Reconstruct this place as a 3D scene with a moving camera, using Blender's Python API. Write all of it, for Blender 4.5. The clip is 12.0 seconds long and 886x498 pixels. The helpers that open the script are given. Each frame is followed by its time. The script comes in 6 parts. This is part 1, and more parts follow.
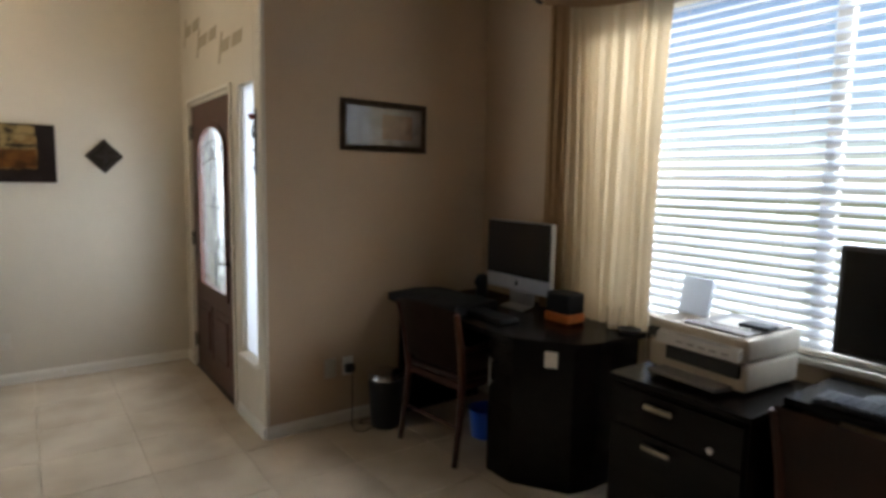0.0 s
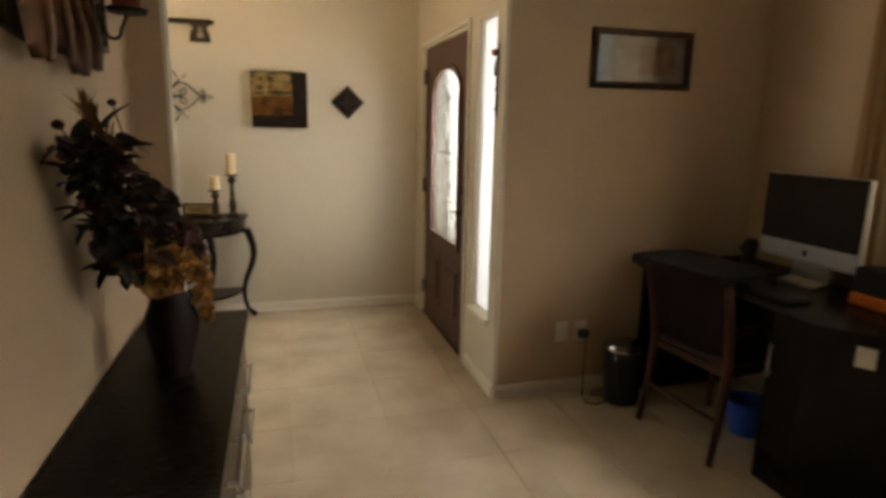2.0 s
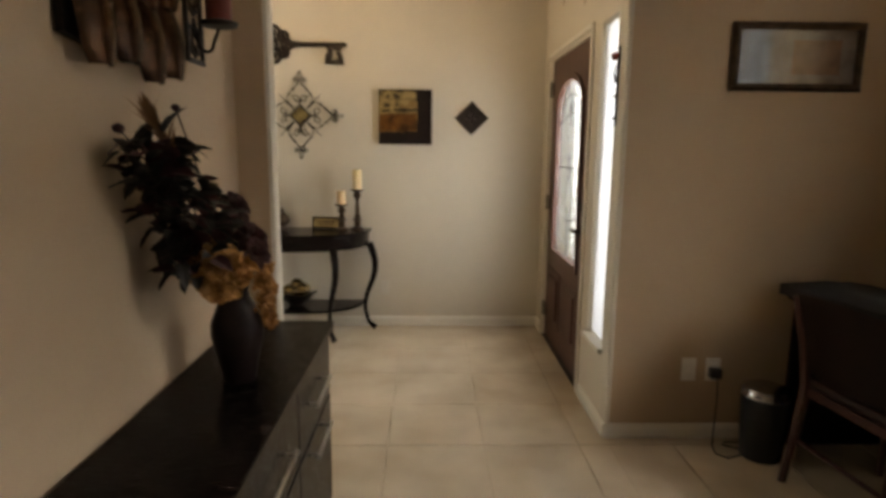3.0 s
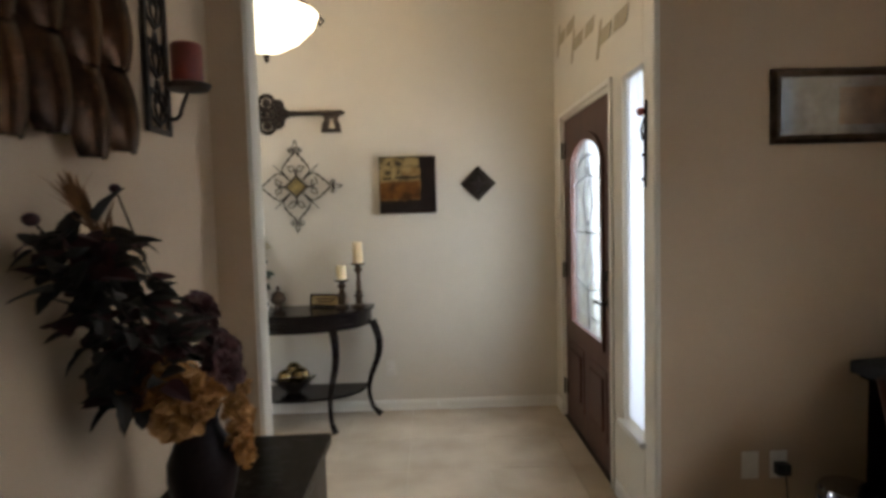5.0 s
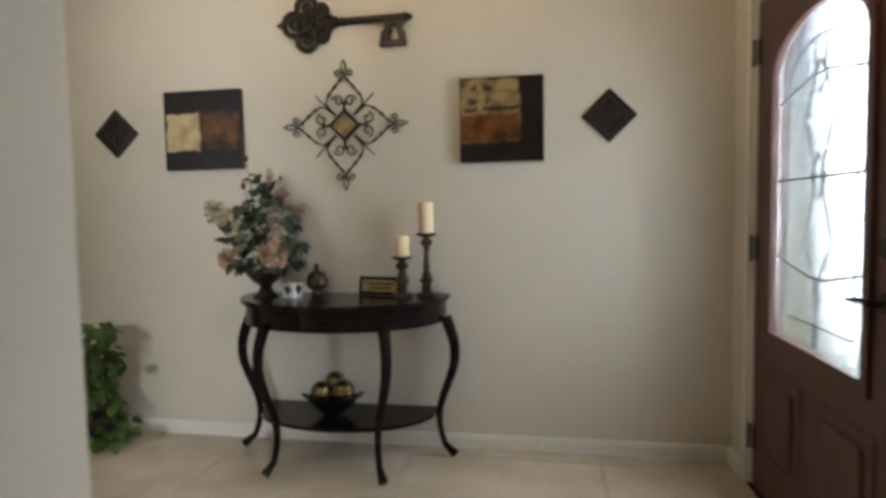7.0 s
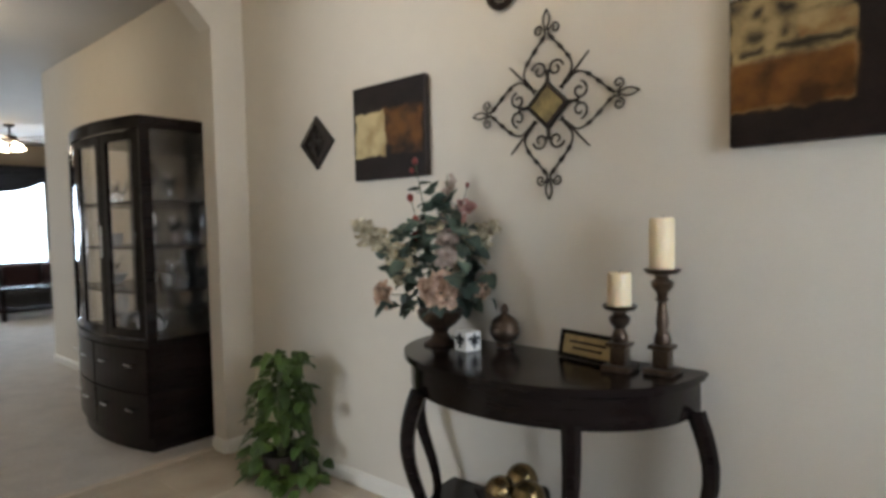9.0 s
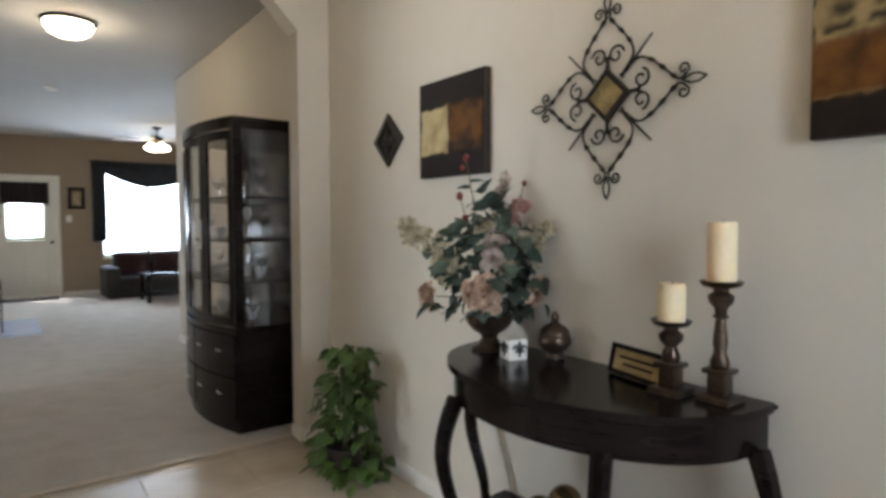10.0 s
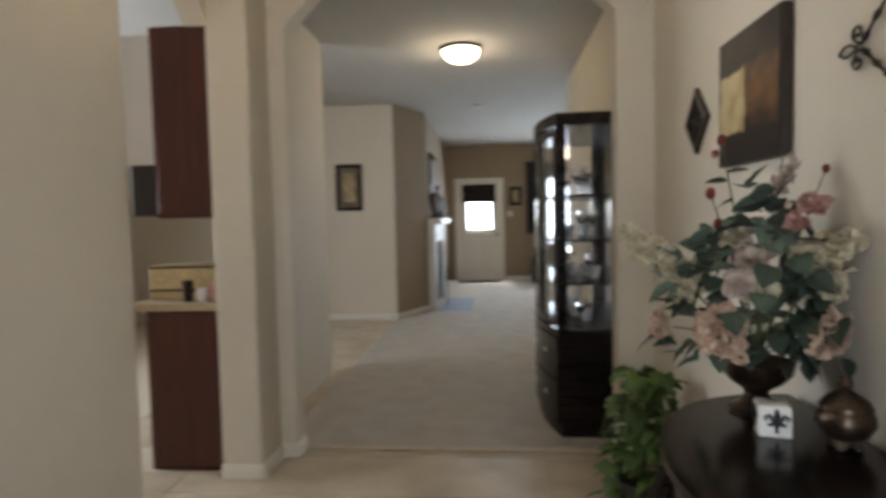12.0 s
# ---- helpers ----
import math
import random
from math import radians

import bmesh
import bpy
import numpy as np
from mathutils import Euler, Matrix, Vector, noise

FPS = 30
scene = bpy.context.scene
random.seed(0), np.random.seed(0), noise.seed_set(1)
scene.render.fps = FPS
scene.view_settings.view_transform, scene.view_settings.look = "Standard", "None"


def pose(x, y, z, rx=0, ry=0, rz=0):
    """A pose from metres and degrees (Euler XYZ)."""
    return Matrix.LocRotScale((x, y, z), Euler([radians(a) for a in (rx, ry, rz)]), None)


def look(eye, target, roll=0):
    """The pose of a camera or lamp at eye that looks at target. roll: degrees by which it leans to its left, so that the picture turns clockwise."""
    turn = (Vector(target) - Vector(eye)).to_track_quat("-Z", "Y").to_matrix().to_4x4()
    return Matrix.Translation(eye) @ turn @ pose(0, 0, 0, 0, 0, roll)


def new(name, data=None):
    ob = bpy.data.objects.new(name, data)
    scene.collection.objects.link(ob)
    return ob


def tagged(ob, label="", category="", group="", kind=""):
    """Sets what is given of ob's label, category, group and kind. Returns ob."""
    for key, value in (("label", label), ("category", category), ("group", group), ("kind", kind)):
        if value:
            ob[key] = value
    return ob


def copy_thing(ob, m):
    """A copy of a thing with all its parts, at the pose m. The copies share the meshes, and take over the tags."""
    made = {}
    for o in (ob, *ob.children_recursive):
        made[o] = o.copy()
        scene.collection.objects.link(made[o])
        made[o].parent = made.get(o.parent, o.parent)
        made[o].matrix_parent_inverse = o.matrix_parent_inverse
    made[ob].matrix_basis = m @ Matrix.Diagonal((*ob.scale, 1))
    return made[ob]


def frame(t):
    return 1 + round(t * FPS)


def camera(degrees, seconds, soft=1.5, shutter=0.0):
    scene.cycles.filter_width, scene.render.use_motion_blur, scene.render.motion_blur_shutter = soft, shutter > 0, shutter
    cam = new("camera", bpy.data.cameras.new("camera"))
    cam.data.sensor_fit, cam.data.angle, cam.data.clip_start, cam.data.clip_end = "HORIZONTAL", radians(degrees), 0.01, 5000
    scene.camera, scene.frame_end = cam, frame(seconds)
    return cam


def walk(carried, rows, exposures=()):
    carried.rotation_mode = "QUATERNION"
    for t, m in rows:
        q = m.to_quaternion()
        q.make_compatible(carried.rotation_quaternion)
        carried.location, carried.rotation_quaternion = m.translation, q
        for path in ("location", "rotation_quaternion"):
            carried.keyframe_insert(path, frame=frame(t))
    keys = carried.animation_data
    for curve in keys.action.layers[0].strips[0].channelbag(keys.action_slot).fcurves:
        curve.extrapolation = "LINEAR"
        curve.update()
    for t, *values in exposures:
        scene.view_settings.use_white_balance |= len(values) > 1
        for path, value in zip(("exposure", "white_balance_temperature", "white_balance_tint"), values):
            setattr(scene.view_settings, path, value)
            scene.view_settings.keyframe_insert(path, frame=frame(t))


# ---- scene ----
cam = camera(74.1, 12.0, soft=3.4, shutter=0.5)
PATH = [
    (0, (2.03, 2.504, 1.513), (3.19, 4.117, 1.282), 1.1),
    (0.5, (1.966, 2.548, 1.512), (3.034, 4.219, 1.249), 1.7),
    (1, (1.923, 2.605, 1.495), (2.863, 4.343, 1.187), 2.3),
    (1.5, (1.993, 2.73, 1.493), (2.743, 4.556, 1.129), 2.5),
    (2, (2.008, 2.894, 1.462), (2.543, 4.779, 1.06), 1.1),
    (2.5, (2.152, 2.938, 1.435), (2.407, 4.88, 1.032), 0.9),
    (3, (2.238, 3.01, 1.42), (2.283, 4.985, 1.08), 0.5),
    (3.5, (2.217, 3.002, 1.451), (2.184, 4.986, 1.197), 0.8),
    (5.5, (2.202, 3.617, 1.449), (2.254, 5.613, 1.328), -2.0),
    (6, (2.214, 3.956, 1.372), (2.206, 5.95, 1.222), -0.9),
    (6.5, (2.195, 4.385, 1.389), (2.082, 6.368, 1.157), -0.2),
    (7, (2.244, 4.708, 1.204), (1.906, 6.675, 1.079), -1.0),
    (7.2, (2.289, 4.87, 1.196), (1.826, 6.812, 1.085), -1.1),
    (8.8, (2.345, 5.731, 1.254), (1.088, 7.284, 1.161), -1.5),
    (9, (2.311, 5.797, 1.25), (1.008, 7.311, 1.164), -1.3),
    (9.5, (2.348, 5.944, 1.254), (0.893, 7.313, 1.169), -0.9),
    (10, (2.425, 6.048, 1.252), (0.839, 7.264, 1.165), -0.2),
    (10.5, (2.457, 6.138, 1.281), (0.758, 7.187, 1.169), -0.4),
    (11, (2.406, 6.319, 1.277), (0.571, 7.107, 1.17), 0.1),
    (11.5, (2.368, 6.541, 1.27), (0.407, 6.922, 1.171), 0.3),
    (12, (2.383, 6.805, 1.3), (0.393, 6.628, 1.195), -1.3),
]
EXPOSURES = [(0.0, 0.07, 6350, 10), (1.0, 0.15, 6900, 9), (2.0, 0.13, 8600, 12), (3.0, 0.12, 7900, 12), (3.7, 0.18, 7050, 11), (5.5, 0.15, 6200, 10), (6.5, 0.15, 5900, 10), (7.2, 0.2, 6400, 9), (9.0, 0.27, 6000, 10), (10.5, 0.25, 5950, 10), (11.5, 0.18, 6200, 11), (12.0, 0.0, 6350, 10)]
walk(cam, [(t, look(eye, target, roll)) for t, eye, target, roll in PATH], EXPOSURES)

# ---- plan, metres ----
YK = 7.625    # foyer end wall
XD = 3.115    # front door wall
YO = 5.735    # office end wall
XW = 4.70     # office window wall
XL = 1.53     # sideboard wall
YS = 5.42     # foyer side of the pier wall
YP = 5.21     # office side of the pier
XA, XA2 = -0.72, -0.85   # arch wall
HC = 3.05     # office and foyer ceiling
HD = 2.77     # dining and living ceiling

# ---- world and light ----
world = bpy.data.worlds.new("world")
scene.world = world
world.use_nodes = True
wn = world.node_tree
sky = wn.nodes.new("ShaderNodeTexSky")
sky.sky_type, sky.sun_disc = "NISHITA", False
sky.sun_elevation, sky.sun_rotation = radians(55), radians(250)
wn.nodes["Background"].inputs["Strength"].default_value = 0.12
wn.links.new(sky.outputs[0], wn.nodes["Background"].inputs["Color"])
sun = new("sun", bpy.data.lights.new("sun", "SUN"))
sun.data.energy, sun.data.angle, sun.data.color = 3.5, radians(0.5), (1.0, 0.95, 0.88)
sun.matrix_world = look((-8, -3, 14), (0, 0, 0))


def area(name, m, sx, sy, watts, colour):
    ob = new(name, bpy.data.lights.new(name, "AREA"))
    ob.data.shape, ob.data.size, ob.data.size_y = "RECTANGLE", sx, sy
    ob.data.energy, ob.data.color = watts, colour
    ob.matrix_world = m
    return ob


def bulb(name, p, watts, radius, colour=(1.0, 0.80, 0.55)):
    ob = new(name, bpy.data.lights.new(name, "POINT"))
    ob.data.energy, ob.data.shadow_soft_size, ob.data.color = watts, radius, colour
    ob.location = p
    return ob


DAY = (0.86, 0.93, 1.0)
area("daylight_office_window", look((XW + 1.25, 3.40, 3.50), (XW - 0.4, 4.10, 1.60)), 2.6, 1.5, 570, DAY)
area("daylight_front_door", look((XD + 0.35, 6.84, 1.32), (0, 6.84, 1.0)), 0.75, 1.3, 26, DAY)
area("daylight_sidelight", look((XD + 0.32, 5.99, 1.28), (0, 6.2, 1.0)), 0.36, 1.7, 8, DAY)
area("daylight_living_window", look((-10.25, 8.4, 1.5), (0, 8.2, 1.0)), 1.8, 1.6, 165, (0.74, 0.87, 1.0))
area("daylight_back_door", look((-10.1, 6.49, 1.45), (0, 6.5, 1.0)), 0.5, 0.8, 25, DAY)
# Added fill through the kitchen opening onto the foyer wall; no window behind it.
area("daylight_kitchen_fill", look((-0.95, 2.15, 1.7), (-0.2, 7.6, 1.1)), 1.2, 1.0, 95, DAY)

# ---- materials ----


def mat(name, base, rough=0.5, metal=0.0, vary=0.12, scale=6.0, bump=0.0, bscale=60.0, spec=0.5, stretch=None, random_value=0.0, coat=0.0, second=None, fine=0.35, detail=5):
    """Principled material with two scales of colour variation and a fine relief."""
    m = bpy.data.materials.new(name)
    m.use_nodes = True
    nt = m.node_tree
    n, l = nt.nodes, nt.links
    p = n["Principled BSDF"]
    p.inputs["Roughness"].default_value = rough
    p.inputs["Metallic"].default_value = metal
    p.inputs["Specular IOR Level"].default_value = spec
    p.inputs["Coat Weight"].default_value = coat
    co = n.new("ShaderNodeTexCoord")
    vec = co.outputs["Object"]
    if stretch:
        mp = n.new("ShaderNodeMapping")
        mp.inputs["Scale"].default_value = stretch
        l.new(vec, mp.inputs["Vector"])
        vec = mp.outputs["Vector"]
    if random_value:
        vec = n.new("ShaderNodeNewGeometry").outputs["Position"]
    n1, n2 = n.new("ShaderNodeTexNoise"), n.new("ShaderNodeTexNoise")
    for node, sc in ((n1, scale), (n2, scale * 9)):
        node.inputs["Scale"].default_value = sc
        node.inputs["Detail"].default_value = detail
        l.new(vec, node.inputs["Vector"])
    mix = n.new("ShaderNodeMix")
    mix.data_type = "FLOAT"
    mix.inputs["Factor"].default_value = fine
    l.new(n1.outputs["Fac"], mix.inputs["A"])
    l.new(n2.outputs["Fac"], mix.inputs["B"])
    ramp = n.new("ShaderNodeValToRGB")
    lo = [c * (1 - vary) for c in base]
    hi = second if second else [min(1, c * (1 + vary)) for c in base]
    ramp.color_ramp.elements[0].position, ramp.color_ramp.elements[1].position = 0.32, 0.68
    ramp.color_ramp.elements[0].color = (*lo, 1)
    ramp.color_ramp.elements[1].color = (*hi, 1)
    l.new(mix.outputs["Result"], ramp.inputs["Fac"])
    out = ramp.outputs["Color"]
    if random_value:
        info = n.new("ShaderNodeObjectInfo")
        hsv = n.new("ShaderNodeHueSaturation")
        mr = n.new("ShaderNodeMapRange")
        mr.inputs["To Min"].default_value, mr.inputs["To Max"].default_value = 1 - random_value, 1 + random_value
        l.new(info.outputs["Random"], mr.inputs["Value"])
        l.new(mr.outputs["Result"], hsv.inputs["Value"])
        l.new(out, hsv.inputs["Color"])
        out = hsv.outputs["Color"]
    l.new(out, p.inputs["Base Color"])
    if bump:
        n3, bp = n.new("ShaderNodeTexNoise"), n.new("ShaderNodeBump")
        n3.inputs["Scale"].default_value = bscale
        n3.inputs["Detail"].default_value = 3
        l.new(vec, n3.inputs["Vector"])
        bp.inputs["Strength"].default_value = bump
        bp.inputs["Distance"].default_value = 0.01
        l.new(n3.outputs["Fac"], bp.inputs["Height"])
        l.new(bp.outputs["Normal"], p.inputs["Normal"])
    rr = n.new("ShaderNodeMapRange")
    rr.inputs["To Min"].default_value, rr.inputs["To Max"].default_value = max(0.02, rough - 0.06), min(1, rough + 0.06)
    l.new(n2.outputs["Fac"], rr.inputs["Value"])
    if fine > 0.2:
        l.new(rr.outputs["Result"], p.inputs["Roughness"])
    return m


def principled(m):
    return m.node_tree.nodes["Principled BSDF"]


def glow(name, colour, strength):
    m = bpy.data.materials.new(name)
    m.use_nodes = True
    p = principled(m)
    p.inputs["Base Color"].default_value = (*colour, 1)
    p.inputs["Emission Color"].default_value = (*colour, 1)
    p.inputs["Emission Strength"].default_value = strength
    return m


def glass(name, rough=0.0, tint=(1, 1, 1), bump=0.0, bscale=40):
    m = mat(name, tint, rough, vary=0.0, bump=bump, bscale=bscale)
    principled(m).inputs["Transmission Weight"].default_value = 1.0
    principled(m).inputs["IOR"].default_value = 1.45
    return m


def sheer(name, base, amount):
    """Thin cloth or blind: part of the light goes through."""
    m = mat(name, base, 0.8, vary=0.06, scale=3, bump=0.1, bscale=300)
    nt = m.node_tree
    tr = nt.nodes.new("ShaderNodeBsdfTranslucent")
    tr.inputs["Color"].default_value = (*base, 1)
    mx = nt.nodes.new("ShaderNodeMixShader")
    mx.inputs["Fac"].default_value = amount
    nt.links.new(principled(m).outputs[0], mx.inputs[1])
    nt.links.new(tr.outputs[0], mx.inputs[2])
    nt.links.new(mx.outputs[0], nt.nodes["Material Output"].inputs["Surface"])
    return m


M_FOYER = mat("cream_wall_paint", (0.615, 0.555, 0.458), 0.75, vary=0.035, scale=1.3, bump=0.12, bscale=55)
# Office taupe, browned further so the dim pier face also comes out dark.
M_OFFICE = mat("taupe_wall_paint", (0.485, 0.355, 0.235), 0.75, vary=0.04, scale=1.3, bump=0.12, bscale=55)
M_BROWN = mat("brown_wall_paint", (0.30, 0.23, 0.155), 0.78, vary=0.04, scale=1.3, bump=0.12, bscale=55)
M_CEIL = mat("ceiling_paint", (0.50, 0.485, 0.455), 0.9, vary=0.04, scale=2.0, bump=0.3, bscale=45)
M_MIRROR = mat("cabinet_mirror", (0.26, 0.25, 0.235), 0.10, metal=1.0, vary=0.02, scale=3)
M_WHITE = mat("white_trim_paint", (0.72, 0.68, 0.60), 0.45, vary=0.03, scale=3)
M_TILE = mat("beige_floor_tile", (0.50, 0.41, 0.305), 0.27, vary=0.09, scale=3.0, random_value=0.04, second=(0.57, 0.48, 0.37), fine=0.0, detail=2)
M_GROUT = mat("tile_grout", (0.515, 0.43, 0.325), 0.8, vary=0.1, scale=20)
M_CARPET = mat("beige_carpet", (0.50, 0.455, 0.40), 0.98, vary=0.12, scale=5, bump=0.7, bscale=260, spec=0.1)
M_DARK = mat("espresso_wood", (0.0095, 0.0062, 0.0056), 0.18, vary=0.35, scale=3, stretch=(1, 1, 12), spec=0.24)
M_SIDE = mat("dark_sideboard_wood", (0.0085, 0.0060, 0.0052), 0.26, vary=0.35, scale=3, stretch=(1, 12, 1), spec=0.06)
M_NICKEL = mat("dull_brass", (0.30, 0.255, 0.19), 0.38, metal=1.0, vary=0.15, scale=20)
M_DESK = mat("black_brown_laminate", (0.007, 0.005, 0.0045), 0.24, vary=0.3, scale=2.5, stretch=(10, 1, 10), spec=0.10)
M_DOOR = mat("mahogany_door_wood", (0.075, 0.026, 0.016), 0.42, vary=0.45, scale=3.0, stretch=(9, 9, 0.8), bump=0.05, bscale=40)
M_CHERRY = mat("cherry_cabinet_wood", (0.058, 0.012, 0.007), 0.40, vary=0.35, scale=3.0, stretch=(9, 9, 0.8))
M_IRON = mat("bronze_iron", (0.030, 0.022, 0.017), 0.45, metal=0.7, vary=0.5, scale=30, bump=0.1, bscale=120)
M_BLACK = mat("black_plastic", (0.012, 0.012, 0.013), 0.4, vary=0.15, scale=20)
M_STEEL = mat("brushed_steel", (0.55, 0.54, 0.52), 0.32, metal=1.0, vary=0.08, scale=20)
M_GLASS = glass("clear_glass")
M_OBSCURE = glass("obscure_glass", 0.18, (0.95, 0.98, 1.0), bump=0.35, bscale=120)
M_SHEER = sheer("sheer_cream_cloth", (0.57, 0.45, 0.29), 0.32)
M_SWAG = sheer("tan_satin_swag", (0.30, 0.19, 0.10), 0.12)
M_DRAPE = sheer("tan_satin_drape", (0.34, 0.21, 0.10), 0.15)
M_SLAT = sheer("white_blind_slat", (0.85, 0.87, 0.90), 0.5)

# ---- mesh helpers ----


def quads(bm, ring_a, ring_b, close=True):
    n = len(ring_a)
    for i in range(n if close else n - 1):
        j = (i + 1) % n
        bm.faces.new((ring_a[i], ring_a[j], ring_b[j], ring_b[i]))


def box(bm, x0, y0, z0, x1, y1, z1, bevel=0.0, seg=2):
    r = bmesh.ops.create_cube(bm, size=1, matrix=Matrix.Translation(((x0 + x1) / 2, (y0 + y1) / 2, (z0 + z1) / 2)) @ Matrix.Diagonal((abs(x1 - x0), abs(y1 - y0), abs(z1 - z0), 1)))
    if bevel:
        es = {e for v in r["verts"] for e in v.link_edges}
        bmesh.ops.bevel(bm, geom=list(es), offset=bevel, segments=seg, affect="EDGES", profile=0.6)
    return bm


def lathe(bm, profile, seg=24, centre=(0, 0, 0), sx=1.0, sy=1.0):
    """Turned shape: profile of (radius, height)."""
    rings = []
    for r, z in profile:
        rings.append([bm.verts.new((centre[0] + sx * r * math.cos(2 * math.pi * i / seg), centre[1] + sy * r * math.sin(2 * math.pi * i / seg), centre[2] + z)) for i in range(seg)])
    for a, b in zip(rings, rings[1:]):
        quads(bm, a, b)
    bm.faces.new(list(reversed(rings[0])))
    bm.faces.new(rings[-1])
    return bm


def tube(bm, pts, radius, seg=8, closed=False, flat=1.0):
    """Round bar along points; radius is a number or one for each point."""
    pts = [Vector(p) for p in pts]
    n = len(pts)
    rad = radius if isinstance(radius, (list, tuple)) else [radius] * n
    up, rings = None, []
    for i, p in enumerate(pts):
        a = pts[i - 1] if i or closed else p
        b = pts[(i + 1) % n] if i < n - 1 or closed else p
        d = (b - a).normalized()
        if up is None:
            up = d.orthogonal().normalized()
        up = (up - d * up.dot(d)).normalized()
        side = d.cross(up)
        rings.append([bm.verts.new(p + rad[i] * (math.cos(2 * math.pi * k / seg) * up * flat + math.sin(2 * math.pi * k / seg) * side)) for k in range(seg)])
    for a, b in zip(rings, rings[1:]):
        quads(bm, a, b)
    if closed:
        quads(bm, rings[-1], rings[0])
    else:
        bm.faces.new(list(reversed(rings[0])))
        bm.faces.new(rings[-1])
    return bm


def prism(bm, poly, lo, hi, axis="z"):
    """A flat outline made thick along an axis: poly of (a, b) in the other two axes in order."""
    def at(a, b, c):
        return (a, b, c) if axis == "z" else (a, c, b) if axis == "y" else (c, a, b)
    va = [bm.verts.new(at(a, b, lo)) for a, b in poly]
    vb = [bm.verts.new(at(a, b, hi)) for a, b in poly]
    bm.faces.new(va)
    bm.faces.new(vb)
    quads(bm, va, vb)
    return bm


def mesh_of(name, bm, material, smooth=False):
    bmesh.ops.recalc_face_normals(bm, faces=bm.faces)
    me = bpy.data.meshes.new(name)
    bm.to_mesh(me)
    bm.free()
    me.materials.append(material)
    if smooth:
        me.polygons.foreach_set("use_smooth", [True] * len(me.polygons))
        me.set_sharp_from_angle(angle=radians(40))
    return me


def part(name, bm, material, parent, label="", smooth=False, at=None):
    ob = new(name, mesh_of(name, bm, material, smooth))
    ob.parent = parent
    if at is not None:
        ob.matrix_basis = at
    if label:
        ob["label"] = label
    return ob


def thing(name, m, label, category, group="", kind=""):
    ob = new(name)
    ob.empty_display_size = 0.05
    ob.matrix_basis = m
    return tagged(ob, label, category, group, kind)


def structure(name, bm, material, label, category="wall", smooth=False):
    return tagged(new(name, mesh_of(name, bm, material, smooth)), label, category, kind="structure")


def B():
    return bmesh.new()

# ---- the setting ----
T = 0.12
b = B()
prism(b, [(-200, -200), (200, -200), (200, 200), (-200, 200)], -0.5, -0.16)
M_GROUND = mat("dry_lawn", (0.16, 0.17, 0.07), 0.95, vary=0.4, scale=0.6, bump=0.5, bscale=30)
structure("ground", b, M_GROUND, "dry green lawn outside the house", "ground")

b = B()
box(b, XA2, -0.7, -0.15, XW + 0.1, YK + T, -0.005)
box(b, -6.2, 1.9, -0.15, XA2, 5.53, -0.005)
floor = structure("floor", b, M_GROUT, "beige square ceramic tile floor with thin grout", "floor")
b = B()
box(b, -10.0, 5.53, -0.15, XA2 + 0.02, 10.2, 0.004)
structure("floor_carpet", b, M_CARPET, "beige cut pile carpet in dining and living room", "carpet")
b = B()
box(b, XA2 - 0.015, 5.74, 0.004, XA2 + 0.035, 7.435, 0.010)
structure("trim_carpet_edge", b, M_GROUT, "thin beige threshold strip between tile and carpet", "threshold")


def wall(name, boxes, material, label):
    b = B()
    for q in boxes:
        box(b, *q)
    return structure(name, b, material, label)


def chamfered_header(b, lo, hi, at0, at1, z_spring, cut, top, axis):
    """Header over an opening whose upper corners are cut off at an angle."""
    prism(b, [(lo, z_spring), (lo + cut, z_spring + cut), (hi - cut, z_spring + cut), (hi, z_spring), (hi, top), (lo, top)], at0, at1, axis)


wall("wall_foyer_end", [(XA2, YK, 0, XD + 0.2, YK + T, HC)], M_FOYER, "cream painted foyer end wall with light texture")
# front door wall: openings for door and sidelight
DY0, DY1, DZ = 6.325, 7.365, 2.035
SY0, SY1, SZ0, SZ1 = 5.855, 6.13, 0.42, 2.055
wall("wall_front", [(XD, YO + T, 0, XD + 0.16, SY0, HC), (XD, SY0, 0, XD + 0.16, SY1, SZ0), (XD, SY0, SZ1, XD + 0.16, SY1, HC),
                    (XD, SY1, 0, XD + 0.16, DY0 - 0.03, HC), (XD, DY0 - 0.03, DZ + 0.03, XD + 0.16, DY1 + 0.03, HC), (XD, DY1 + 0.03, 0, XD + 0.16, YK, HC)],
     M_FOYER, "cream painted wall around the front door and sidelight")
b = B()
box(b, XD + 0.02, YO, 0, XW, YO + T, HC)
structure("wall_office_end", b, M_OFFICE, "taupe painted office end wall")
b = B()
box(b, XD - 0.001, YO - 0.001, 0, XD + 0.03, YO + T, HC, 0.012, 3)
structure("wall_corner_bead", b, M_FOYER, "rounded cream wall corner", smooth=True)
WY0, WY1, WZ0, WZ1 = 2.40, 4.72, 0.80, 2.46
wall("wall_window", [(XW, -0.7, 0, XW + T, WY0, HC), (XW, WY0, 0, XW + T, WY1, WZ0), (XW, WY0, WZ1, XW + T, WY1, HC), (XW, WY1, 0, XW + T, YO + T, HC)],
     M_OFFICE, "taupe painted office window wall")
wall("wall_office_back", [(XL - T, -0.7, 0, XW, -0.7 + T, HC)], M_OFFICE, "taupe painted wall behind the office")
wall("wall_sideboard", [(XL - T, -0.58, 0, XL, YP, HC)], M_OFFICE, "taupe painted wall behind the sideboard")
b = B()
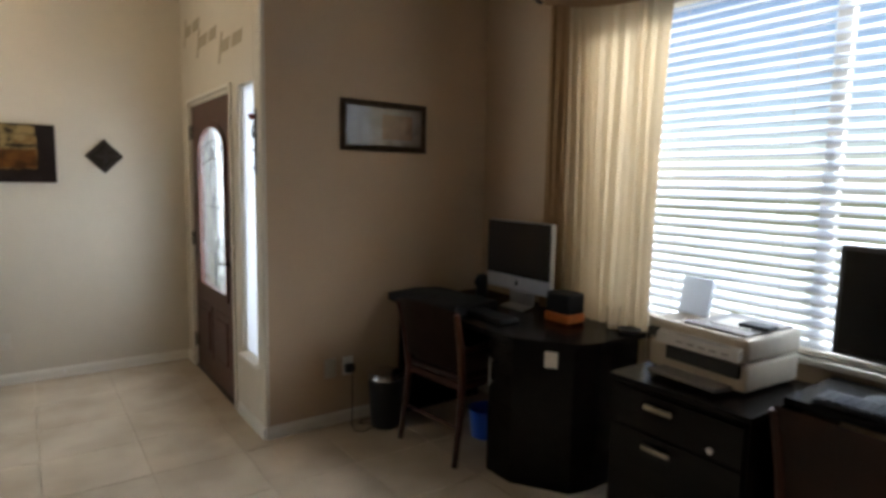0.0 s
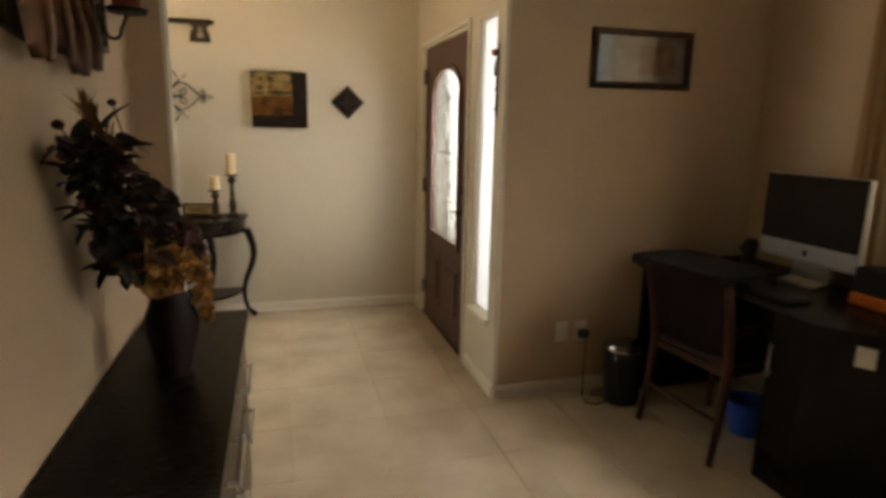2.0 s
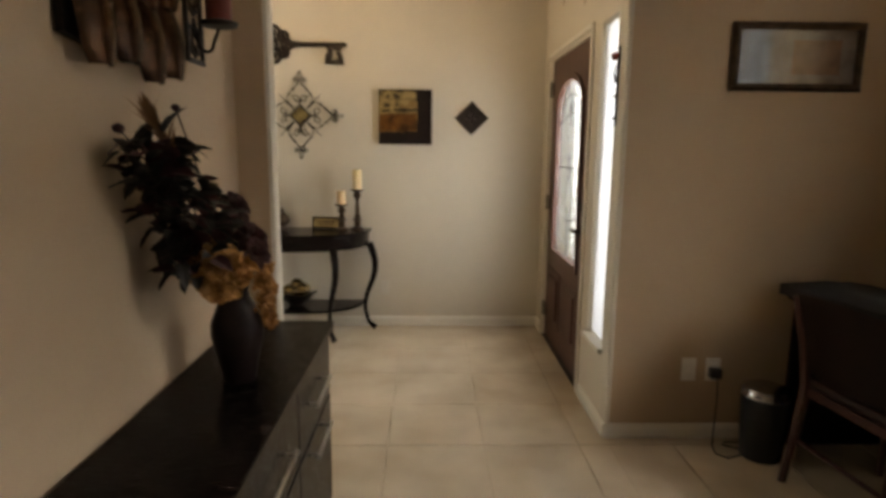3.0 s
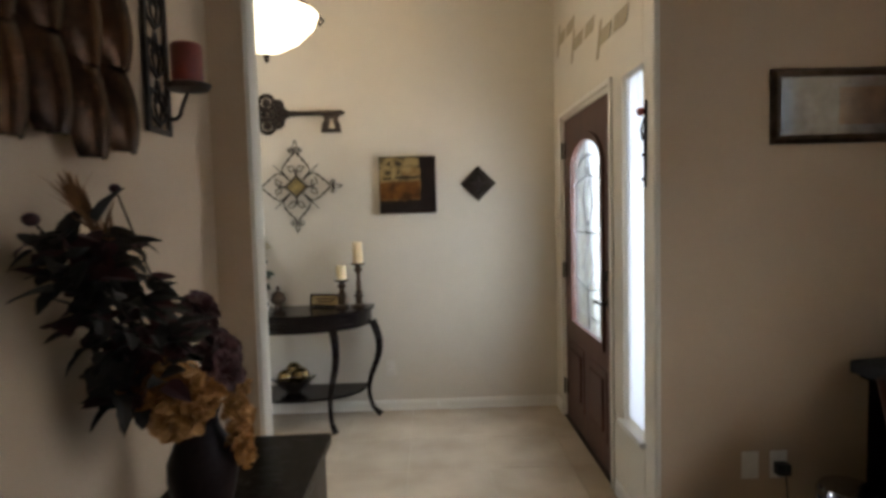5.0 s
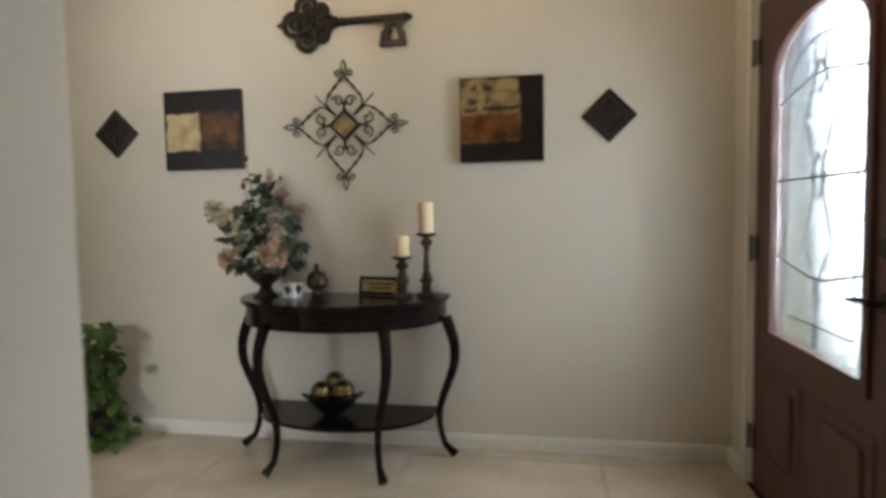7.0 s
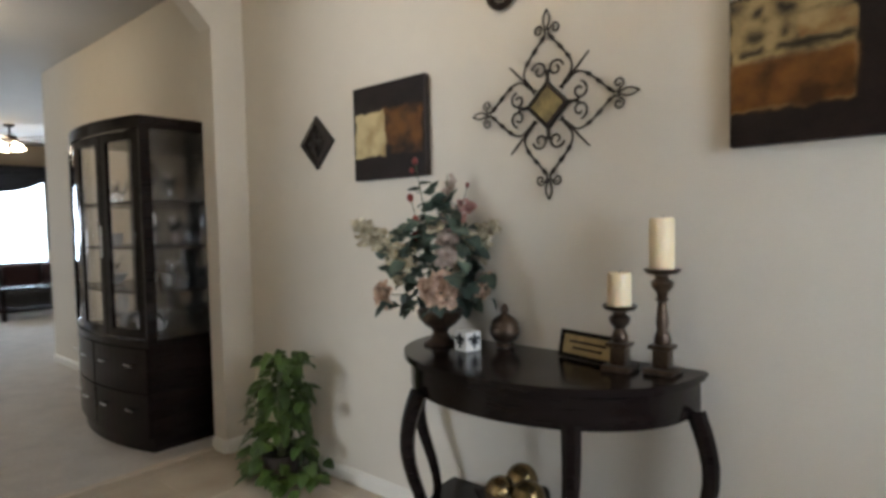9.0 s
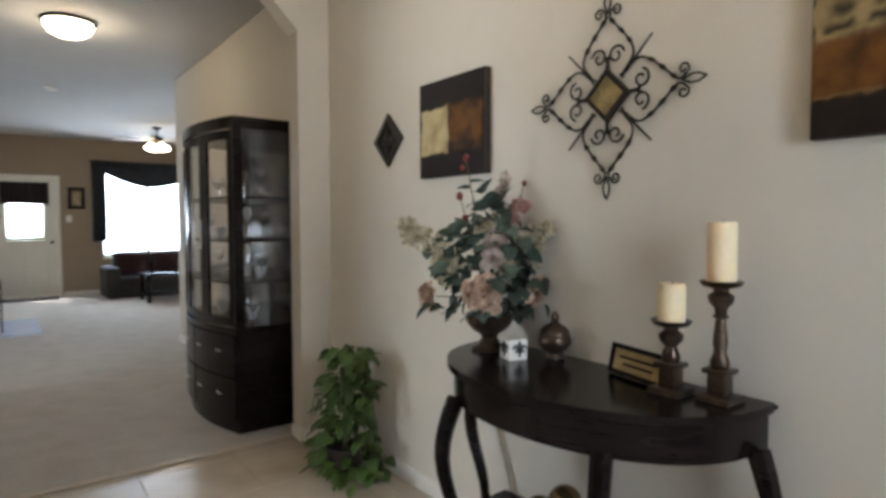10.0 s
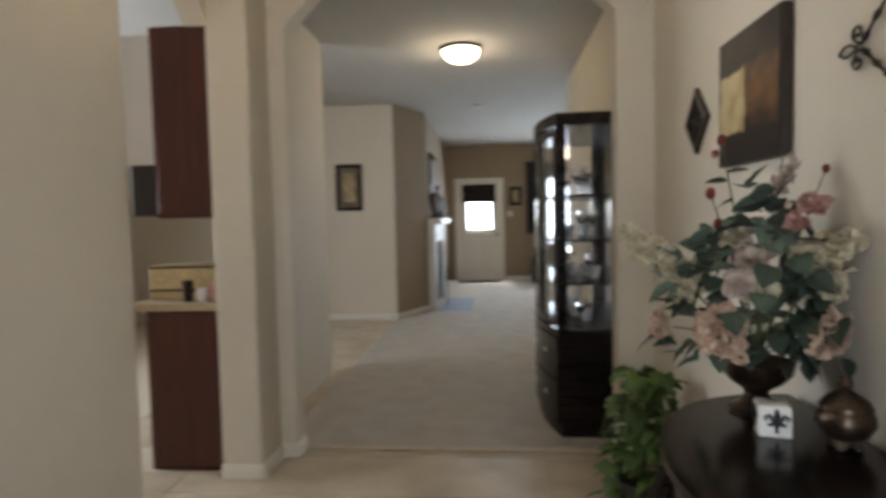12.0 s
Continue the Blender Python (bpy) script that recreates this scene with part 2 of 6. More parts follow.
prism(b, [(0.24, YP), (1.634, YP), (1.652, YP + 0.008), (1.660, YP + 0.03), (1.630, YS - 0.03), (1.616, YS - 0.008), (1.593, YS), (0.26, YS), (0.24, YS - 0.02)], 0, HC)
structure("wall_pier", b, M_FOYER, "cream pier wall with rounded corners", smooth=True)
# Sheet of office taupe over the pier; its brown partly stands in for shade.
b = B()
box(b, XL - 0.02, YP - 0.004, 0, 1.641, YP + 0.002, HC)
structure("wall_pier_face", b, M_OFFICE, "taupe office face of the pier, shade partly put into the brown")
# arch wall to the dining room
b = B()
box(b, XA2, 7.435, 0, XA, YK, HC)
box(b, XA2, 5.40, 0, XA, 5.70, HC)
chamfered_header(b, 5.70, 7.435, XA2, XA, 2.34, 0.22, HC, "x")
structure("wall_arch", b, M_FOYER, "cream wall with a clipped-corner archway", "archway")
b = B()
box(b, XA, 5.40, 0, -0.44, 5.61, HC, 0.015, 3)
structure("wall_column", b, M_FOYER, "cream squared column beside the archway", "column", smooth=True)
b = B()
chamfered_header(b, -0.44, 0.25, 5.42 - 0.12, 5.42 - 0.002, 2.27, 0.16, HC, "y")
structure("wall_kitchen_header", b, M_FOYER, "cream header over the kitchen opening", "archway")
# dining, living
wall("wall_dining_north", [(-4.27, 7.62, 0, XA2, 7.74, HD)], M_FOYER, "cream dining room wall behind the china cabinet")
wall("wall_dining_end", [(-5.22, 2.0, 0, -5.10, 5.53, HD)], M_FOYER, "cream painted wall with a small framed print")
b = B()
prism(b, [(-5.10, 5.53), (-5.86, 5.86), (-5.95, 5.76), (-5.22, 5.42)], 0, HD)
structure("wall_living_angle", b, M_BROWN, "tan brown angled wall beside the fireplace")
wall("wall_living_south", [(-10.0, 5.70, 0, -5.86, 5.82, HD)], M_BROWN, "tan brown living room wall with fireplace")
LY0, LY1, LZ0, LZ1 = 7.62, 9.15, 0.62, 2.20
EY0, EY1 = 6.05, 6.93
wall("wall_living_end", [(-9.92, 5.70, 0, -9.80, EY0, HD), (-9.92, EY0, 2.04, -9.80, EY1, HD), (-9.92, EY1, 0, -9.80, LY0, HD), (-9.92, LY0, 0, -9.80, LY1, LZ0),
                         (-9.92, LY0, LZ1, -9.80, LY1, HD), (-9.92, LY1, 0, -9.80, 10.2, HD)], M_BROWN, "tan brown living room end wall")
wall("wall_living_north", [(-9.92, 10.2, 0, -4.15, 10.32, HD)], M_BROWN, "tan brown living room side wall")
wall("wall_living_return", [(-4.27, 7.74, 0, -4.15, 10.2, HD)], M_FOYER, "cream return wall of the living room")
wall("wall_kitchen_back", [(-5.22, 1.9, 0, 1.37, 2.0, HD)], M_FOYER, "cream kitchen back wall")
b = B()
box(b, XA2, -0.7, HC, XW + T, YK + T, HC + 0.1)
structure("ceiling", b, M_CEIL, "textured off-white ceiling of office and foyer", "ceiling")
b = B()
box(b, -10.0, 1.9, HD, XA2, 10.3, HD + 0.1)
structure("ceiling_dining", b, M_CEIL, "textured off-white ceiling of dining and living room", "ceiling")
b = B()
box(b, XA2 + 0.01, 1.9, HD + 0.02, 1.37, 5.28, HD + 0.1)
structure("ceiling_kitchen", b, M_CEIL, "off-white kitchen ceiling", "ceiling")


def skirting(name, x0, y0, x1, y1, nx, ny):
    """Baseboard along a wall line, standing out along (nx, ny)."""
    b = B()
    d, h = 0.014, 0.072
    prof = [(0, 0), (d, 0), (d, h * 0.72), (d * 0.75, h * 0.8), (d * 0.75, h * 0.9), (d * 0.3, h), (0, h)]
    ra = [b.verts.new((x0 + nx * p, y0 + ny * p, q)) for p, q in prof]
    rb = [b.verts.new((x1 + nx * p, y1 + ny * p, q)) for p, q in prof]
    quads(b, ra, rb)
    b.faces.new(ra)
    b.faces.new(rb)
    structure(name, b, M_WHITE, "white painted moulded baseboard", "baseboard")


for q in ((XA, YK, XD, YK, 0, -1), (XD, DY1 + 0.09, XD, YK - 0.014, -1, 0), (XD, SY1 - 0.02, XD, DY0 - 0.09, -1, 0), (XD, YO, XD, SY1 - 0.02, -1, 0), (XD, YO, XW, YO, 0, -1), (XW, -0.58, XW, YO - 0.014, -1, 0),
          (XL, -0.58, XL, YP - 0.02, 1, 0), (XL + 0.014, YP - 0.004, 1.66, YP - 0.004, 0, -1), (1.662, YP, 1.620, YS, 1, 0.1), (0.24, YS, 1.615, YS, 0, 1), (XA, 7.435, XA, YK - 0.014, 1, 0), (XA2, 7.435, XA, 7.435, 0, -1),
          (XA, 5.61, XA, 5.70, 1, 0), (XA2, 5.70, XA, 5.70, 0, 1), (-0.44, 5.40, -0.44, 5.61, 1, 0), (XA + 0.014, 5.61, -0.44, 5.61, 0, 1), (-4.27, 7.62, XA2, 7.62, 0, -1), (-5.10, 2.0, -5.10, 5.53, 1, 0),
          (-5.10, 5.53, -5.86, 5.86, 0.4, 0.92), (-9.80, EY1 + 0.09, -9.80, 10.2, 1, 0)):
    skirting("baseboard", *q)


def casing(name, y0, y1, z1, x, out, w=0.065):
    """Flat moulded frame round a door opening in a wall that faces along x."""
    b = B()
    for a0, a1, c0, c1 in ((y0 - w, y0, 0, z1 + w), (y1, y1 + w, 0, z1 + w), (y0, y1, z1, z1 + w)):
        box(b, x, a0, c0, x + out * 0.016, a1, c1, 0.004, 1)
    return structure(name, b, M_WHITE, "white painted door casing", "trim")


casing("trim_front_door", DY0 - 0.025, DY1 + 0.025, DZ + 0.025, XD, -1, 0.03)
casing("trim_back_door", EY0, EY1, 2.04, -9.80, 1)

# ---- front door with arched leaded glass ----


def arch_outline(y0, y1, z0, zs, zt, n=14):
    """Outline with a flattened arch on top: springing at zs, crown at zt."""
    c, h = (y0 + y1) / 2, (y1 - y0) / 2
    pts = [(y0, z0), (y1, z0)]
    for i in range(n + 1):
        a = math.pi * i / n
        pts.append((c + h * math.cos(a), zs + (zt - zs) * math.sin(a)))
    return pts


def ring_prism(b, outer, inner, x0, x1):
    """Thick frame between two outlines with the same number of points."""
    rings = [[b.verts.new((x, y, z)) for y, z in o] for o, x in ((outer, x0), (inner, x0), (inner, x1), (outer, x1))]
    for i in range(4):
        quads(b, rings[i], rings[(i + 1) % 4])


door = tagged(thing("door_1", pose(0, 0, 0), "dark mahogany front door with arched leaded glass, shut", "door"), kind="structure")
GY0, GY1, GZ0, GZS, GZT = 6.495, 7.185, 0.70, 1.69, 1.865
XF = XD + 0.012
inner = arch_outline(GY0, GY1, GZ0, GZS, GZT)
outer = [(DY0, 0.01), (DY1, 0.01)] + [(DY1, GZS)] + [(min(DY1, max(DY0, (GY0 + GY1) / 2 + (DY1 - DY0) * 0.75 * math.cos(math.pi * i / 14))), DZ if 2 <= i <= 12 else DZ - 0.0) for i in range(1, 14)] + [(DY0, GZS)]
b = B()
ring_prism(b, outer, inner, XF, XF + 0.045)
part("stile_frame", b, M_DOOR, door)
b = B()
ring_prism(b, arch_outline(GY0 - 0.03, GY1 + 0.03, GZ0 - 0.03, GZS, GZT + 0.03), arch_outline(GY0 + 0.012, GY1 - 0.012, GZ0 + 0.012, GZS, GZT - 0.012), XF - 0.012, XF + 0.004)
part("glass_bead", b, M_DOOR, door)
b = B()
prism(b, arch_outline(GY0 + 0.002, GY1 - 0.002, GZ0 + 0.002, GZS, GZT - 0.002), XF + 0.018, XF + 0.024, "x")
pane = part("pane", b, M_OBSCURE, door, "obscure leaded glass")
pane.visible_shadow = False
for y0, y1 in ((6.43, 6.79), (6.90, 7.26)):
    b = B()
    box(b, XF - 0.006, y0, 0.17, XF + 0.002, y1, 0.57, 0.005, 1)
    p = part("panel", b, M_DOOR, door)
    b = B()
    box(b, XF - 0.016, y0 + 0.05, 0.22, XF - 0.004, y1 - 0.05, 0.52, 0.010, 1)
    part("raised_field", b, M_DOOR, p)
M_LEAD = mat("lead_came", (0.14, 0.14, 0.14), 0.45, metal=0.3, vary=0.2, scale=40)
b = B()
c = (GY0 + GY1) / 2


def came(pts, r=0.0042):
    tube(b, [(XF + 0.015, y, z) for y, z in pts], r, 6)


inn = arch_outline(GY0 + 0.10, GY1 - 0.10, GZ0 + 0.10, GZS - 0.06, GZT - 0.10)
came(inn + inn[:1])
for z, s in ((1.62, 0.05), (1.30, 0.0), (0.98, -0.05)):
    came([(GY0 + 0.01, z - s * 0.6), (c - 0.06, z + s * 0.4), (c + 0.06, z + s * 0.4), (GY1 - 0.01, z - s * 0.6)])
for s in (-1, 1):
    came([(c + s * 0.035, GZT - 0.11), (c + s * 0.035, 1.66), (c + s * 0.10, 1.50), (c + s * 0.03, 1.34), (c + s * 0.03, 1.26), (c + s * 0.10, 1.08), (c + s * 0.012, 0.96), (c + s * 0.012, GZ0 + 0.02)])
came([(c, 1.38), (c + 0.055, 1.30), (c, 1.22), (c - 0.055, 1.30), (c, 1.38)])
came([(c, 1.69), (c + 0.045, 1.63), (c, 1.57), (c - 0.045, 1.63), (c, 1.69)])
part("lead_came", b, M_LEAD, door, "grey lead lines in the glass")
for z in (0.22, 1.03, 1.84):
    b = B()
    tube(b, [(XF - 0.012, DY1 + 0.012, z - 0.055), (XF - 0.012, DY1 + 0.012, z + 0.055)], 0.009, 8)
    box(b, XF - 0.006, DY1 - 0.03, z - 0.05, XF + 0.001, DY1 + 0.02, z + 0.05)
    part("hinge", b, M_IRON, door, "dark bronze hinge")
b = B()
lathe(b, [(0.001, 0), (0.032, 0), (0.032, 0.008), (0.024, 0.016), (0.001, 0.018)], 16)
bmesh.ops.transform(b, matrix=pose(XF, 6.40, 1.09, 0, -90, 0), verts=b.verts)
part("deadbolt", b, M_IRON, door, "dark bronze deadbolt")
b = B()
lathe(b, [(0.001, 0), (0.03, 0), (0.03, 0.008), (0.013, 0.014), (0.011, 0.05), (0.001, 0.052)], 16)
bmesh.ops.transform(b, matrix=pose(XF, 6.40, 0.945, 0, -90, 0), verts=b.verts)
h = part("door_handle", b, M_IRON, door, "dark bronze lever handle")
b = B()
tube(b, [(XF - 0.045, 6.40, 0.945), (XF - 0.048, 6.445, 0.947), (XF - 0.045, 6.515, 0.940)], [0.010, 0.009, 0.006], 8)
part("lever", b, M_IRON, h)
b = B()
box(b, XD - 0.005, DY0 - 0.02, 0.0, XD + 0.15, DY1 + 0.02, 0.014, 0.004, 1)
structure("trim_threshold", b, M_IRON, "dark metal door threshold", "threshold")
b = B()
for y0, y1 in ((DY0 - 0.028, DY0 - 0.003), (DY1 + 0.003, DY1 + 0.028)):
    box(b, XD + 0.002, y0, 0, XD + 0.158, y1, DZ + 0.027)
box(b, XD + 0.002, DY0 - 0.003, DZ + 0.003, XD + 0.158, DY1 + 0.003, DZ + 0.027)
structure("trim_door_jamb", b, M_WHITE, "white painted door jamb", "trim")

# sidelight
sl = tagged(thing("window_1", pose(0, 0, 0), "tall narrow sidelight window with frosted glass and white sill", "window"), kind="structure")
b = B()
for q in ((SY0, SY0 + 0.025, SZ0, SZ1), (SY1 - 0.025, SY1, SZ0, SZ1), (SY0 + 0.025, SY1 - 0.025, SZ0, SZ0 + 0.025), (SY0 + 0.025, SY1 - 0.025, SZ1 - 0.025, SZ1)):
    box(b, XD + 0.045, q[0], q[2], XD + 0.085, q[1], q[3])
part("window_frame", b, M_WHITE, sl)
b = B()
box(b, XD - 0.03, SY0 - 0.025, SZ0 - 0.022, XD + 0.045, SY1 + 0.025, SZ0 + 0.003, 0.006, 2)
part("window_sill", b, M_WHITE, sl)
b = B()
box(b, XD + 0.06, SY0 + 0.02, SZ0 + 0.02, XD + 0.066, SY1 - 0.02, SZ1 - 0.02)
p = part("pane", b, M_OBSCURE, sl, "frosted glass")
p.visible_shadow = False
b = B()
n = 40
top = [b.verts.new((XD + 0.026 + 0.007 * math.sin(i * 1.7) + 0.004 * math.sin(i * 0.9), SY0 + 0.012 + (SY1 - SY0 - 0.024) * i / n, SZ1 - 0.01)) for i in range(n + 1)]
bot = [b.verts.new((XD + 0.026 + 0.009 * math.sin(i * 1.7 + 0.3), SY0 + 0.016 + (SY1 - SY0 - 0.032) * i / n, SZ0 + 0.02)) for i in range(n + 1)]
quads(b, top, bot, close=False)
M_VOILE = sheer("white_voile", (0.88, 0.90, 0.95), 0.7)
ob = new("sidelight_curtain", mesh_of("sidelight_curtain", b, M_VOILE, True))
tagged(ob, "white gathered voile panel over the sidelight glass", "curtain")

# office window
wd = tagged(thing("window_2", pose(0, 0, 0), "wide office window with white frame behind blinds", "window"), kind="structure")
b = B()
for q in ((WY0, WY0 + 0.05, WZ0, WZ1), (WY1 - 0.05, WY1, WZ0, WZ1), (WY0 + 0.05, WY1 - 0.05, WZ0, WZ0 + 0.05), (WY0 + 0.05, WY1 - 0.05, WZ1 - 0.05, WZ1), (3.53, 3.59, WZ0 + 0.05, WZ1 - 0.05)):
    box(b, XW + 0.06, q[0], q[2], XW + 0.10, q[1], q[3])
part("window_frame", b, M_WHITE, wd)
b = B()
box(b, XW - 0.03, WY0 - 0.03, WZ0 - 0.025, XW + 0.06, WY1 + 0.03, WZ0 + 0.003, 0.006, 2)
part("window_sill", b, M_WHITE, wd)
for y0, y1 in ((WY0 + 0.05, 3.53), (3.59, WY1 - 0.05)):
    b = B()
    box(b, XW + 0.075, y0, WZ0 + 0.05, XW + 0.08, y1, WZ1 - 0.05)
    p = part("pane", b, M_GLASS, wd)
    p.visible_shadow = False

blind = thing("window_blind", pose(XW + 0.032, 0, 0), "white two-inch slatted window blind, half open", "blind")
b = B()
box(b, -0.03, WY0 + 0.01, WZ1 - 0.055, 0.03, WY1 - 0.01, WZ1 - 0.004, 0.004, 1)
part("head_rail", b, M_WHITE, blind)
b = B()
prof = [(-0.025, 0.0), (-0.012, 0.004), (0.0, 0.005), (0.012, 0.004), (0.025, 0.0), (0.025, -0.003), (0.0, 0.002), (-0.025, -0.003)]
ra = [b.verts.new((p, WY0 + 0.015, q)) for p, q in prof]
rb = [b.verts.new((p, WY1 - 0.015, q)) for p, q in prof]
quads(b, ra, rb)
b.faces.new(ra)
b.faces.new(rb)
slat_mesh = mesh_of("slat", b, M_SLAT)
PITCH = 0.0475
k = 0
while WZ1 - 0.085 - k * PITCH > WZ0 + 0.05:
    s = new("slat", slat_mesh)
    s.parent = blind
    s.matrix_basis = pose(0, 0, WZ1 - 0.085 - k * PITCH, 0, -31 + 2.0 * math.sin(k * 1.3), 0)
    k += 1
b = B()
box(b, -0.025, WY0 + 0.015, WZ0 + 0.012, 0.025, WY1 - 0.015, WZ0 + 0.032, 0.004, 1)
part("bottom_rail", b, M_WHITE, blind)
for y in (2.65, 3.15, 3.70, 4.22, 4.55):
    b = B()
    tube(b, [(-0.028, y, WZ0 + 0.02), (-0.028, y, WZ1 - 0.05)], 0.0016, 5)
    part("ladder_cord", b, M_WHITE, blind)


def cloth(b, y0, y1, z0, z1, x, folds, amp, pinch, seg=90, rows=14):
    """Gathered curtain panel; pinch narrows it downwards."""
    last = None
    for r in range(rows + 1):
        v = r / rows
        z = z1 + (z0 - z1) * v
        w = 1 - pinch * math.sin(v * math.pi * 0.5)
        mid = (y0 + y1) / 2
        row = []
        for i in range(seg + 1):
            u = i / seg
            a = amp * (0.55 + 0.45 * v)
            wave = math.sin(u * folds * 2 * math.pi + 0.6 * math.sin(u * 9)) + 0.35 * math.sin(u * folds * 4.7 * math.pi + v)
            row.append(b.verts.new((x + a * wave, mid + (u - 0.5) * (y1 - y0) * w + 0.01 * math.sin(v * 4 + u * 11), z)))
        if last:
            quads(b, last, row, close=False)
        last = row


def swag(b, y0, y1, z, drop, x):
    """Draped valance hung in a curve, with cross folds."""
    last = None
    for r in range(13):
        v = r / 12
        row = []
        for i in range(41):
            u = i / 40
            sag = drop * (0.25 + 0.75 * v) * (1 - (2 * u - 1) ** 2) * v
            row.append(b.verts.new((x - 0.03 - 0.05 * math.sin(v * math.pi) + 0.012 * math.sin(v * 22), y0 + (y1 - y0) * u, z - 0.10 * v - sag)))
        if last:
            quads(b, last, row, close=False)
        last = row


cur = thing("curtain", pose(0, 0.10, 0), "sheer cream floor-length curtain gathered beside the window", "curtain")
b = B()
cloth(b, 4.12, 4.80, 0.03, 2.57, XW - 0.11, 8, 0.022, 0.16)
part("panel", b, M_SHEER, cur, smooth=True)
drape = thing("curtain", pose(0, 0.10, 0), "tan satin side drape gathered beside the sheer curtain", "curtain")
b = B()
cloth(b, 4.73, 4.95, 0.03, 2.60, XW - 0.10, 3, 0.024, 0.15)
part("panel", b, M_DRAPE, drape, smooth=True)
cur2 = thing("curtain", pose(0, 0.10, 0), "sheer cream floor-length curtain gathered beside the window", "curtain")
b = B()
cloth(b, 1.85, 2.55, 0.03, 2.50, XW - 0.11, 8, 0.022, 0.2)
part("panel", b, M_SHEER, cur2, smooth=True)
val = thing("curtain_valance", pose(0, 0.10, 0), "tan satin swag valance draped over a dark rod", "valance")
b = B()
tube(b, [(XW - 0.10, 1.8, 2.60), (XW - 0.10, 5.0, 2.60)], 0.014, 10)
rod = part("curtain_rod", b, M_IRON, val)
b = B()
lathe(b, [(0.001, -0.02), (0.015, -0.015), (0.01, 0.0), (0.03, 0.02), (0.034, 0.04), (0.02, 0.065), (0.001, 0.075)], 14)
bmesh.ops.transform(b, matrix=pose(XW - 0.10, 5.0, 2.60, -90, 0, 0), verts=b.verts)
part("finial", b, M_IRON, rod)
for y in (1.9, 4.93):
    b = B()
    tube(b, [(XW, y, 2.60), (XW - 0.10, y, 2.60)], 0.008, 8)
    part("bracket", b, M_IRON, rod)
b = B()
swag(b, 3.42, 4.97, 2.645, 0.13, XW - 0.10)
part("swag", b, M_SWAG, val, smooth=True)
b = B()
swag(b, 1.85, 3.48, 2.645, 0.13, XW - 0.105)
part("swag", b, M_SWAG, val, smooth=True)

# ---- foyer things ----


def leg_curve(b, top, mid, foot, w0, w1, seg=14):
    """Cabriole leg: a square bar that bows out at the knee, in at the ankle."""
    pts, rad = [], []
    for i in range(seg + 1):
        v = i / seg
        k = 0.030 * math.sin(v * math.pi * 1.15) if v < 0.87 else 0.030 * math.sin(v * math.pi * 1.15) + 0.10 * (v - 0.87)
        d = Vector((mid[0], mid[1], 0))
        p = Vector(top).lerp(Vector(foot), v)
        s = math.sin(v * 2 * math.pi)
        pts.append(p + d * (0.045 * s) + d * (0.035 if v > 0.95 else 0))
        rad.append(w0 + (w1 - w0) * min(1, v * 1.25) + (0.007 if v > 0.93 else 0))
    tube(b, pts, rad, 8)


TX, TZ = 1.250, 0.798
table = thing("console_table", pose(TX, YK - 0.02, 0), "dark espresso half-round console table with curved legs", "table")


def half_round(rx, ry, n=28, back=0.0):
    return [(-rx, back), *[(-rx * math.cos(math.pi * i / n), -ry * math.sin(math.pi * i / n) ** 0.85 - 0.03) for i in range(n + 1)], (rx, back)]


b = B()
prism(b, half_round(0.530, 0.435), TZ - 0.022, TZ)
bmesh.ops.bevel(b, geom=[e for e in b.edges if abs(e.verts[0].co.z - e.verts[1].co.z) < 0.001], offset=0.006, segments=2, affect="EDGES")
part("tabletop", b, M_DARK, table, smooth=True)
b = B()
prism(b, half_round(0.508, 0.411), TZ - 0.125, TZ - 0.022)
part("apron", b, M_DARK, table, smooth=True)
b = B()
prism(b, half_round(0.46, 0.34), 0.195, 0.215)
part("lower_shelf", b, M_DARK, table, smooth=True)
for sx, top, foot in ((-1, (-0.515, -0.07, TZ - 0.11), (-0.51, -0.125, 0.022)), (1, (0.515, -0.07, TZ - 0.11), (0.53, -0.125, 0.022)),
                      (-1, (-0.285, -0.385, TZ - 0.11), (-0.245, -0.45, 0.022)), (1, (0.285, -0.385, TZ - 0.11), (0.275, -0.45, 0.022))):
    b = B()
    front = top[1] < -0.2
    leg_curve(b, top, (sx * (0.55 if front else 1.0), -0.7 if front else -0.25), foot, 0.030, 0.016)
    part("leg", b, M_DARK, table, smooth=True)

M_WAX = mat("cream_wax", (0.78, 0.62, 0.38), 0.5, vary=0.08, scale=12)
principled(M_WAX).inputs["Subsurface Weight"].default_value = 0.25
principled(M_WAX).inputs["Subsurface Radius"].default_value = (0.02, 0.012, 0.006)
M_BRONZE = mat("aged_bronze", (0.095, 0.066, 0.046), 0.30, metal=0.85, vary=0.55, scale=14, bump=0.1, bscale=60)


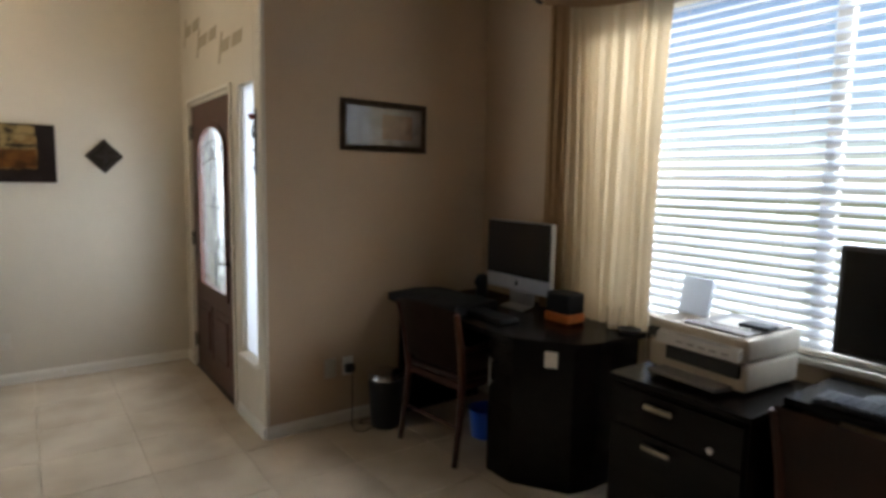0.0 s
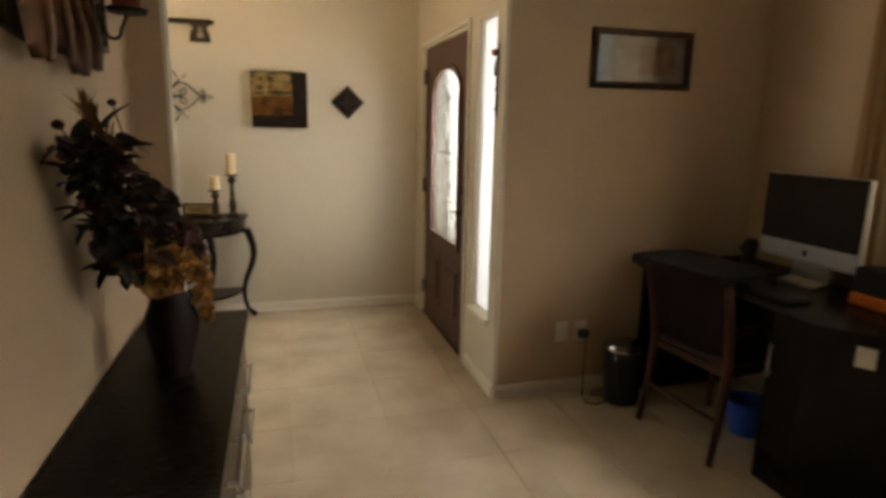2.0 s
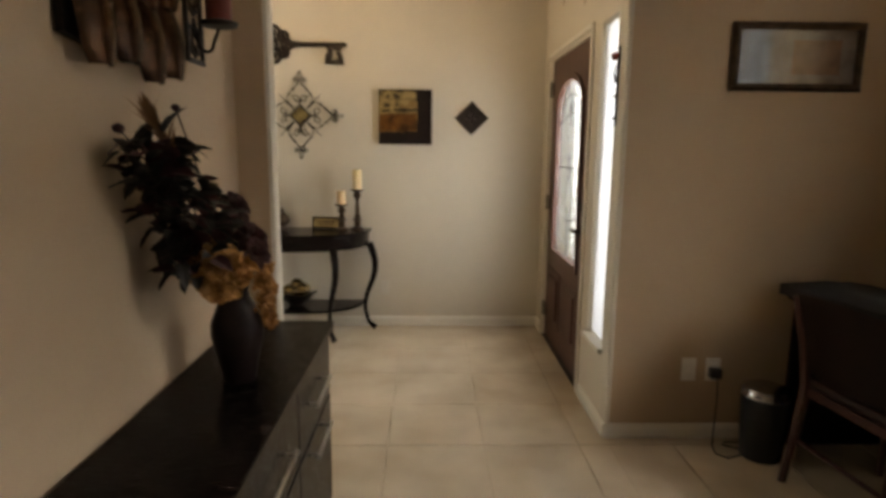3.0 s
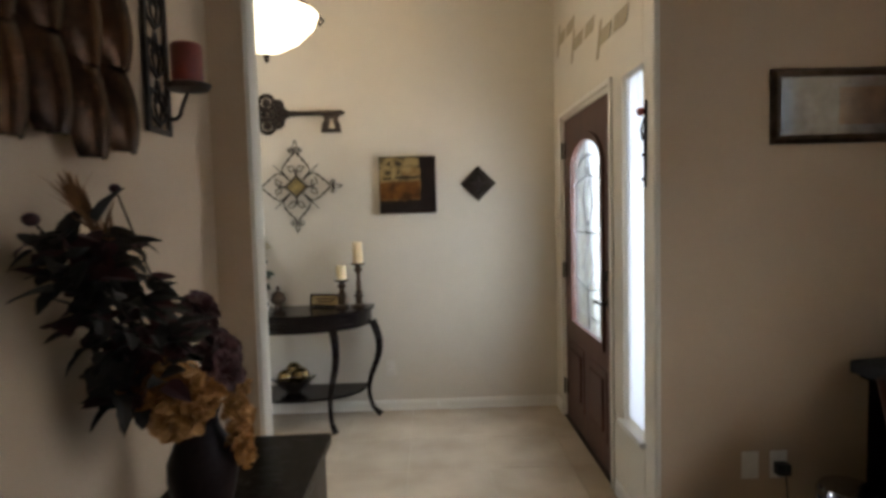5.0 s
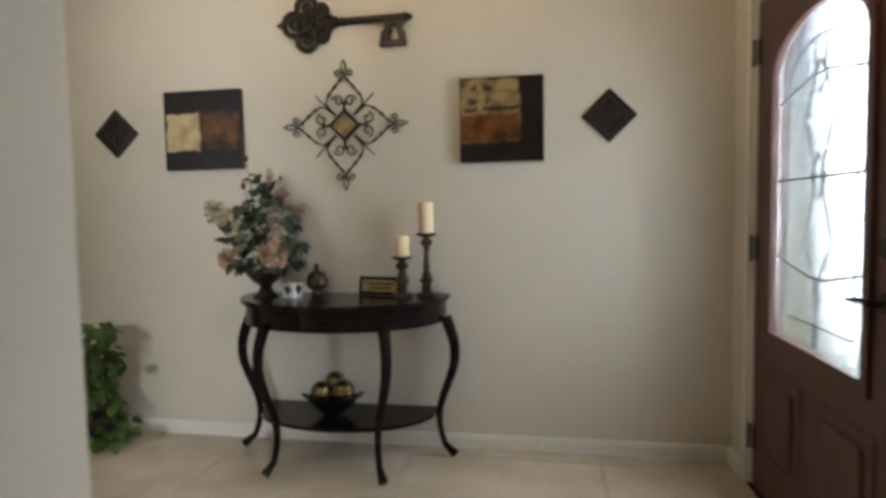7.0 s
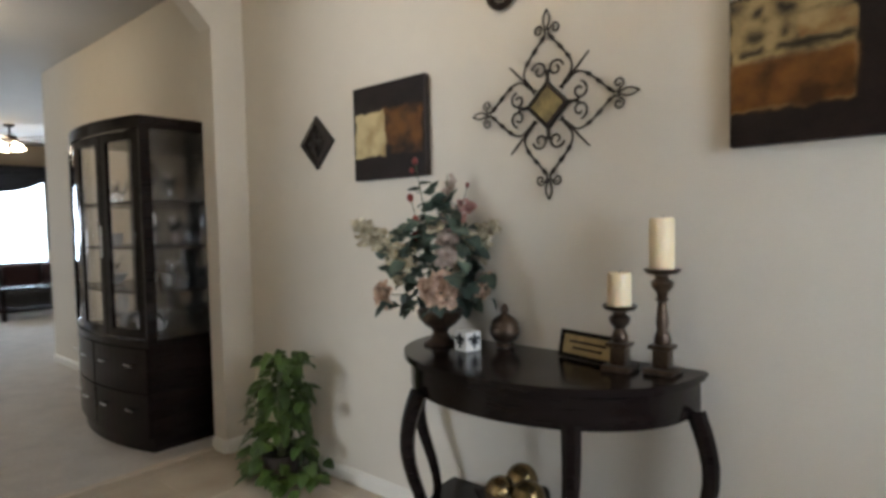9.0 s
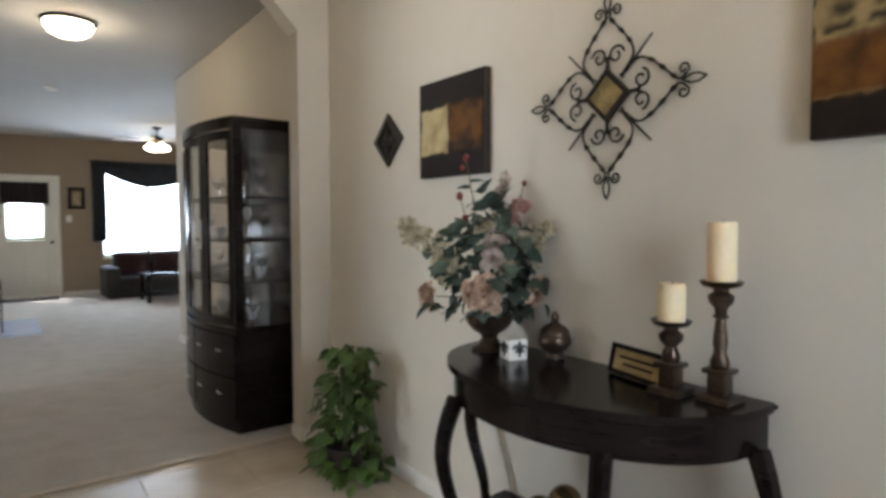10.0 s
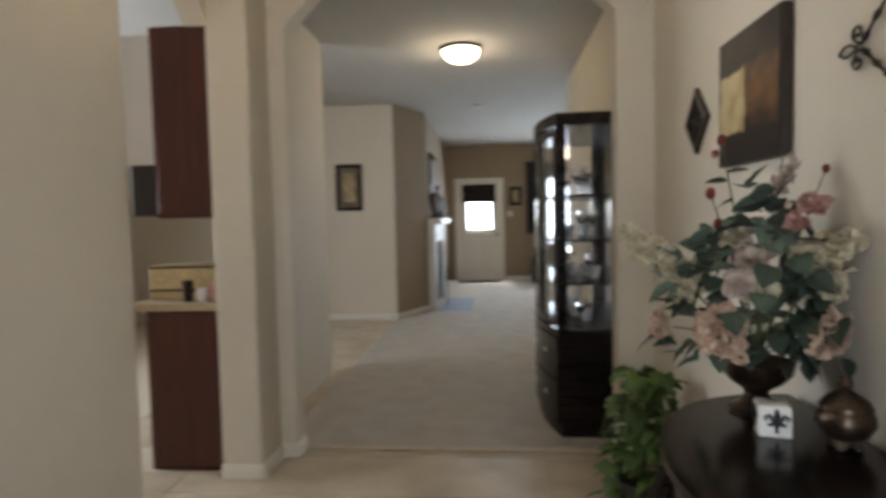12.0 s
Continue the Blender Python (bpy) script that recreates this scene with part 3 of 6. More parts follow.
def candlestick(x, y, h, ch, label):
    t = thing("candlestick", pose(x, y, TZ), label, "candlestick")
    b = B()
    box(b, -0.044, -0.044, 0, 0.044, 0.044, 0.018, 0.005, 2)
    box(b, -0.023, -0.023, 0.018, 0.023, 0.023, 0.072, 0.004, 2)
    box(b, -0.033, -0.033, 0.072, 0.033, 0.033, 0.086, 0.005, 2)
    part("base", b, M_BRONZE, t, smooth=True)
    b = B()
    lathe(b, [(0.022, 0.084), (0.025, 0.10), (0.021, 0.113), (0.015, 0.128), (0.019, h * 0.50), (0.012, h * 0.70), (0.021, h * 0.72), (0.014, h * 0.745), (0.016, h - 0.062), (0.030, h - 0.046), (0.032, h - 0.030), (0.018, h - 0.02), (0.02, h - 0.008)], 20)
    part("stem", b, M_BRONZE, t, smooth=True)
    b = B()
    lathe(b, [(0.02, h - 0.012), (0.044, h - 0.006), (0.053, h + 0.006), (0.050, h + 0.008), (0.02, h)], 24)
    part("drip_pan", b, M_BRONZE, t, smooth=True)
    c = thing("pillar_candle", pose(x, y, TZ + h), "cream pillar candle on a bronze candlestick", "candle")
    b = B()
    r = 0.035
    lathe(b, [(r - 0.004, 0), (r, 0.005), (r, ch - 0.006), (r - 0.003, ch), (r * 0.6, ch - 0.006), (0.004, ch - 0.012)], 28)
    part("wax", b, M_WAX, c, smooth=True)
    b = B()
    tube(b, [(0, 0, ch - 0.013), (0.001, 0, ch - 0.003), (0.004, 0.001, ch + 0.006)], 0.0012, 5)
    part("wick", b, M_BLACK, c)


candlestick(1.683, 7.50, 0.30, 0.155, "tall turned bronze candlestick with square base")
candlestick(1.568, 7.465, 0.19, 0.105, "short turned bronze candlestick with square base")

# framed plaque leaning on the table
pl = thing("table_plaque", pose(1.43, 7.40, TZ, 0, 0, 6), "small dark framed plaque with aged parchment face", "plaque")
b = B()
ring = lambda h0, h1, w0, w1: [(-w0, h0), (w0, h0), (w0, h1), (-w0, h1)]
for a in ((-0.115, 0, 0.115, 0.014), (-0.115, 0.076, 0.115, 0.09), (-0.115, 0.014, -0.101, 0.076), (0.101, 0.014, 0.115, 0.076)):
    box(b, a[0], -0.012, a[1], a[2], 0.006, a[3], 0.003, 1)
part("frame", b, M_DARK, pl)
M_PARCH = mat("parchment", (0.42, 0.31, 0.14), 0.6, vary=0.35, scale=25)
b = B()
box(b, -0.101, -0.004, 0.014, 0.101, 0.004, 0.076)
face = part("face", b, M_PARCH, pl, "gold parchment face")
b = B()
for i, w in enumerate((0.15, 0.12)):
    box(b, -w / 2, -0.006, 0.05 - i * 0.02, w / 2, -0.0042, 0.058 - i * 0.02)
part("lettering", b, M_IRON, face)
pl.matrix_basis = pose(1.440, 7.50, TZ + 0.003, -12, 0, -14)

# white cube with a fleur mark
cube = thing("ornament_cube", pose(1.02, 7.425, TZ, 0, 0, -14), "small white cube with black fleur mark", "ornament")
M_CERAM = mat("white_glaze", (0.74, 0.71, 0.65), 0.35, vary=0.08, scale=30)
b = B()
box(b, -0.034, -0.037, 0, 0.034, 0.031, 0.070, 0.005, 2)
part("body", b, M_CERAM, cube, smooth=True)
b = B()
for sx in (-1, 1):
    tube(b, [(0.004 * sx, -0.038, 0.030), (0.016 * sx, -0.038, 0.052), (0.024 * sx, -0.038, 0.047), (0.021 * sx, -0.038, 0.037)], [0.003, 0.005, 0.004, 0.002], 6)
tube(b, [(0, -0.038, 0.012), (0, -0.038, 0.030), (0, -0.038, 0.050), (0, -0.038, 0.066)], [0.004, 0.004, 0.008, 0.002], 6)
tube(b, [(-0.018, -0.038, 0.030), (0.018, -0.038, 0.030)], 0.004, 6)
fle = part("fleur", b, M_BLACK, cube, "black fleur mark")
f2 = new("fleur", fle.data)
f2.parent = cube
f2.matrix_basis = pose(-0.003, 0, 0, 0, 0, 90)
f2["label"] = "black fleur mark"

# lidded bronze jar
jar = thing("lidded_jar", pose(1.105, 7.53, TZ), "small round bronze lidded jar with finial", "jar")
b = B()
lathe(b, [(0.024, 0.010), (0.020, 0.018), (0.042, 0.032), (0.056, 0.055), (0.054, 0.075), (0.046, 0.086)], 24)
part("body", b, M_BRONZE, jar, smooth=True)
b = B()
lathe(b, [(0.050, 0.084), (0.050, 0.092), (0.040, 0.106), (0.020, 0.118), (0.010, 0.126), (0.015, 0.136), (0.012, 0.148), (0.004, 0.160)], 24)
part("lid", b, M_BRONZE, jar, smooth=True)
for i in range(4):
    b = B()
    a = math.pi / 4 + i * math.pi / 2
    lathe(b, [(0.002, 0), (0.010, 0.004), (0.010, 0.014), (0.003, 0.022)], 10, (0.024 * math.cos(a), 0.024 * math.sin(a), 0))
    part("foot", b, M_BRONZE, jar, smooth=True)

# bowl with three decorative balls
bowl = thing("ornament_bowl", pose(1.215, 7.42, 0.215), "dark petal-edged bowl on the lower shelf", "bowl")
b = B()
rings = []
for r, z in ((0.05, 0.0), (0.055, 0.012), (0.085, 0.04), (0.125, 0.085), (0.145, 0.10), (0.138, 0.10), (0.115, 0.085), (0.075, 0.045), (0.03, 0.03)):
    rings.append([b.verts.new((r * (1 + (0.10 * math.sin(6 * a) if z > 0.03 else 0)) * math.cos(a), 0.8 * r * (1 + (0.10 * math.sin(6 * a) if z > 0.03 else 0)) * math.sin(a), z + (0.012 * math.sin(6 * a) if z > 0.08 else 0))) for a in [2 * math.pi * i / 48 for i in range(48)]])
for a, c2 in zip(rings, rings[1:]):
    quads(b, a, c2)
b.faces.new(rings[0])
b.faces.new(rings[-1])
part("body", b, M_IRON, bowl, smooth=True)
M_BALL = mat("mosaic_gold_ball", (0.20, 0.14, 0.06), 0.22, metal=0.8, vary=0.7, scale=22, bump=0.15, bscale=40)
for x, y, z, r in ((0.055, -0.012, 0.125, 0.058), (-0.05, -0.02, 0.118, 0.054), (-0.005, 0.045, 0.15, 0.055)):
    ball = thing("decorative_ball", pose(1.215 + x, 7.42 + y, 0.215 + z), "mottled gold and bronze decorative ball in the bowl", "ornament", "balls in the bowl")
    b = B()
    bmesh.ops.create_uvsphere(b, u_segments=24, v_segments=14, radius=r)
    part("shell", b, M_BALL, ball, smooth=True)
    b = B()
    tube(b, [(r * 1.005 * math.cos(a), r * 1.005 * math.sin(a), 0) for a in [2 * math.pi * i / 30 for i in range(30)]], 0.003, 5, True)
    part("band", b, M_BRONZE, ball)

# ---- flowers and leaves ----
M_LEAF = mat("silk_ivy_leaf", (0.030, 0.046, 0.030), 0.55, vary=0.55, scale=14)
M_LEAF2 = mat("grey_green_leaf", (0.075, 0.105, 0.075), 0.6, vary=0.5, scale=14)
M_IVY = mat("bright_ivy_leaf", (0.020, 0.048, 0.008), 0.45, vary=0.6, scale=9, second=(0.085, 0.150, 0.022))
M_STEM = mat("stem_green", (0.09, 0.10, 0.045), 0.7, vary=0.3, scale=30)
M_PEACH = mat("peach_petal", (0.38, 0.17, 0.09), 0.7, vary=0.5, scale=42, second=(0.74, 0.55, 0.40))
M_CREAM = mat("cream_petal", (0.42, 0.31, 0.15), 0.7, vary=0.45, scale=38, second=(0.72, 0.64, 0.46))
M_PINK = mat("dusty_pink_petal", (0.42, 0.15, 0.13), 0.7, vary=0.4, scale=30, second=(0.60, 0.36, 0.30))
M_RED = mat("dark_red_petal", (0.17, 0.022, 0.014), 0.6, vary=0.4, scale=18)


def leaf_geo(b, m, length, width, cup=0.15, lobes=0):
    """A pointed leaf of eight faces, folded along its middle."""
    rows = []
    shape = ((0.0, 0.10), (0.10, 0.78), (0.30, 1.0), (0.55, 0.90), (0.80, 0.55), (1.0, 0.06)) if not lobes else ((0.0, 0.30), (0.08, 0.95), (0.24, 1.0), (0.42, 0.66), (0.60, 0.72), (0.80, 0.46), (1.0, 0.05))
    for u, w in shape:
        x = u * length
        bend = -0.25 * length * u * u
        rows.append([b.verts.new(m @ Vector((x, s * w * width / 2, bend + abs(s) * w * width * cup))) for s in (-1, 0, 1)])
    for a, c2 in zip(rows, rows[1:]):
        quads(b, a, c2, close=False)


def petal_geo(b, m, length, width, root, wave):
    """A broad ruffled petal that grows out of the shared root."""
    rows = []
    for u, w in ((0.35, 0.62), (0.68, 1.0), (0.90, 0.86), (1.0, 0.50)):
        rows.append([b.verts.new(m @ Vector((u * length, s * w * width / 2, -0.30 * length * u * u * u + s * s * 0.22 * width + wave * math.sin(3 * s + 5 * u) * 0.12 * width))) for s in (-1, -0.4, 0.4, 1)])
    for p, q in zip(rows[0], rows[0][1:]):
        b.faces.new((root, p, q))
    for a, c2 in zip(rows, rows[1:]):
        quads(b, a, c2, close=False)


def facing(p, d, roll=0.0):
    """A pose at p whose x axis points along d."""
    q = Vector(d).normalized().to_track_quat("X", "Z").to_matrix().to_4x4()
    return Matrix.Translation(p) @ q @ Matrix.Rotation(roll, 4, "X")


def rose(name, p, d, r, material, parent, rng, petals=34, label=""):
    """Ruffled bloom of overlapping cupped petals."""
    b = B()
    base = facing(p, d)
    root = b.verts.new(base @ Vector((-0.25 * r, 0, 0)))
    for i in range(petals):
        k = (i + 0.5) / petals
        a = i * 2.4
        tilt = 0.10 + 1.30 * k
        c2 = Vector((-0.2 * r, 0.05 * r * math.cos(a), 0.05 * r * math.sin(a)))
        out = Vector((math.cos(tilt), math.sin(tilt) * math.cos(a), math.sin(tilt) * math.sin(a)))
        side = Vector((0, -math.sin(a), math.cos(a)))
        nrm = out.cross(side)
        m = Matrix((out, side, nrm)).transposed().to_4x4()
        petal_geo(b, base @ Matrix.Translation(c2) @ m, r * rng.uniform(0.85, 1.1) * (0.85 + 0.2 * k), r * rng.uniform(0.55, 0.8), root, rng.uniform(-1, 1))
    return part(name, b, material, parent, label)


def sprig(name, p0, p1, r, n, material, parent, rng, label="", size=0.016):
    """A stem end crowded with small florets."""
    b = B()
    p0, p1 = Vector(p0), Vector(p1)
    for i in range(n):
        v = rng.random()
        p = p0.lerp(p1, v) + Vector((rng.gauss(0, r), rng.gauss(0, r), rng.gauss(0, r))) * (1 - 0.55 * v)
        for k in range(3):
            d = Vector((rng.uniform(-1, 1), rng.uniform(-1, 1), rng.uniform(-0.3, 1)))
            leaf_geo(b, facing(p, d, rng.uniform(0, 6)), size * rng.uniform(0.8, 1.3), size, 0.3)
    return part(name, b, material, parent, label)


def stems(parent, root, tips, r=0.003, material=None):
    for tip in tips:
        b = B()
        root, tip = Vector(root), Vector(tip)
        mid = root.lerp(tip, 0.55) + Vector((0, 0, 0.03))
        tube(b, [root, mid, tip], [r, r * 0.8, r * 0.6], 5)
        part("stem", b, material or M_STEM, parent)


def bouquet_foyer():
    rng = random.Random(5)
    t = thing("flower_arrangement", pose(0.862, 7.455, TZ), "silk flower arrangement of peach roses and ivy in bronze urn", "flowers")
    b = B()
    lathe(b, [(0.062, 0), (0.064, 0.010), (0.040, 0.022), (0.028, 0.045), (0.034, 0.058), (0.060, 0.075), (0.082, 0.100), (0.088, 0.128), (0.082, 0.130), (0.05, 0.11)], 28)
    part("urn", b, M_BRONZE, t, "aged bronze footed urn", smooth=True)
    b1, b2 = B(), B()
    for i in range(175):
        a = rng.uniform(0, 2 * math.pi)
        h = rng.random()
        rad = (0.03 + 0.165 * math.sin(math.pi * (0.42 + 0.5 * h))) * rng.uniform(0.45, 1.05)
        p = Vector((rad * math.cos(a) * 0.95, min(0.12, rad * math.sin(a) * 1.2), 0.145 + 0.35 * h))
        d = Vector((math.cos(a) + rng.uniform(-0.7, 0.7), (math.sin(a) if p.y < 0.09 else 0) + rng.uniform(-0.9, 0.2), rng.uniform(-1.2, 0.5)))
        leaf_geo(b1 if i % 3 else b2, facing(p, d, rng.uniform(-0.7, 0.7)), rng.uniform(0.048, 0.078), rng.uniform(0.045, 0.07), 0.12, lobes=i % 2)
    for x, y, z in ((-0.02, 0.02, 0.52), (0.01, 0.04, 0.55), (-0.03, -0.01, 0.56), (0.02, 0.00, 0.51), (-0.01, 0.05, 0.50), (0.03, 0.03, 0.53)):
        for k in range(2):
            leaf_geo(b1 if k else b2, facing((x, y, z), (rng.uniform(-1, 1), rng.uniform(-1, 0.6), rng.uniform(-0.5, 0.6)), rng.uniform(-1, 1)), 0.07, 0.06, 0.12, lobes=k)
    part("ivy_leaves", b1, M_LEAF, t, "dark green ivy leaves")
    part("sage_leaves", b2, M_LEAF2, t, "grey-green leaves")
    M_MAUVE = mat("pale_mauve_petal", (0.40, 0.25, 0.18), 0.7, vary=0.4, scale=30, second=(0.64, 0.53, 0.44))
    heads = [((0.115, -0.125, 0.225), 0.070, M_PEACH), ((0.125, 0.10, 0.215), 0.058, M_PEACH), ((-0.08, -0.205, 0.20), 0.056, M_PEACH),
             ((0.105, -0.085, 0.335), 0.040, M_MAUVE), ((0.085, -0.045, 0.385), 0.042, M_MAUVE), ((0.06, -0.08, 0.44), 0.034, M_CREAM), ((0.05, -0.02, 0.465), 0.032, M_MAUVE), ((0.10, -0.03, 0.31), 0.036, M_CREAM),
             ((0.08, 0.085, 0.385), 0.055, M_CREAM), ((0.10, 0.115, 0.335), 0.050, M_CREAM), ((0.02, 0.105, 0.40), 0.045, M_CREAM), ((0.04, 0.07, 0.47), 0.036, M_PINK), ((-0.02, -0.09, 0.41), 0.024, M_RED)]
    for p, r, m in heads:
        rose("rose", p, Vector((p[0], p[1] - 0.03, (p[2] - 0.24) * 0.8)), r, m, t, rng)
    sprig("cream_sprig", (-0.04, -0.15, 0.335), (-0.115, -0.295, 0.445), 0.026, 120, M_CREAM, t, rng, "cream floret sprig", 0.021)
    sprig("sprig_leaf", (-0.02, -0.12, 0.30), (-0.08, -0.22, 0.38), 0.024, 28, M_LEAF2, t, rng, "small olive sprig leaves", 0.032)
    sprig("cream_sprig", (0.09, 0.11, 0.37), (0.16, 0.125, 0.44), 0.022, 95, M_CREAM, t, rng, "cream floret sprig", 0.021)
    sprig("pink_sprig", (0.05, 0.05, 0.44), (0.06, 0.12, 0.53), 0.020, 46, M_PINK, t, rng, "dusty pink floret sprig", 0.02)
    sprig("pink_sprig", (0.0, 0.03, 0.52), (0.01, 0.08, 0.61), 0.016, 26, M_MAUVE, t, rng, "pale mauve floret sprig", 0.017)
    for p0, p1, m, lab in (((0.08, -0.15, 0.20), (0.15, -0.12, 0.25), M_PEACH, "peach florets"), ((-0.05, -0.16, 0.24), (0.0, -0.17, 0.32), M_CREAM, "cream florets"),
                           ((0.10, 0.09, 0.19), (0.14, 0.13, 0.25), M_PEACH, "peach florets"), ((0.08, -0.07, 0.36), (0.06, -0.05, 0.45), M_MAUVE, "mauve florets")):
        sprig("floret_spray", p0, p1, 0.016, 34, m, t, rng, lab, 0.018)
    tips = [(-0.045, -0.07, 0.685), (-0.05, -0.095, 0.55), (0.03, 0.145, 0.60), (-0.04, -0.08, 0.47), (0.0, 0.06, 0.64)]
    stems(t, (0, 0, 0.12), tips + [(p[0] * 0.9, p[1] * 0.9, p[2]) for p, r, m in heads] + [(-0.11, -0.28, 0.44), (0.15, 0.14, 0.43)])
    for p, r in ((tips[0], 0.013), (tips[1], 0.014), (tips[2], 0.010), (tips[3], 0.014), ((-0.048, -0.085, 0.65), 0.010)):
        b = B()
        bmesh.ops.create_icosphere(b, subdivisions=2, radius=r, matrix=Matrix.Translation(p) @ Matrix.Diagonal((0.9, 0.9, 1.2, 1)))
        part("red_bud", b, M_RED, t, "dark red bud", smooth=True)
    b = B()
    for p, d in (((-0.035, -0.06, 0.60), (0.4, 0.5, 0.2)), ((-0.035, -0.06, 0.58), (-0.3, -0.6, 0.1)), ((-0.03, -0.05, 0.53), (0.2, -0.8, -0.2))):
        leaf_geo(b, facing(p, d, 0.5), 0.05, 0.028, 0.1)
    part("bud_leaves", b, M_LEAF, t, "small dark leaves on the bud stem")


bouquet_foyer()


def ivy_plant():
    rng = random.Random(11)
    t = thing("ivy_plant", pose(-0.17, 7.42, 0), "bushy green artificial ivy plant on the floor", "plant")
    b = B()
    lathe(b, [(0.07, 0), (0.075, 0.005), (0.095, 0.14), (0.10, 0.15), (0.09, 0.15), (0.085, 0.13)], 20)
    part("pot", b, mat("dark_basket", (0.035, 0.025, 0.018), 0.8, vary=0.4, scale=40, bump=0.4, bscale=80), t, "dark woven pot")
    b = B()
    tube(b, [(0, 0, 0.10), (0.01, 0, 0.35), (0.02, 0.01, 0.58)], [0.022, 0.02, 0.012], 8)
    part("moss_pole", b, M_STEM, t)
    b = B()
    for i in range(235):
        h = rng.random() ** 0.9
        a = rng.uniform(0, 2 * math.pi)
        rad = (0.135 - 0.035 * h + 0.03 * math.sin(9 * h + a)) * rng.uniform(0.35, 1.1) + (0.05 if h < 0.12 else 0)
        p = Vector((0.03 * h + rad * math.cos(a), min(0.15, rad * math.sin(a)), 0.03 + 0.62 * h))
        leaf_geo(b, facing(p, (math.cos(a), math.sin(a) - 0.4, rng.uniform(-1.0, 0.2)), rng.uniform(-0.6, 0.6)), rng.uniform(0.055, 0.095), rng.uniform(0.05, 0.08), 0.1, lobes=i % 2)
    for x, y, z in ((0.19, 0.0, 0.43), (0.21, 0.02, 0.42), (0.23, -0.02, 0.10), (0.26, 0.0, 0.08), (-0.24, -0.03, 0.06), (-0.21, -0.06, 0.09), (0.18, -0.02, 0.22), (-0.2, 0, 0.03), (0.24, -0.08, 0.05)):
        leaf_geo(b, facing((x, y, z), (x, -0.5, -0.3), 0.2), 0.07, 0.065, 0.1)
    for i in range(60):
        a = rng.uniform(0, 2 * math.pi)
        rad = rng.uniform(0.12, 0.27)
        p = Vector((rad * math.cos(a), min(0.13, rad * 0.6 * math.sin(a)), rng.uniform(0.02, 0.11)))
        leaf_geo(b, facing(p, (math.cos(a), math.sin(a) - 0.4, -0.2), rng.uniform(-0.6, 0.6)), rng.uniform(0.04, 0.065), rng.uniform(0.04, 0.055), 0.1)
    part("ivy_leaves", b, M_IVY, t)
    b = B()
    for i in range(10):
        a = i * 0.63
        tube(b, [(0.03 * math.cos(a), 0.03 * math.sin(a), 0.14 + 0.04 * i), (0.14 * math.cos(a), min(0.12, 0.14 * math.sin(a)), 0.20 + 0.04 * i), (0.17 * math.cos(a), min(0.14, 0.17 * math.sin(a)), 0.10 + 0.03 * i)], 0.003, 5)
    part("vines", b, M_STEM, t)


ivy_plant()

# ---- foyer wall pieces ----


def canvas(x0, x1, z0, z1, label, blocks):
    t = thing("wall_art_canvas", pose((x0 + x1) / 2, YK, z0), label, "painting", "abstract canvases")
    w, h, d = (x1 - x0) / 2, z1 - z0, 0.035
    b = B()
    box(b, -w, -d, 0, w, -0.001, h, 0.003, 1)
    body = part("canvas", b, M_CANVAS, t)
    b = B()
    prism(b, [(-w + 0.002, 0.002), (w - 0.002, 0.002), (w - 0.002, h - 0.002), (-w + 0.002, h - 0.002)], -d - 0.0025, -d - 0.0005, "y")
    part("painted_face", b, art_paint("painted_face", 2 * w, h, blocks), body, "brushed abstract paint")


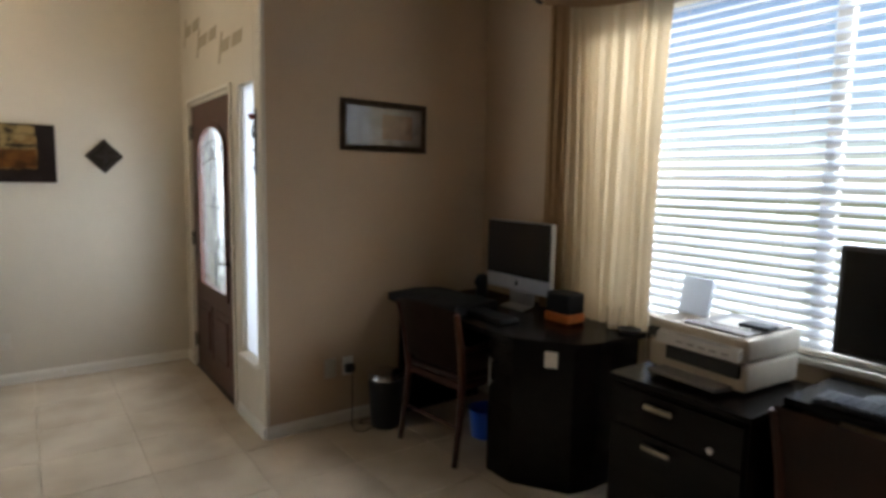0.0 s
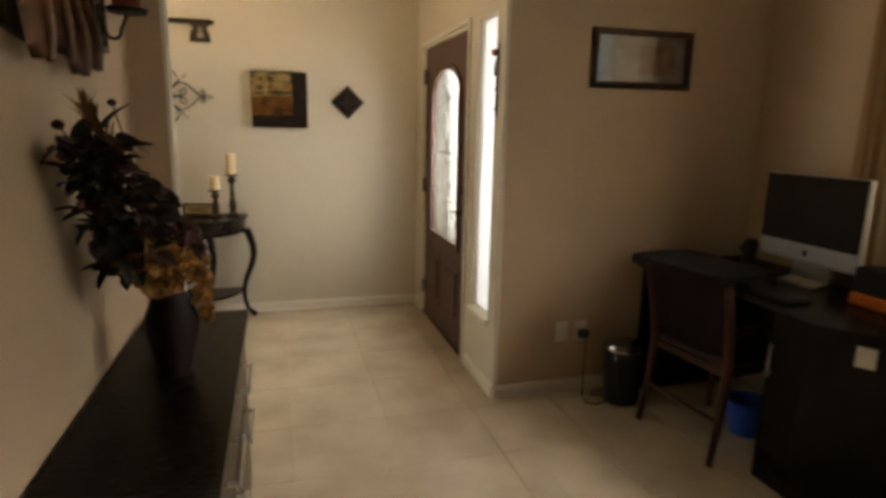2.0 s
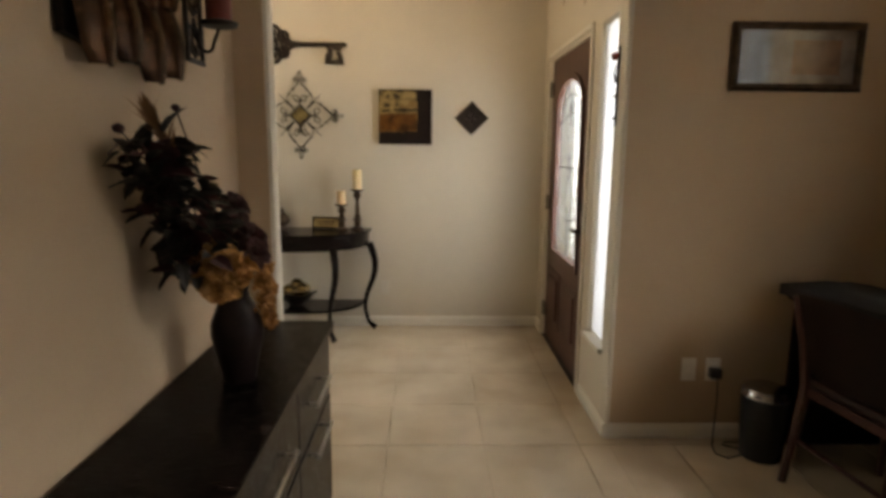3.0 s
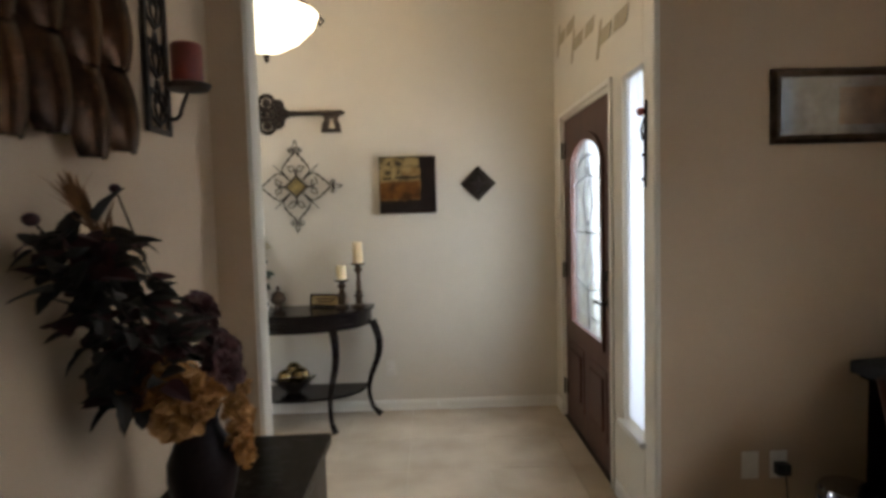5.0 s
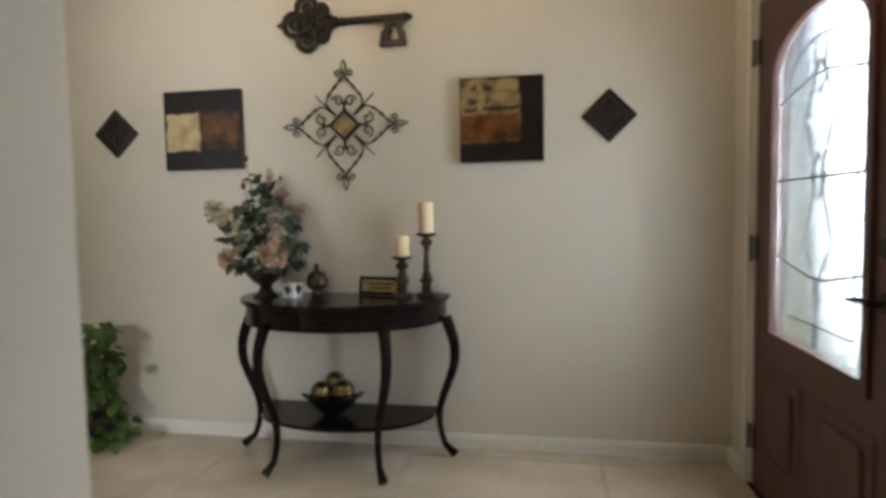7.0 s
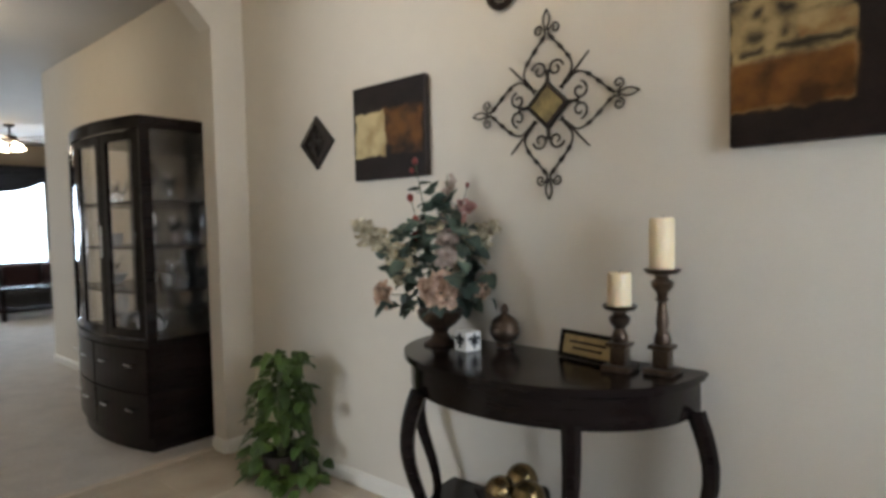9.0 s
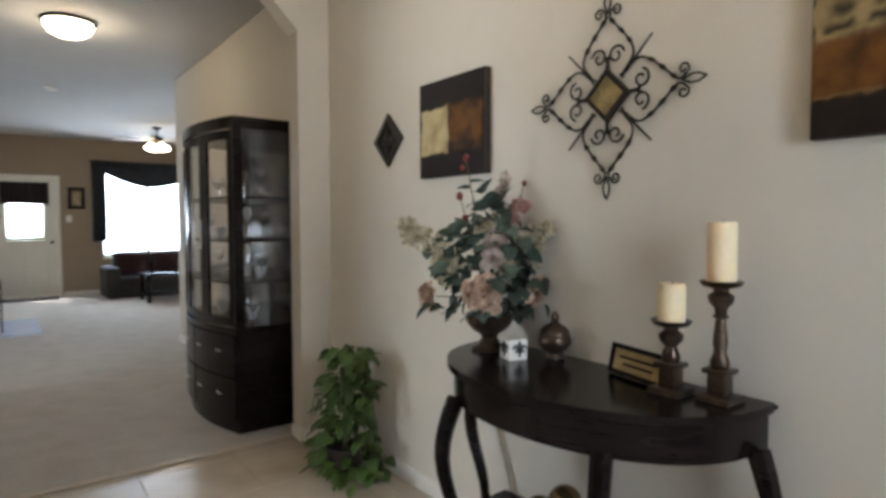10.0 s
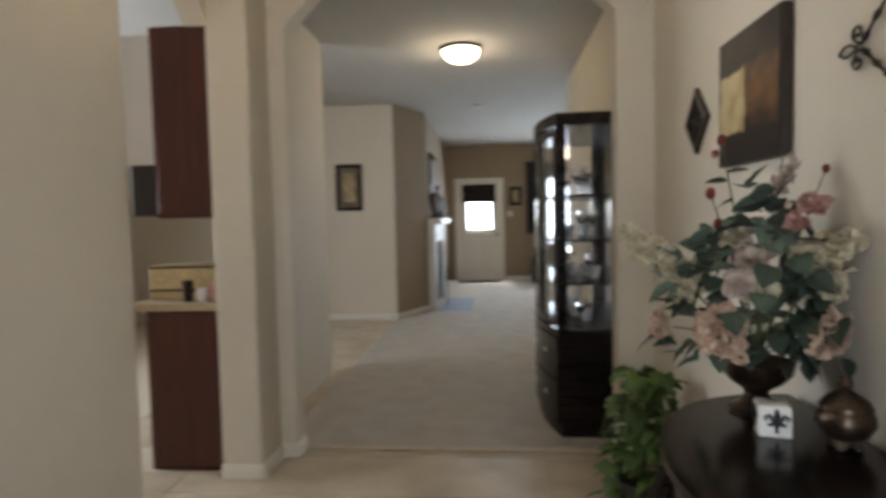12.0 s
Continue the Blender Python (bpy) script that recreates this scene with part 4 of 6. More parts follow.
def art_paint(name, w, h, blocks):
    """Brushed fields of colour with ragged, mottled edges."""
    m = mat(name, (0.011, 0.006, 0.005), 0.42, vary=0.5, scale=14, bump=0.15, bscale=160, spec=0.2)
    nt = m.node_tree
    n, l = nt.nodes, nt.links
    p = principled(m)
    colour = p.inputs["Base Color"].links[0].from_socket
    co = n.new("ShaderNodeTexCoord")
    wob, mot = n.new("ShaderNodeTexNoise"), n.new("ShaderNodeTexNoise")
    for node, sc, det in ((wob, 16.0, 5), (mot, 11.0, 7)):
        node.inputs["Scale"].default_value, node.inputs["Detail"].default_value = sc, det
        l.new(co.outputs["Object"], node.inputs["Vector"])
    add = n.new("ShaderNodeVectorMath")
    add.operation = "MULTIPLY_ADD"
    add.inputs[1].default_value = (0.045, 0.0, 0.045)
    l.new(wob.outputs["Color"], add.inputs[0])
    l.new(co.outputs["Object"], add.inputs[2])
    sep = n.new("ShaderNodeSeparateXYZ")
    l.new(add.outputs[0], sep.inputs[0])

    def edge(sock, lo, hi):
        r = n.new("ShaderNodeMapRange")
        r.interpolation_type = "SMOOTHSTEP"
        r.inputs["From Min"].default_value, r.inputs["From Max"].default_value = lo, hi
        l.new(sock, r.inputs["Value"])
        return r.outputs["Result"]

    def times(a, c):
        k = n.new("ShaderNodeMath")
        k.operation = "MULTIPLY"
        l.new(a, k.inputs[0])
        l.new(c, k.inputs[1])
        return k.outputs[0]

    for u0, v0, u1, v1, ca, cb, soft in blocks:
        x0, x1, z0, z1 = (u0 - 0.5) * w + 0.022, (u1 - 0.5) * w + 0.022, v0 * h + 0.022, v1 * h + 0.022
        mask = times(times(edge(sep.outputs["X"], x0 - soft, x0 + soft), edge(sep.outputs["X"], x1 + soft, x1 - soft)),
                     times(edge(sep.outputs["Z"], z0 - soft, z0 + soft), edge(sep.outputs["Z"], z1 + soft, z1 - soft)))
        ramp = n.new("ShaderNodeValToRGB")
        ramp.color_ramp.elements[0].position, ramp.color_ramp.elements[1].position = 0.36, 0.62
        ramp.color_ramp.elements[0].color, ramp.color_ramp.elements[1].color = (*ca, 1), (*cb, 1)
        l.new(mot.outputs["Fac"], ramp.inputs["Fac"])
        mx = n.new("ShaderNodeMix")
        mx.data_type = "RGBA"
        l.new(mask, mx.inputs["Factor"])
        l.new(colour, mx.inputs["A"])
        l.new(ramp.outputs["Color"], mx.inputs["B"])
        colour = mx.outputs["Result"]
    l.new(colour, p.inputs["Base Color"])
    return m


M_CANVAS = mat("dark_umber_paint", (0.022, 0.013, 0.009), 0.5, vary=0.4, scale=7, bump=0.1, bscale=250)
M_OCHRE = mat("ochre_cream_paint", (0.36, 0.26, 0.12), 0.5, vary=0.5, scale=10, bump=0.1, bscale=250, second=(0.46, 0.36, 0.19))
M_SMOKE = mat("smoke_umber_paint", (0.05, 0.033, 0.016), 0.5, vary=0.7, scale=16, bump=0.1, bscale=250, second=(0.20, 0.14, 0.06))
UMBER, RUST, HONEY, STRAW, SOOT = (0.014, 0.008, 0.005), (0.045, 0.015, 0.004), (0.145, 0.056, 0.010), (0.31, 0.22, 0.095), (0.035, 0.024, 0.010)
canvas(1.842, 2.249, 1.445, 1.853, "square abstract canvas in amber, ochre and umber",
       [(0.0, 0.24, 0.72, 0.98, SOOT, STRAW, 0.006), (0.0, 0.24, 0.72, 0.56, RUST, HONEY, 0.012), (0.42, 0.66, 0.72, 0.80, HONEY, STRAW, 0.006), (0.46, 0.84, 0.72, 0.97, STRAW, STRAW, 0.008),
        (0.05, 0.60, 0.70, 0.645, UMBER, SOOT, 0.010), (0.10, 0.68, 0.36, 0.76, UMBER, SOOT, 0.018), (0.15, 0.84, 0.42, 0.91, UMBER, SOOT, 0.014), (0.22, 0.60, 0.30, 0.92, UMBER, STRAW, 0.012)])
canvas(0.248, 0.686, 1.452, 1.868, "square abstract canvas with cream block on umber",
       [(0.45, 0.26, 0.97, 0.72, UMBER, HONEY, 0.014), (0.03, 0.25, 0.47, 0.71, STRAW, (0.50, 0.40, 0.21), 0.006), (0.55, 0.44, 0.88, 0.66, SOOT, HONEY, 0.02)])


def diamond_plaque(x, z, half, label):
    t = thing("diamond_wall_plaque", pose(x, YK, z), label, "wall plaque", "diamond plaques")
    b = B()
    o = [(-half, 0), (0, -half), (half, 0), (0, half)]
    i = [(q[0] * 0.72, q[1] * 0.72) for q in o]
    rings = [[b.verts.new((x2, y, z2)) for x2, z2 in s] for s, y in ((o, -0.002), (o, -0.016), (i, -0.020), (i, -0.010), (i, -0.002))]
    for a, c2 in zip(rings, rings[1:]):
        quads(b, a, c2)
    part("frame", b, M_IRON, t)
    b = B()
    prism(b, i, -0.010, -0.004, "y")
    f = part("field", b, mat("dark_glazed_tile", (0.03, 0.024, 0.02), 0.18, vary=0.5, scale=20, bump=0.2, bscale=50), t, "glossy dark relief tile")
    b = B()
    for k in range(4):
        a = k * math.pi / 2
        tube(b, [(0.012 * math.cos(a), -0.012, 0.012 * math.sin(a)), (0.04 * math.cos(a), -0.016, 0.04 * math.sin(a)), (0.062 * math.cos(a), -0.012, 0.062 * math.sin(a))], [0.006, 0.011, 0.003], 8)
        a += math.pi / 4
        tube(b, [(0.01 * math.cos(a), -0.012, 0.01 * math.sin(a)), (0.042 * math.cos(a), -0.013, 0.042 * math.sin(a))], [0.004, 0.003], 6)
    part("relief", b, M_IRON, f, smooth=True)


diamond_plaque(2.555, 1.647, 0.129, "dark diamond-shaped plaque with raised cross relief")
diamond_plaque(-0.063, 1.663, 0.131, "dark diamond-shaped plaque with raised cross relief")


def spiral(cx, cz, r0, turns, start, sense, n=26):
    out = []
    for i in range(n):
        u = i / (n - 1)
        a = start + sense * turns * 2 * math.pi * u
        r = r0 * (1 - 0.72 * u)
        out.append((cx + r * math.cos(a), -0.014, cz + r * math.sin(a)))
    return out


def medallion():
    t = thing("scroll_wall_medallion", pose(1.247, YK, 1.656) @ Matrix.Scale(0.955, 4), "wrought iron scroll wall medallion with gold diamond tile", "wall decoration")
    half = 0.088
    o = [(-half, 0), (0, -half), (half, 0), (0, half)]
    b = B()
    i = [(q[0] * 0.80, q[1] * 0.80) for q in o]
    rings = [[b.verts.new((x2, y, z2)) for x2, z2 in s] for s, y in ((o, -0.004), (o, -0.024), (i, -0.028), (i, -0.016), (i, -0.004))]
    for a, c2 in zip(rings, rings[1:]):
        quads(b, a, c2)
    part("tile_frame", b, M_IRON, t)
    b = B()
    prism(b, i, -0.020, -0.008, "y")
    part("tile", b, mat("gold_tile", (0.16, 0.105, 0.035), 0.4, metal=0.3, vary=0.6, scale=18, bump=0.2, bscale=40, second=(0.36, 0.26, 0.08)), t, "antique gold diamond tile")
    r = 0.0046
    for k in range(4):
        rot = pose(0, 0, 0, 0, 90 * k, 0)
        arm = B()
        for s in (-1, 1):
            # twisted outer bar from the side scroll to the tip
            pts = []
            ogee = [(0.060, 0.070), (0.075, 0.082), (0.094, 0.105), (0.100, 0.128), (0.090, 0.155), (0.072, 0.180), (0.048, 0.208), (0.024, 0.234), (0.004, 0.258), (-0.01, 0.27)]
            for j in range(25):
                f = 1 + 7 * j / 24
                i0 = min(7, int(f))
                f -= i0
                q = [Vector(ogee[i0 - 1 + n]) for n in range(4)]
                v = 0.5 * (2 * q[1] + (q[2] - q[0]) * f + (2 * q[0] - 5 * q[1] + 4 * q[2] - q[3]) * f * f + (3 * q[1] - q[0] - 3 * q[2] + q[3]) * f ** 3)
                pts.append((s * v.x, -0.014, v.y))
            rad = [r * (1.75 if j % 5 in (1, 2) and 9 < j < 23 else 0.85) for j in range(25)]
            tube(arm, pts, rad, 6)
            # scroll inside, next to the tile
            tube(arm, [(s * 0.078, -0.014, 0.085), (s * 0.066, -0.014, 0.070), (s * 0.058, -0.014, 0.048)], r, 6)
            tube(arm, spiral(s * 0.034, 0.128, 0.032, 1.15, math.pi / 2 - s * math.pi / 2 + s * 0.2, s), r * 0.9, 6)
            tube(arm, [(s * 0.004, -0.014, 0.080), (s * 0.002, -0.014, 0.105), (s * 0.006, -0.014, 0.128)], r, 6)
            # tip scrolls
            tube(arm, [(s * 0.006, -0.014, 0.255), (s * 0.010, -0.014, 0.272), (s * 0.022, -0.014, 0.285)], r * 0.8, 6)
            tube(arm, spiral(s * 0.034, 0.272, 0.019, 1.1, math.pi / 2 + s * 0.6, -s), r * 0.8, 6)
            tube(arm, [(0, -0.016, 0.268), (s * 0.013, -0.016, 0.300), (s * 0.012, -0.016, 0.320), (0, -0.014, 0.345)], r * 0.8, 6)
        bmesh.ops.transform(arm, matrix=rot, verts=arm.verts)
        part("scroll_arm", arm, M_IRON, t, smooth=True)
        sp = B()
        tube(sp, [(0.085, -0.012, 0.085), (0.165, -0.012, 0.165)], [r, r * 0.6], 6)
        bmesh.ops.transform(sp, matrix=rot, verts=sp.verts)
        part("spike", sp, M_IRON, t)


medallion()


def wall_key():
    t = thing("wall_key", pose(0.108, YK, 2.172) @ Matrix.Scale(0.95, 4), "oversized dark bronze ornamental skeleton key on the wall", "wall decoration")
    y = -0.022
    b = B()
    tube(b, [(1.13, y, 0), (1.20, y, 0), (1.56, y, 0), (1.585, y, 0)], [0.022, 0.019, 0.019, 0.008], 12)
    for x, r in ((1.17, 0.032), (1.205, 0.026), (1.545, 0.026)):
        tube(b, [(x - 0.009, y, 0), (x, y, 0), (x + 0.009, y, 0)], [r * 0.8, r, r * 0.8], 12)
    part("shaft", b, M_IRON, t, smooth=True)
    b = B()
    for x, z, r in ((0.935, 0.0, 0.060), (1.005, 0.085, 0.055), (1.005, -0.085, 0.055), (0.99, 0.0, 0.045), (1.085, 0.060, 0.036), (1.085, -0.060, 0.036), (1.11, 0.0, 0.040)):
        tube(b, [(x + r * math.cos(a), y, z + r * math.sin(a)) for a in [2 * math.pi * i / 24 for i in range(24)]], 0.015, 8, True)
        bmesh.ops.create_uvsphere(b, u_segments=12, v_segments=8, radius=r * 0.55, matrix=Matrix.Translation((x, y, z)) @ Matrix.Diagonal((1, 0.4, 1, 1)))
    tube(b, [(0.880, y, 0), (0.855, y, 0), (0.834, y, 0)], [0.022, 0.016, 0.003], 8)
    part("bow", b, M_IRON, t, smooth=True)
    b = B()
    ring_prism_y = [(1.415, -0.015), (1.435, -0.05), (1.415, -0.075), (1.405, -0.145), (1.555, -0.145), (1.545, -0.075), (1.528, -0.05), (1.548, -0.015)]
    hole = [(1.462, -0.04), (1.472, -0.06), (1.462, -0.085), (1.458, -0.115), (1.508, -0.115), (1.504, -0.085), (1.494, -0.06), (1.504, -0.04)]
    rings = [[b.verts.new((q[0], yy, q[1])) for q in s] for s, yy in ((ring_prism_y, y - 0.012), (hole, y - 0.012), (hole, y + 0.012), (ring_prism_y, y + 0.012))]
    for i in range(4):
        quads(b, rings[i], rings[(i + 1) % 4])
    part("bit", b, M_IRON, t)


wall_key()


M_COVER = mat("cream_cover_plate", (0.62, 0.57, 0.49), 0.4, vary=0.05, scale=30)


def outlet(m, label="cream wall outlet with cover plate", material=M_COVER):
    t = thing("wall_outlet", m, label, "outlet", "wall outlets")
    b = B()
    box(b, -0.036, -0.006, -0.058, 0.036, 0, 0.058, 0.003, 2)
    c2 = part("cover_plate", b, material, t)
    for z in (-0.021, 0.021):
        b = B()
        box(b, -0.017, -0.009, z - 0.014, 0.017, -0.005, z + 0.014, 0.003, 2)
        part("socket", b, material, c2)
    return t


outlet(pose(1.88, YK, 0.31))
ds = thing("door_stop", pose(2.226, YK - 0.014, 0.05), "small spring door stop on the baseboard", "door stop")
b = B()
tube(b, [(0, 0, 0), (0, -0.03, 0), (0, -0.06, 0)], [0.007, 0.005, 0.005], 8)
part("spring", b, M_STEEL, ds)
b = B()
tube(b, [(0, -0.06, 0), (0, -0.075, 0)], 0.008, 8)
part("rubber_tip", b, M_CERAM, ds)

# lettering over the door
M_INK = mat("brown_vinyl", (0.36, 0.29, 0.19), 0.6, vary=0.1, scale=20)
sign = thing("wall_lettering", pose(0, 0, 0), "faint brown slanted script lettering above the front door", "lettering")
for y0, z0, words in ((7.47, 2.55, (0.14, 0.20)), (7.08, 2.41, (0.20, 0.18)), (6.52, 2.29, (0.16, 0.20))):
    # one tall slanted initial and two low word strokes for each phrase
    pieces = [(0.0, 0.045, -0.055, 0.13)]
    at = 0.06
    for w in words:
        pieces.append((at, w, 0.0, 0.075))
        at += w + 0.05
    for a, w, lo, hi in pieces:
        b = B()
        lean = 0.4
        prism(b, [(y0 - a - lo * lean, z0 + lo), (y0 - a - w - lo * lean, z0 + lo), (y0 - a - w - hi * lean, z0 + hi), (y0 - a - hi * lean, z0 + hi)], XD - 0.004, XD - 0.002, "x")
        part("word_stroke", b, M_INK, sign)

# slim iron hanging by the sidelight
cr = thing("iron_wall_hanging", pose(XD, 5.805, 1.53), "slim dark iron wall hanging with a red ornament", "wall decoration")
b = B()
tube(b, [(-0.008, 0.008, 0), (-0.009, 0.004, 0.12), (-0.009, 0.0, 0.24), (-0.008, -0.004, 0.36)], [0.005, 0.006, 0.006, 0.005], 8)
part("stem", b, M_IRON, cr, smooth=True)
b = B()
tube(b, [(-0.009, 0.028, 0.20), (-0.02, 0.020, 0.24), (-0.012, 0.004, 0.29)], [0.008, 0.005, 0.004], 8)
part("twig", b, M_IRON, cr, smooth=True)
for z in (0.035, 0.135):
    b = B()
    bmesh.ops.create_uvsphere(b, u_segments=10, v_segments=6, radius=0.008, matrix=Matrix.Translation((-0.014, 0.012, z)))
    part("knot", b, M_IRON, cr, smooth=True)
b = B()
bmesh.ops.create_uvsphere(b, u_segments=14, v_segments=8, radius=0.022, matrix=Matrix.Translation((-0.022, 0.018, 0.315)) @ Matrix.Diagonal((0.7, 1.2, 0.8, 1)))
tube(b, [(-0.022, 0.03, 0.32), (-0.022, 0.06, 0.328)], [0.014, 0.006], 8)
part("red_ornament", b, M_RED, cr, "small red ornament", smooth=True)

# foyer bowl light
M_LITBOWL = glow("lit_alabaster", (1.0, 0.86, 0.63), 2.4)
FL = (1.45, 6.20)
fl = thing("foyer_ceiling_light", pose(FL[0], FL[1], HC) @ Matrix.Diagonal((1.06, 1.06, 1.05, 1)), "lit alabaster bowl ceiling light with bronze arms", "ceiling light")
b = B()
lathe(b, [(0.004, -0.80), (0.012, -0.795), (0.07, -0.78), (0.15, -0.735), (0.215, -0.67), (0.235, -0.62), (0.225, -0.62), (0.14, -0.72), (0.004, -0.77)], 36)
part("bowl", b, M_LITBOWL, fl, smooth=True)
b = B()
lathe(b, [(0.003, -0.835), (0.012, -0.825), (0.010, -0.81), (0.02, -0.80), (0.003, -0.795)], 14)
part("finial", b, M_IRON, fl, smooth=True)
b = B()
lathe(b, [(0.07, 0), (0.068, -0.015), (0.03, -0.03), (0.012, -0.035), (0.012, -0.55), (0.02, -0.57), (0.008, -0.60)], 18)
part("stem", b, M_IRON, fl, smooth=True)
for k in range(3):
    a = 0.2 + k * 2 * math.pi / 3
    b = B()
    tube(b, [(0.012 * math.cos(a), 0.012 * math.sin(a), -0.50), (0.12 * math.cos(a), 0.12 * math.sin(a), -0.52), (0.22 * math.cos(a), 0.22 * math.sin(a), -0.60), (0.255 * math.cos(a), 0.255 * math.sin(a), -0.64), (0.24 * math.cos(a), 0.24 * math.sin(a), -0.66), (0.228 * math.cos(a), 0.228 * math.sin(a), -0.635)], 0.007, 7)
    part("arm", b, M_IRON, fl, smooth=True)
bulb("foyer_bulb", (FL[0], FL[1], HC - 0.55), 28, 0.08)

# ---- sideboard and its wall ----
SBX0, SBX1, SBY0, SBY1, SBZ = XL + 0.01, 1.885, 3.52, 5.105, 0.79
sb = thing("sideboard", pose(0, 0, 0), "dark espresso sideboard with drawers and steel bar handles", "sideboard")
b = B()
box(b, SBX0, SBY0, SBZ - 0.03, SBX1, SBY1, SBZ, 0.004, 2)
part("top", b, M_SIDE, sb)
b = B()
box(b, SBX0, SBY0 + 0.02, 0.10, SBX1 - 0.035, SBY1 - 0.02, SBZ - 0.03)
part("body", b, M_SIDE, sb)
for y in (SBY0 + 0.05, SBY1 - 0.05):
    for x in (SBX0 + 0.04, SBX1 - 0.06):
        b = B()
        prism(b, [(x - 0.022, y - 0.022), (x + 0.022, y - 0.022), (x + 0.022, y + 0.022), (x - 0.022, y + 0.022)], 0, 0.10)
        part("leg", b, M_SIDE, sb)
n = 3
for i in range(n):
    y0 = SBY0 + 0.025 + i * (SBY1 - SBY0 - 0.05) / n
    y1 = y0 + (SBY1 - SBY0 - 0.05) / n - 0.006
    for z0, z1, kind in ((0.115, 0.52, "door"), (0.528, SBZ - 0.037, "drawer")):
        b = B()
        box(b, SBX1 - 0.034, y0, z0, SBX1 - 0.014, y1, z1, 0.003, 1)
        d = part(kind, b, M_SIDE, sb)
        zc = (z0 + z1) / 2 if kind == "drawer" else z1 - 0.05
        b = B()
        tube(b, [(SBX1 + 0.012, y0 + 0.13, zc), (SBX1 + 0.012, y1 - 0.13, zc)], 0.006, 8)
        for y in (y0 + 0.15, y1 - 0.15):
            tube(b, [(SBX1 - 0.014, y, zc), (SBX1 + 0.012, y, zc)], 0.005, 6)
        part("handle", b, M_STEEL, d, "brushed steel bar handle")


def vase_flowers():
    rng = random.Random(21)
    t = thing("vase_arrangement", pose(1.72, 4.548, SBZ), "dried dark flower arrangement in a brown ceramic vase", "flowers")
    b = B()
    lathe(b, [(0.040, 0), (0.044, 0.006), (0.046, 0.03), (0.058, 0.08), (0.069, 0.130), (0.068, 0.165), (0.050, 0.21), (0.036, 0.235), (0.034, 0.255), (0.044, 0.28), (0.039, 0.28), (0.030, 0.255)], 32)
    part("vase", b, mat("brown_ceramic", (0.014, 0.008, 0.008), 0.42, vary=0.4, scale=10, spec=0.08), t, "dark brown ceramic vase", smooth=True)
    M_DRY = mat("dark_dried_leaf", (0.022, 0.017, 0.011), 0.7, vary=0.5, scale=14)
    M_BURG = mat("burgundy_leaf", (0.050, 0.010, 0.009), 0.6, vary=0.5, scale=14)
    M_GOLD = mat("gold_hydrangea", (0.36, 0.14, 0.03), 0.7, vary=0.5, scale=25, second=(0.60, 0.31, 0.10))
    b1, b2 = B(), B()
    for i in range(300):
        h = rng.random()
        a = rng.uniform(0, 2 * math.pi)
        rad = (0.118 - 0.045 * h) * rng.uniform(0.25, 1.05)
        p = Vector((-0.045 - 0.055 * h, -0.02 - 0.20 * h, 0.31 + 0.33 * h)) + Vector((rad * math.cos(a) * 0.85, rad * math.sin(a) * 1.1, 0))
        p.x = max(-0.155, p.x)
        d = Vector((math.cos(a) * (0.4 if p.x < -0.1 else 1) + rng.uniform(-0.4, 0.9), math.sin(a) + rng.uniform(-0.9, 0.6), rng.uniform(-0.7, 0.9)))
        leaf_geo(b1 if i % 5 else b2, facing(p, d, rng.uniform(-0.8, 0.8)), rng.uniform(0.035, 0.066), rng.uniform(0.028, 0.05), 0.15, lobes=i % 2)
    for p, d in (((-0.11, -0.26, 0.55), (-0.25, -0.9, 0.15)), ((-0.12, -0.22, 0.57), (-0.15, -1, 0.3)), ((-0.10, -0.10, 0.33), (-0.3, -0.8, -0.2)), ((-0.07, -0.20, 0.66), (0.5, -0.3, 0.7)), ((-0.06, -0.19, 0.61), (0.9, 0.0, 0.35)), ((-0.06, -0.24, 0.60), (0.1, -0.8, -0.2))):
        leaf_geo(b1, facing(p, d, 0.4), 0.085, 0.042, 0.18)
    part("dried_leaves", b1, M_DRY, t, "dark dried leaves")
    part("burgundy_leaves", b2, M_BURG, t, "burgundy leaves")
    rose("hydrangea", (0.0, -0.10, 0.32), (0.3, -0.8, 0.1), 0.072, M_GOLD, t, rng, 50, "gold hydrangea bloom")
    sprig("hydrangea_bloom", (-0.04, -0.11, 0.335), (0.05, -0.10, 0.315), 0.032, 190, M_GOLD, t, rng, "gold hydrangea florets", 0.022)
    sprig("trailing_bloom", (0.075, -0.02, 0.33), (0.090, 0.0, 0.15), 0.014, 90, M_GOLD, t, rng, "trailing gold florets", 0.020)
    for p, r in (((0.045, 0.0, 0.39), 0.052), ((0.065, -0.04, 0.355), 0.045), ((-0.02, -0.09, 0.43), 0.045), ((-0.09, -0.10, 0.40), 0.055), ((0.0, 0.02, 0.47), 0.045), ((-0.07, -0.22, 0.60), 0.036)):
        rose("dark_rose", p, (p[0] + 0.06, p[1] - 0.05, 0.05), r, M_BURG, t, rng)
    tips = [(-0.14, -0.26, 0.665), (-0.145, -0.24, 0.60), (-0.10, -0.20, 0.625), (-0.06, -0.16, 0.715), (-0.12, -0.22, 0.63)]
    stems(t, (0, 0, 0.24), tips + [(0.0, -0.09, 0.33), (0.075, -0.01, 0.34)], material=M_DRY)
    for p, r in zip(tips[:4], (0.013, 0.012, 0.019, 0.010)):
        b = B()
        bmesh.ops.create_icosphere(b, subdivisions=2, radius=r, matrix=Matrix.Translation(p) @ Matrix.Diagonal((1, 1, 0.85, 1)))
        part("seed_head", b, M_BURG, t, "dark round seed head")
    b = B()
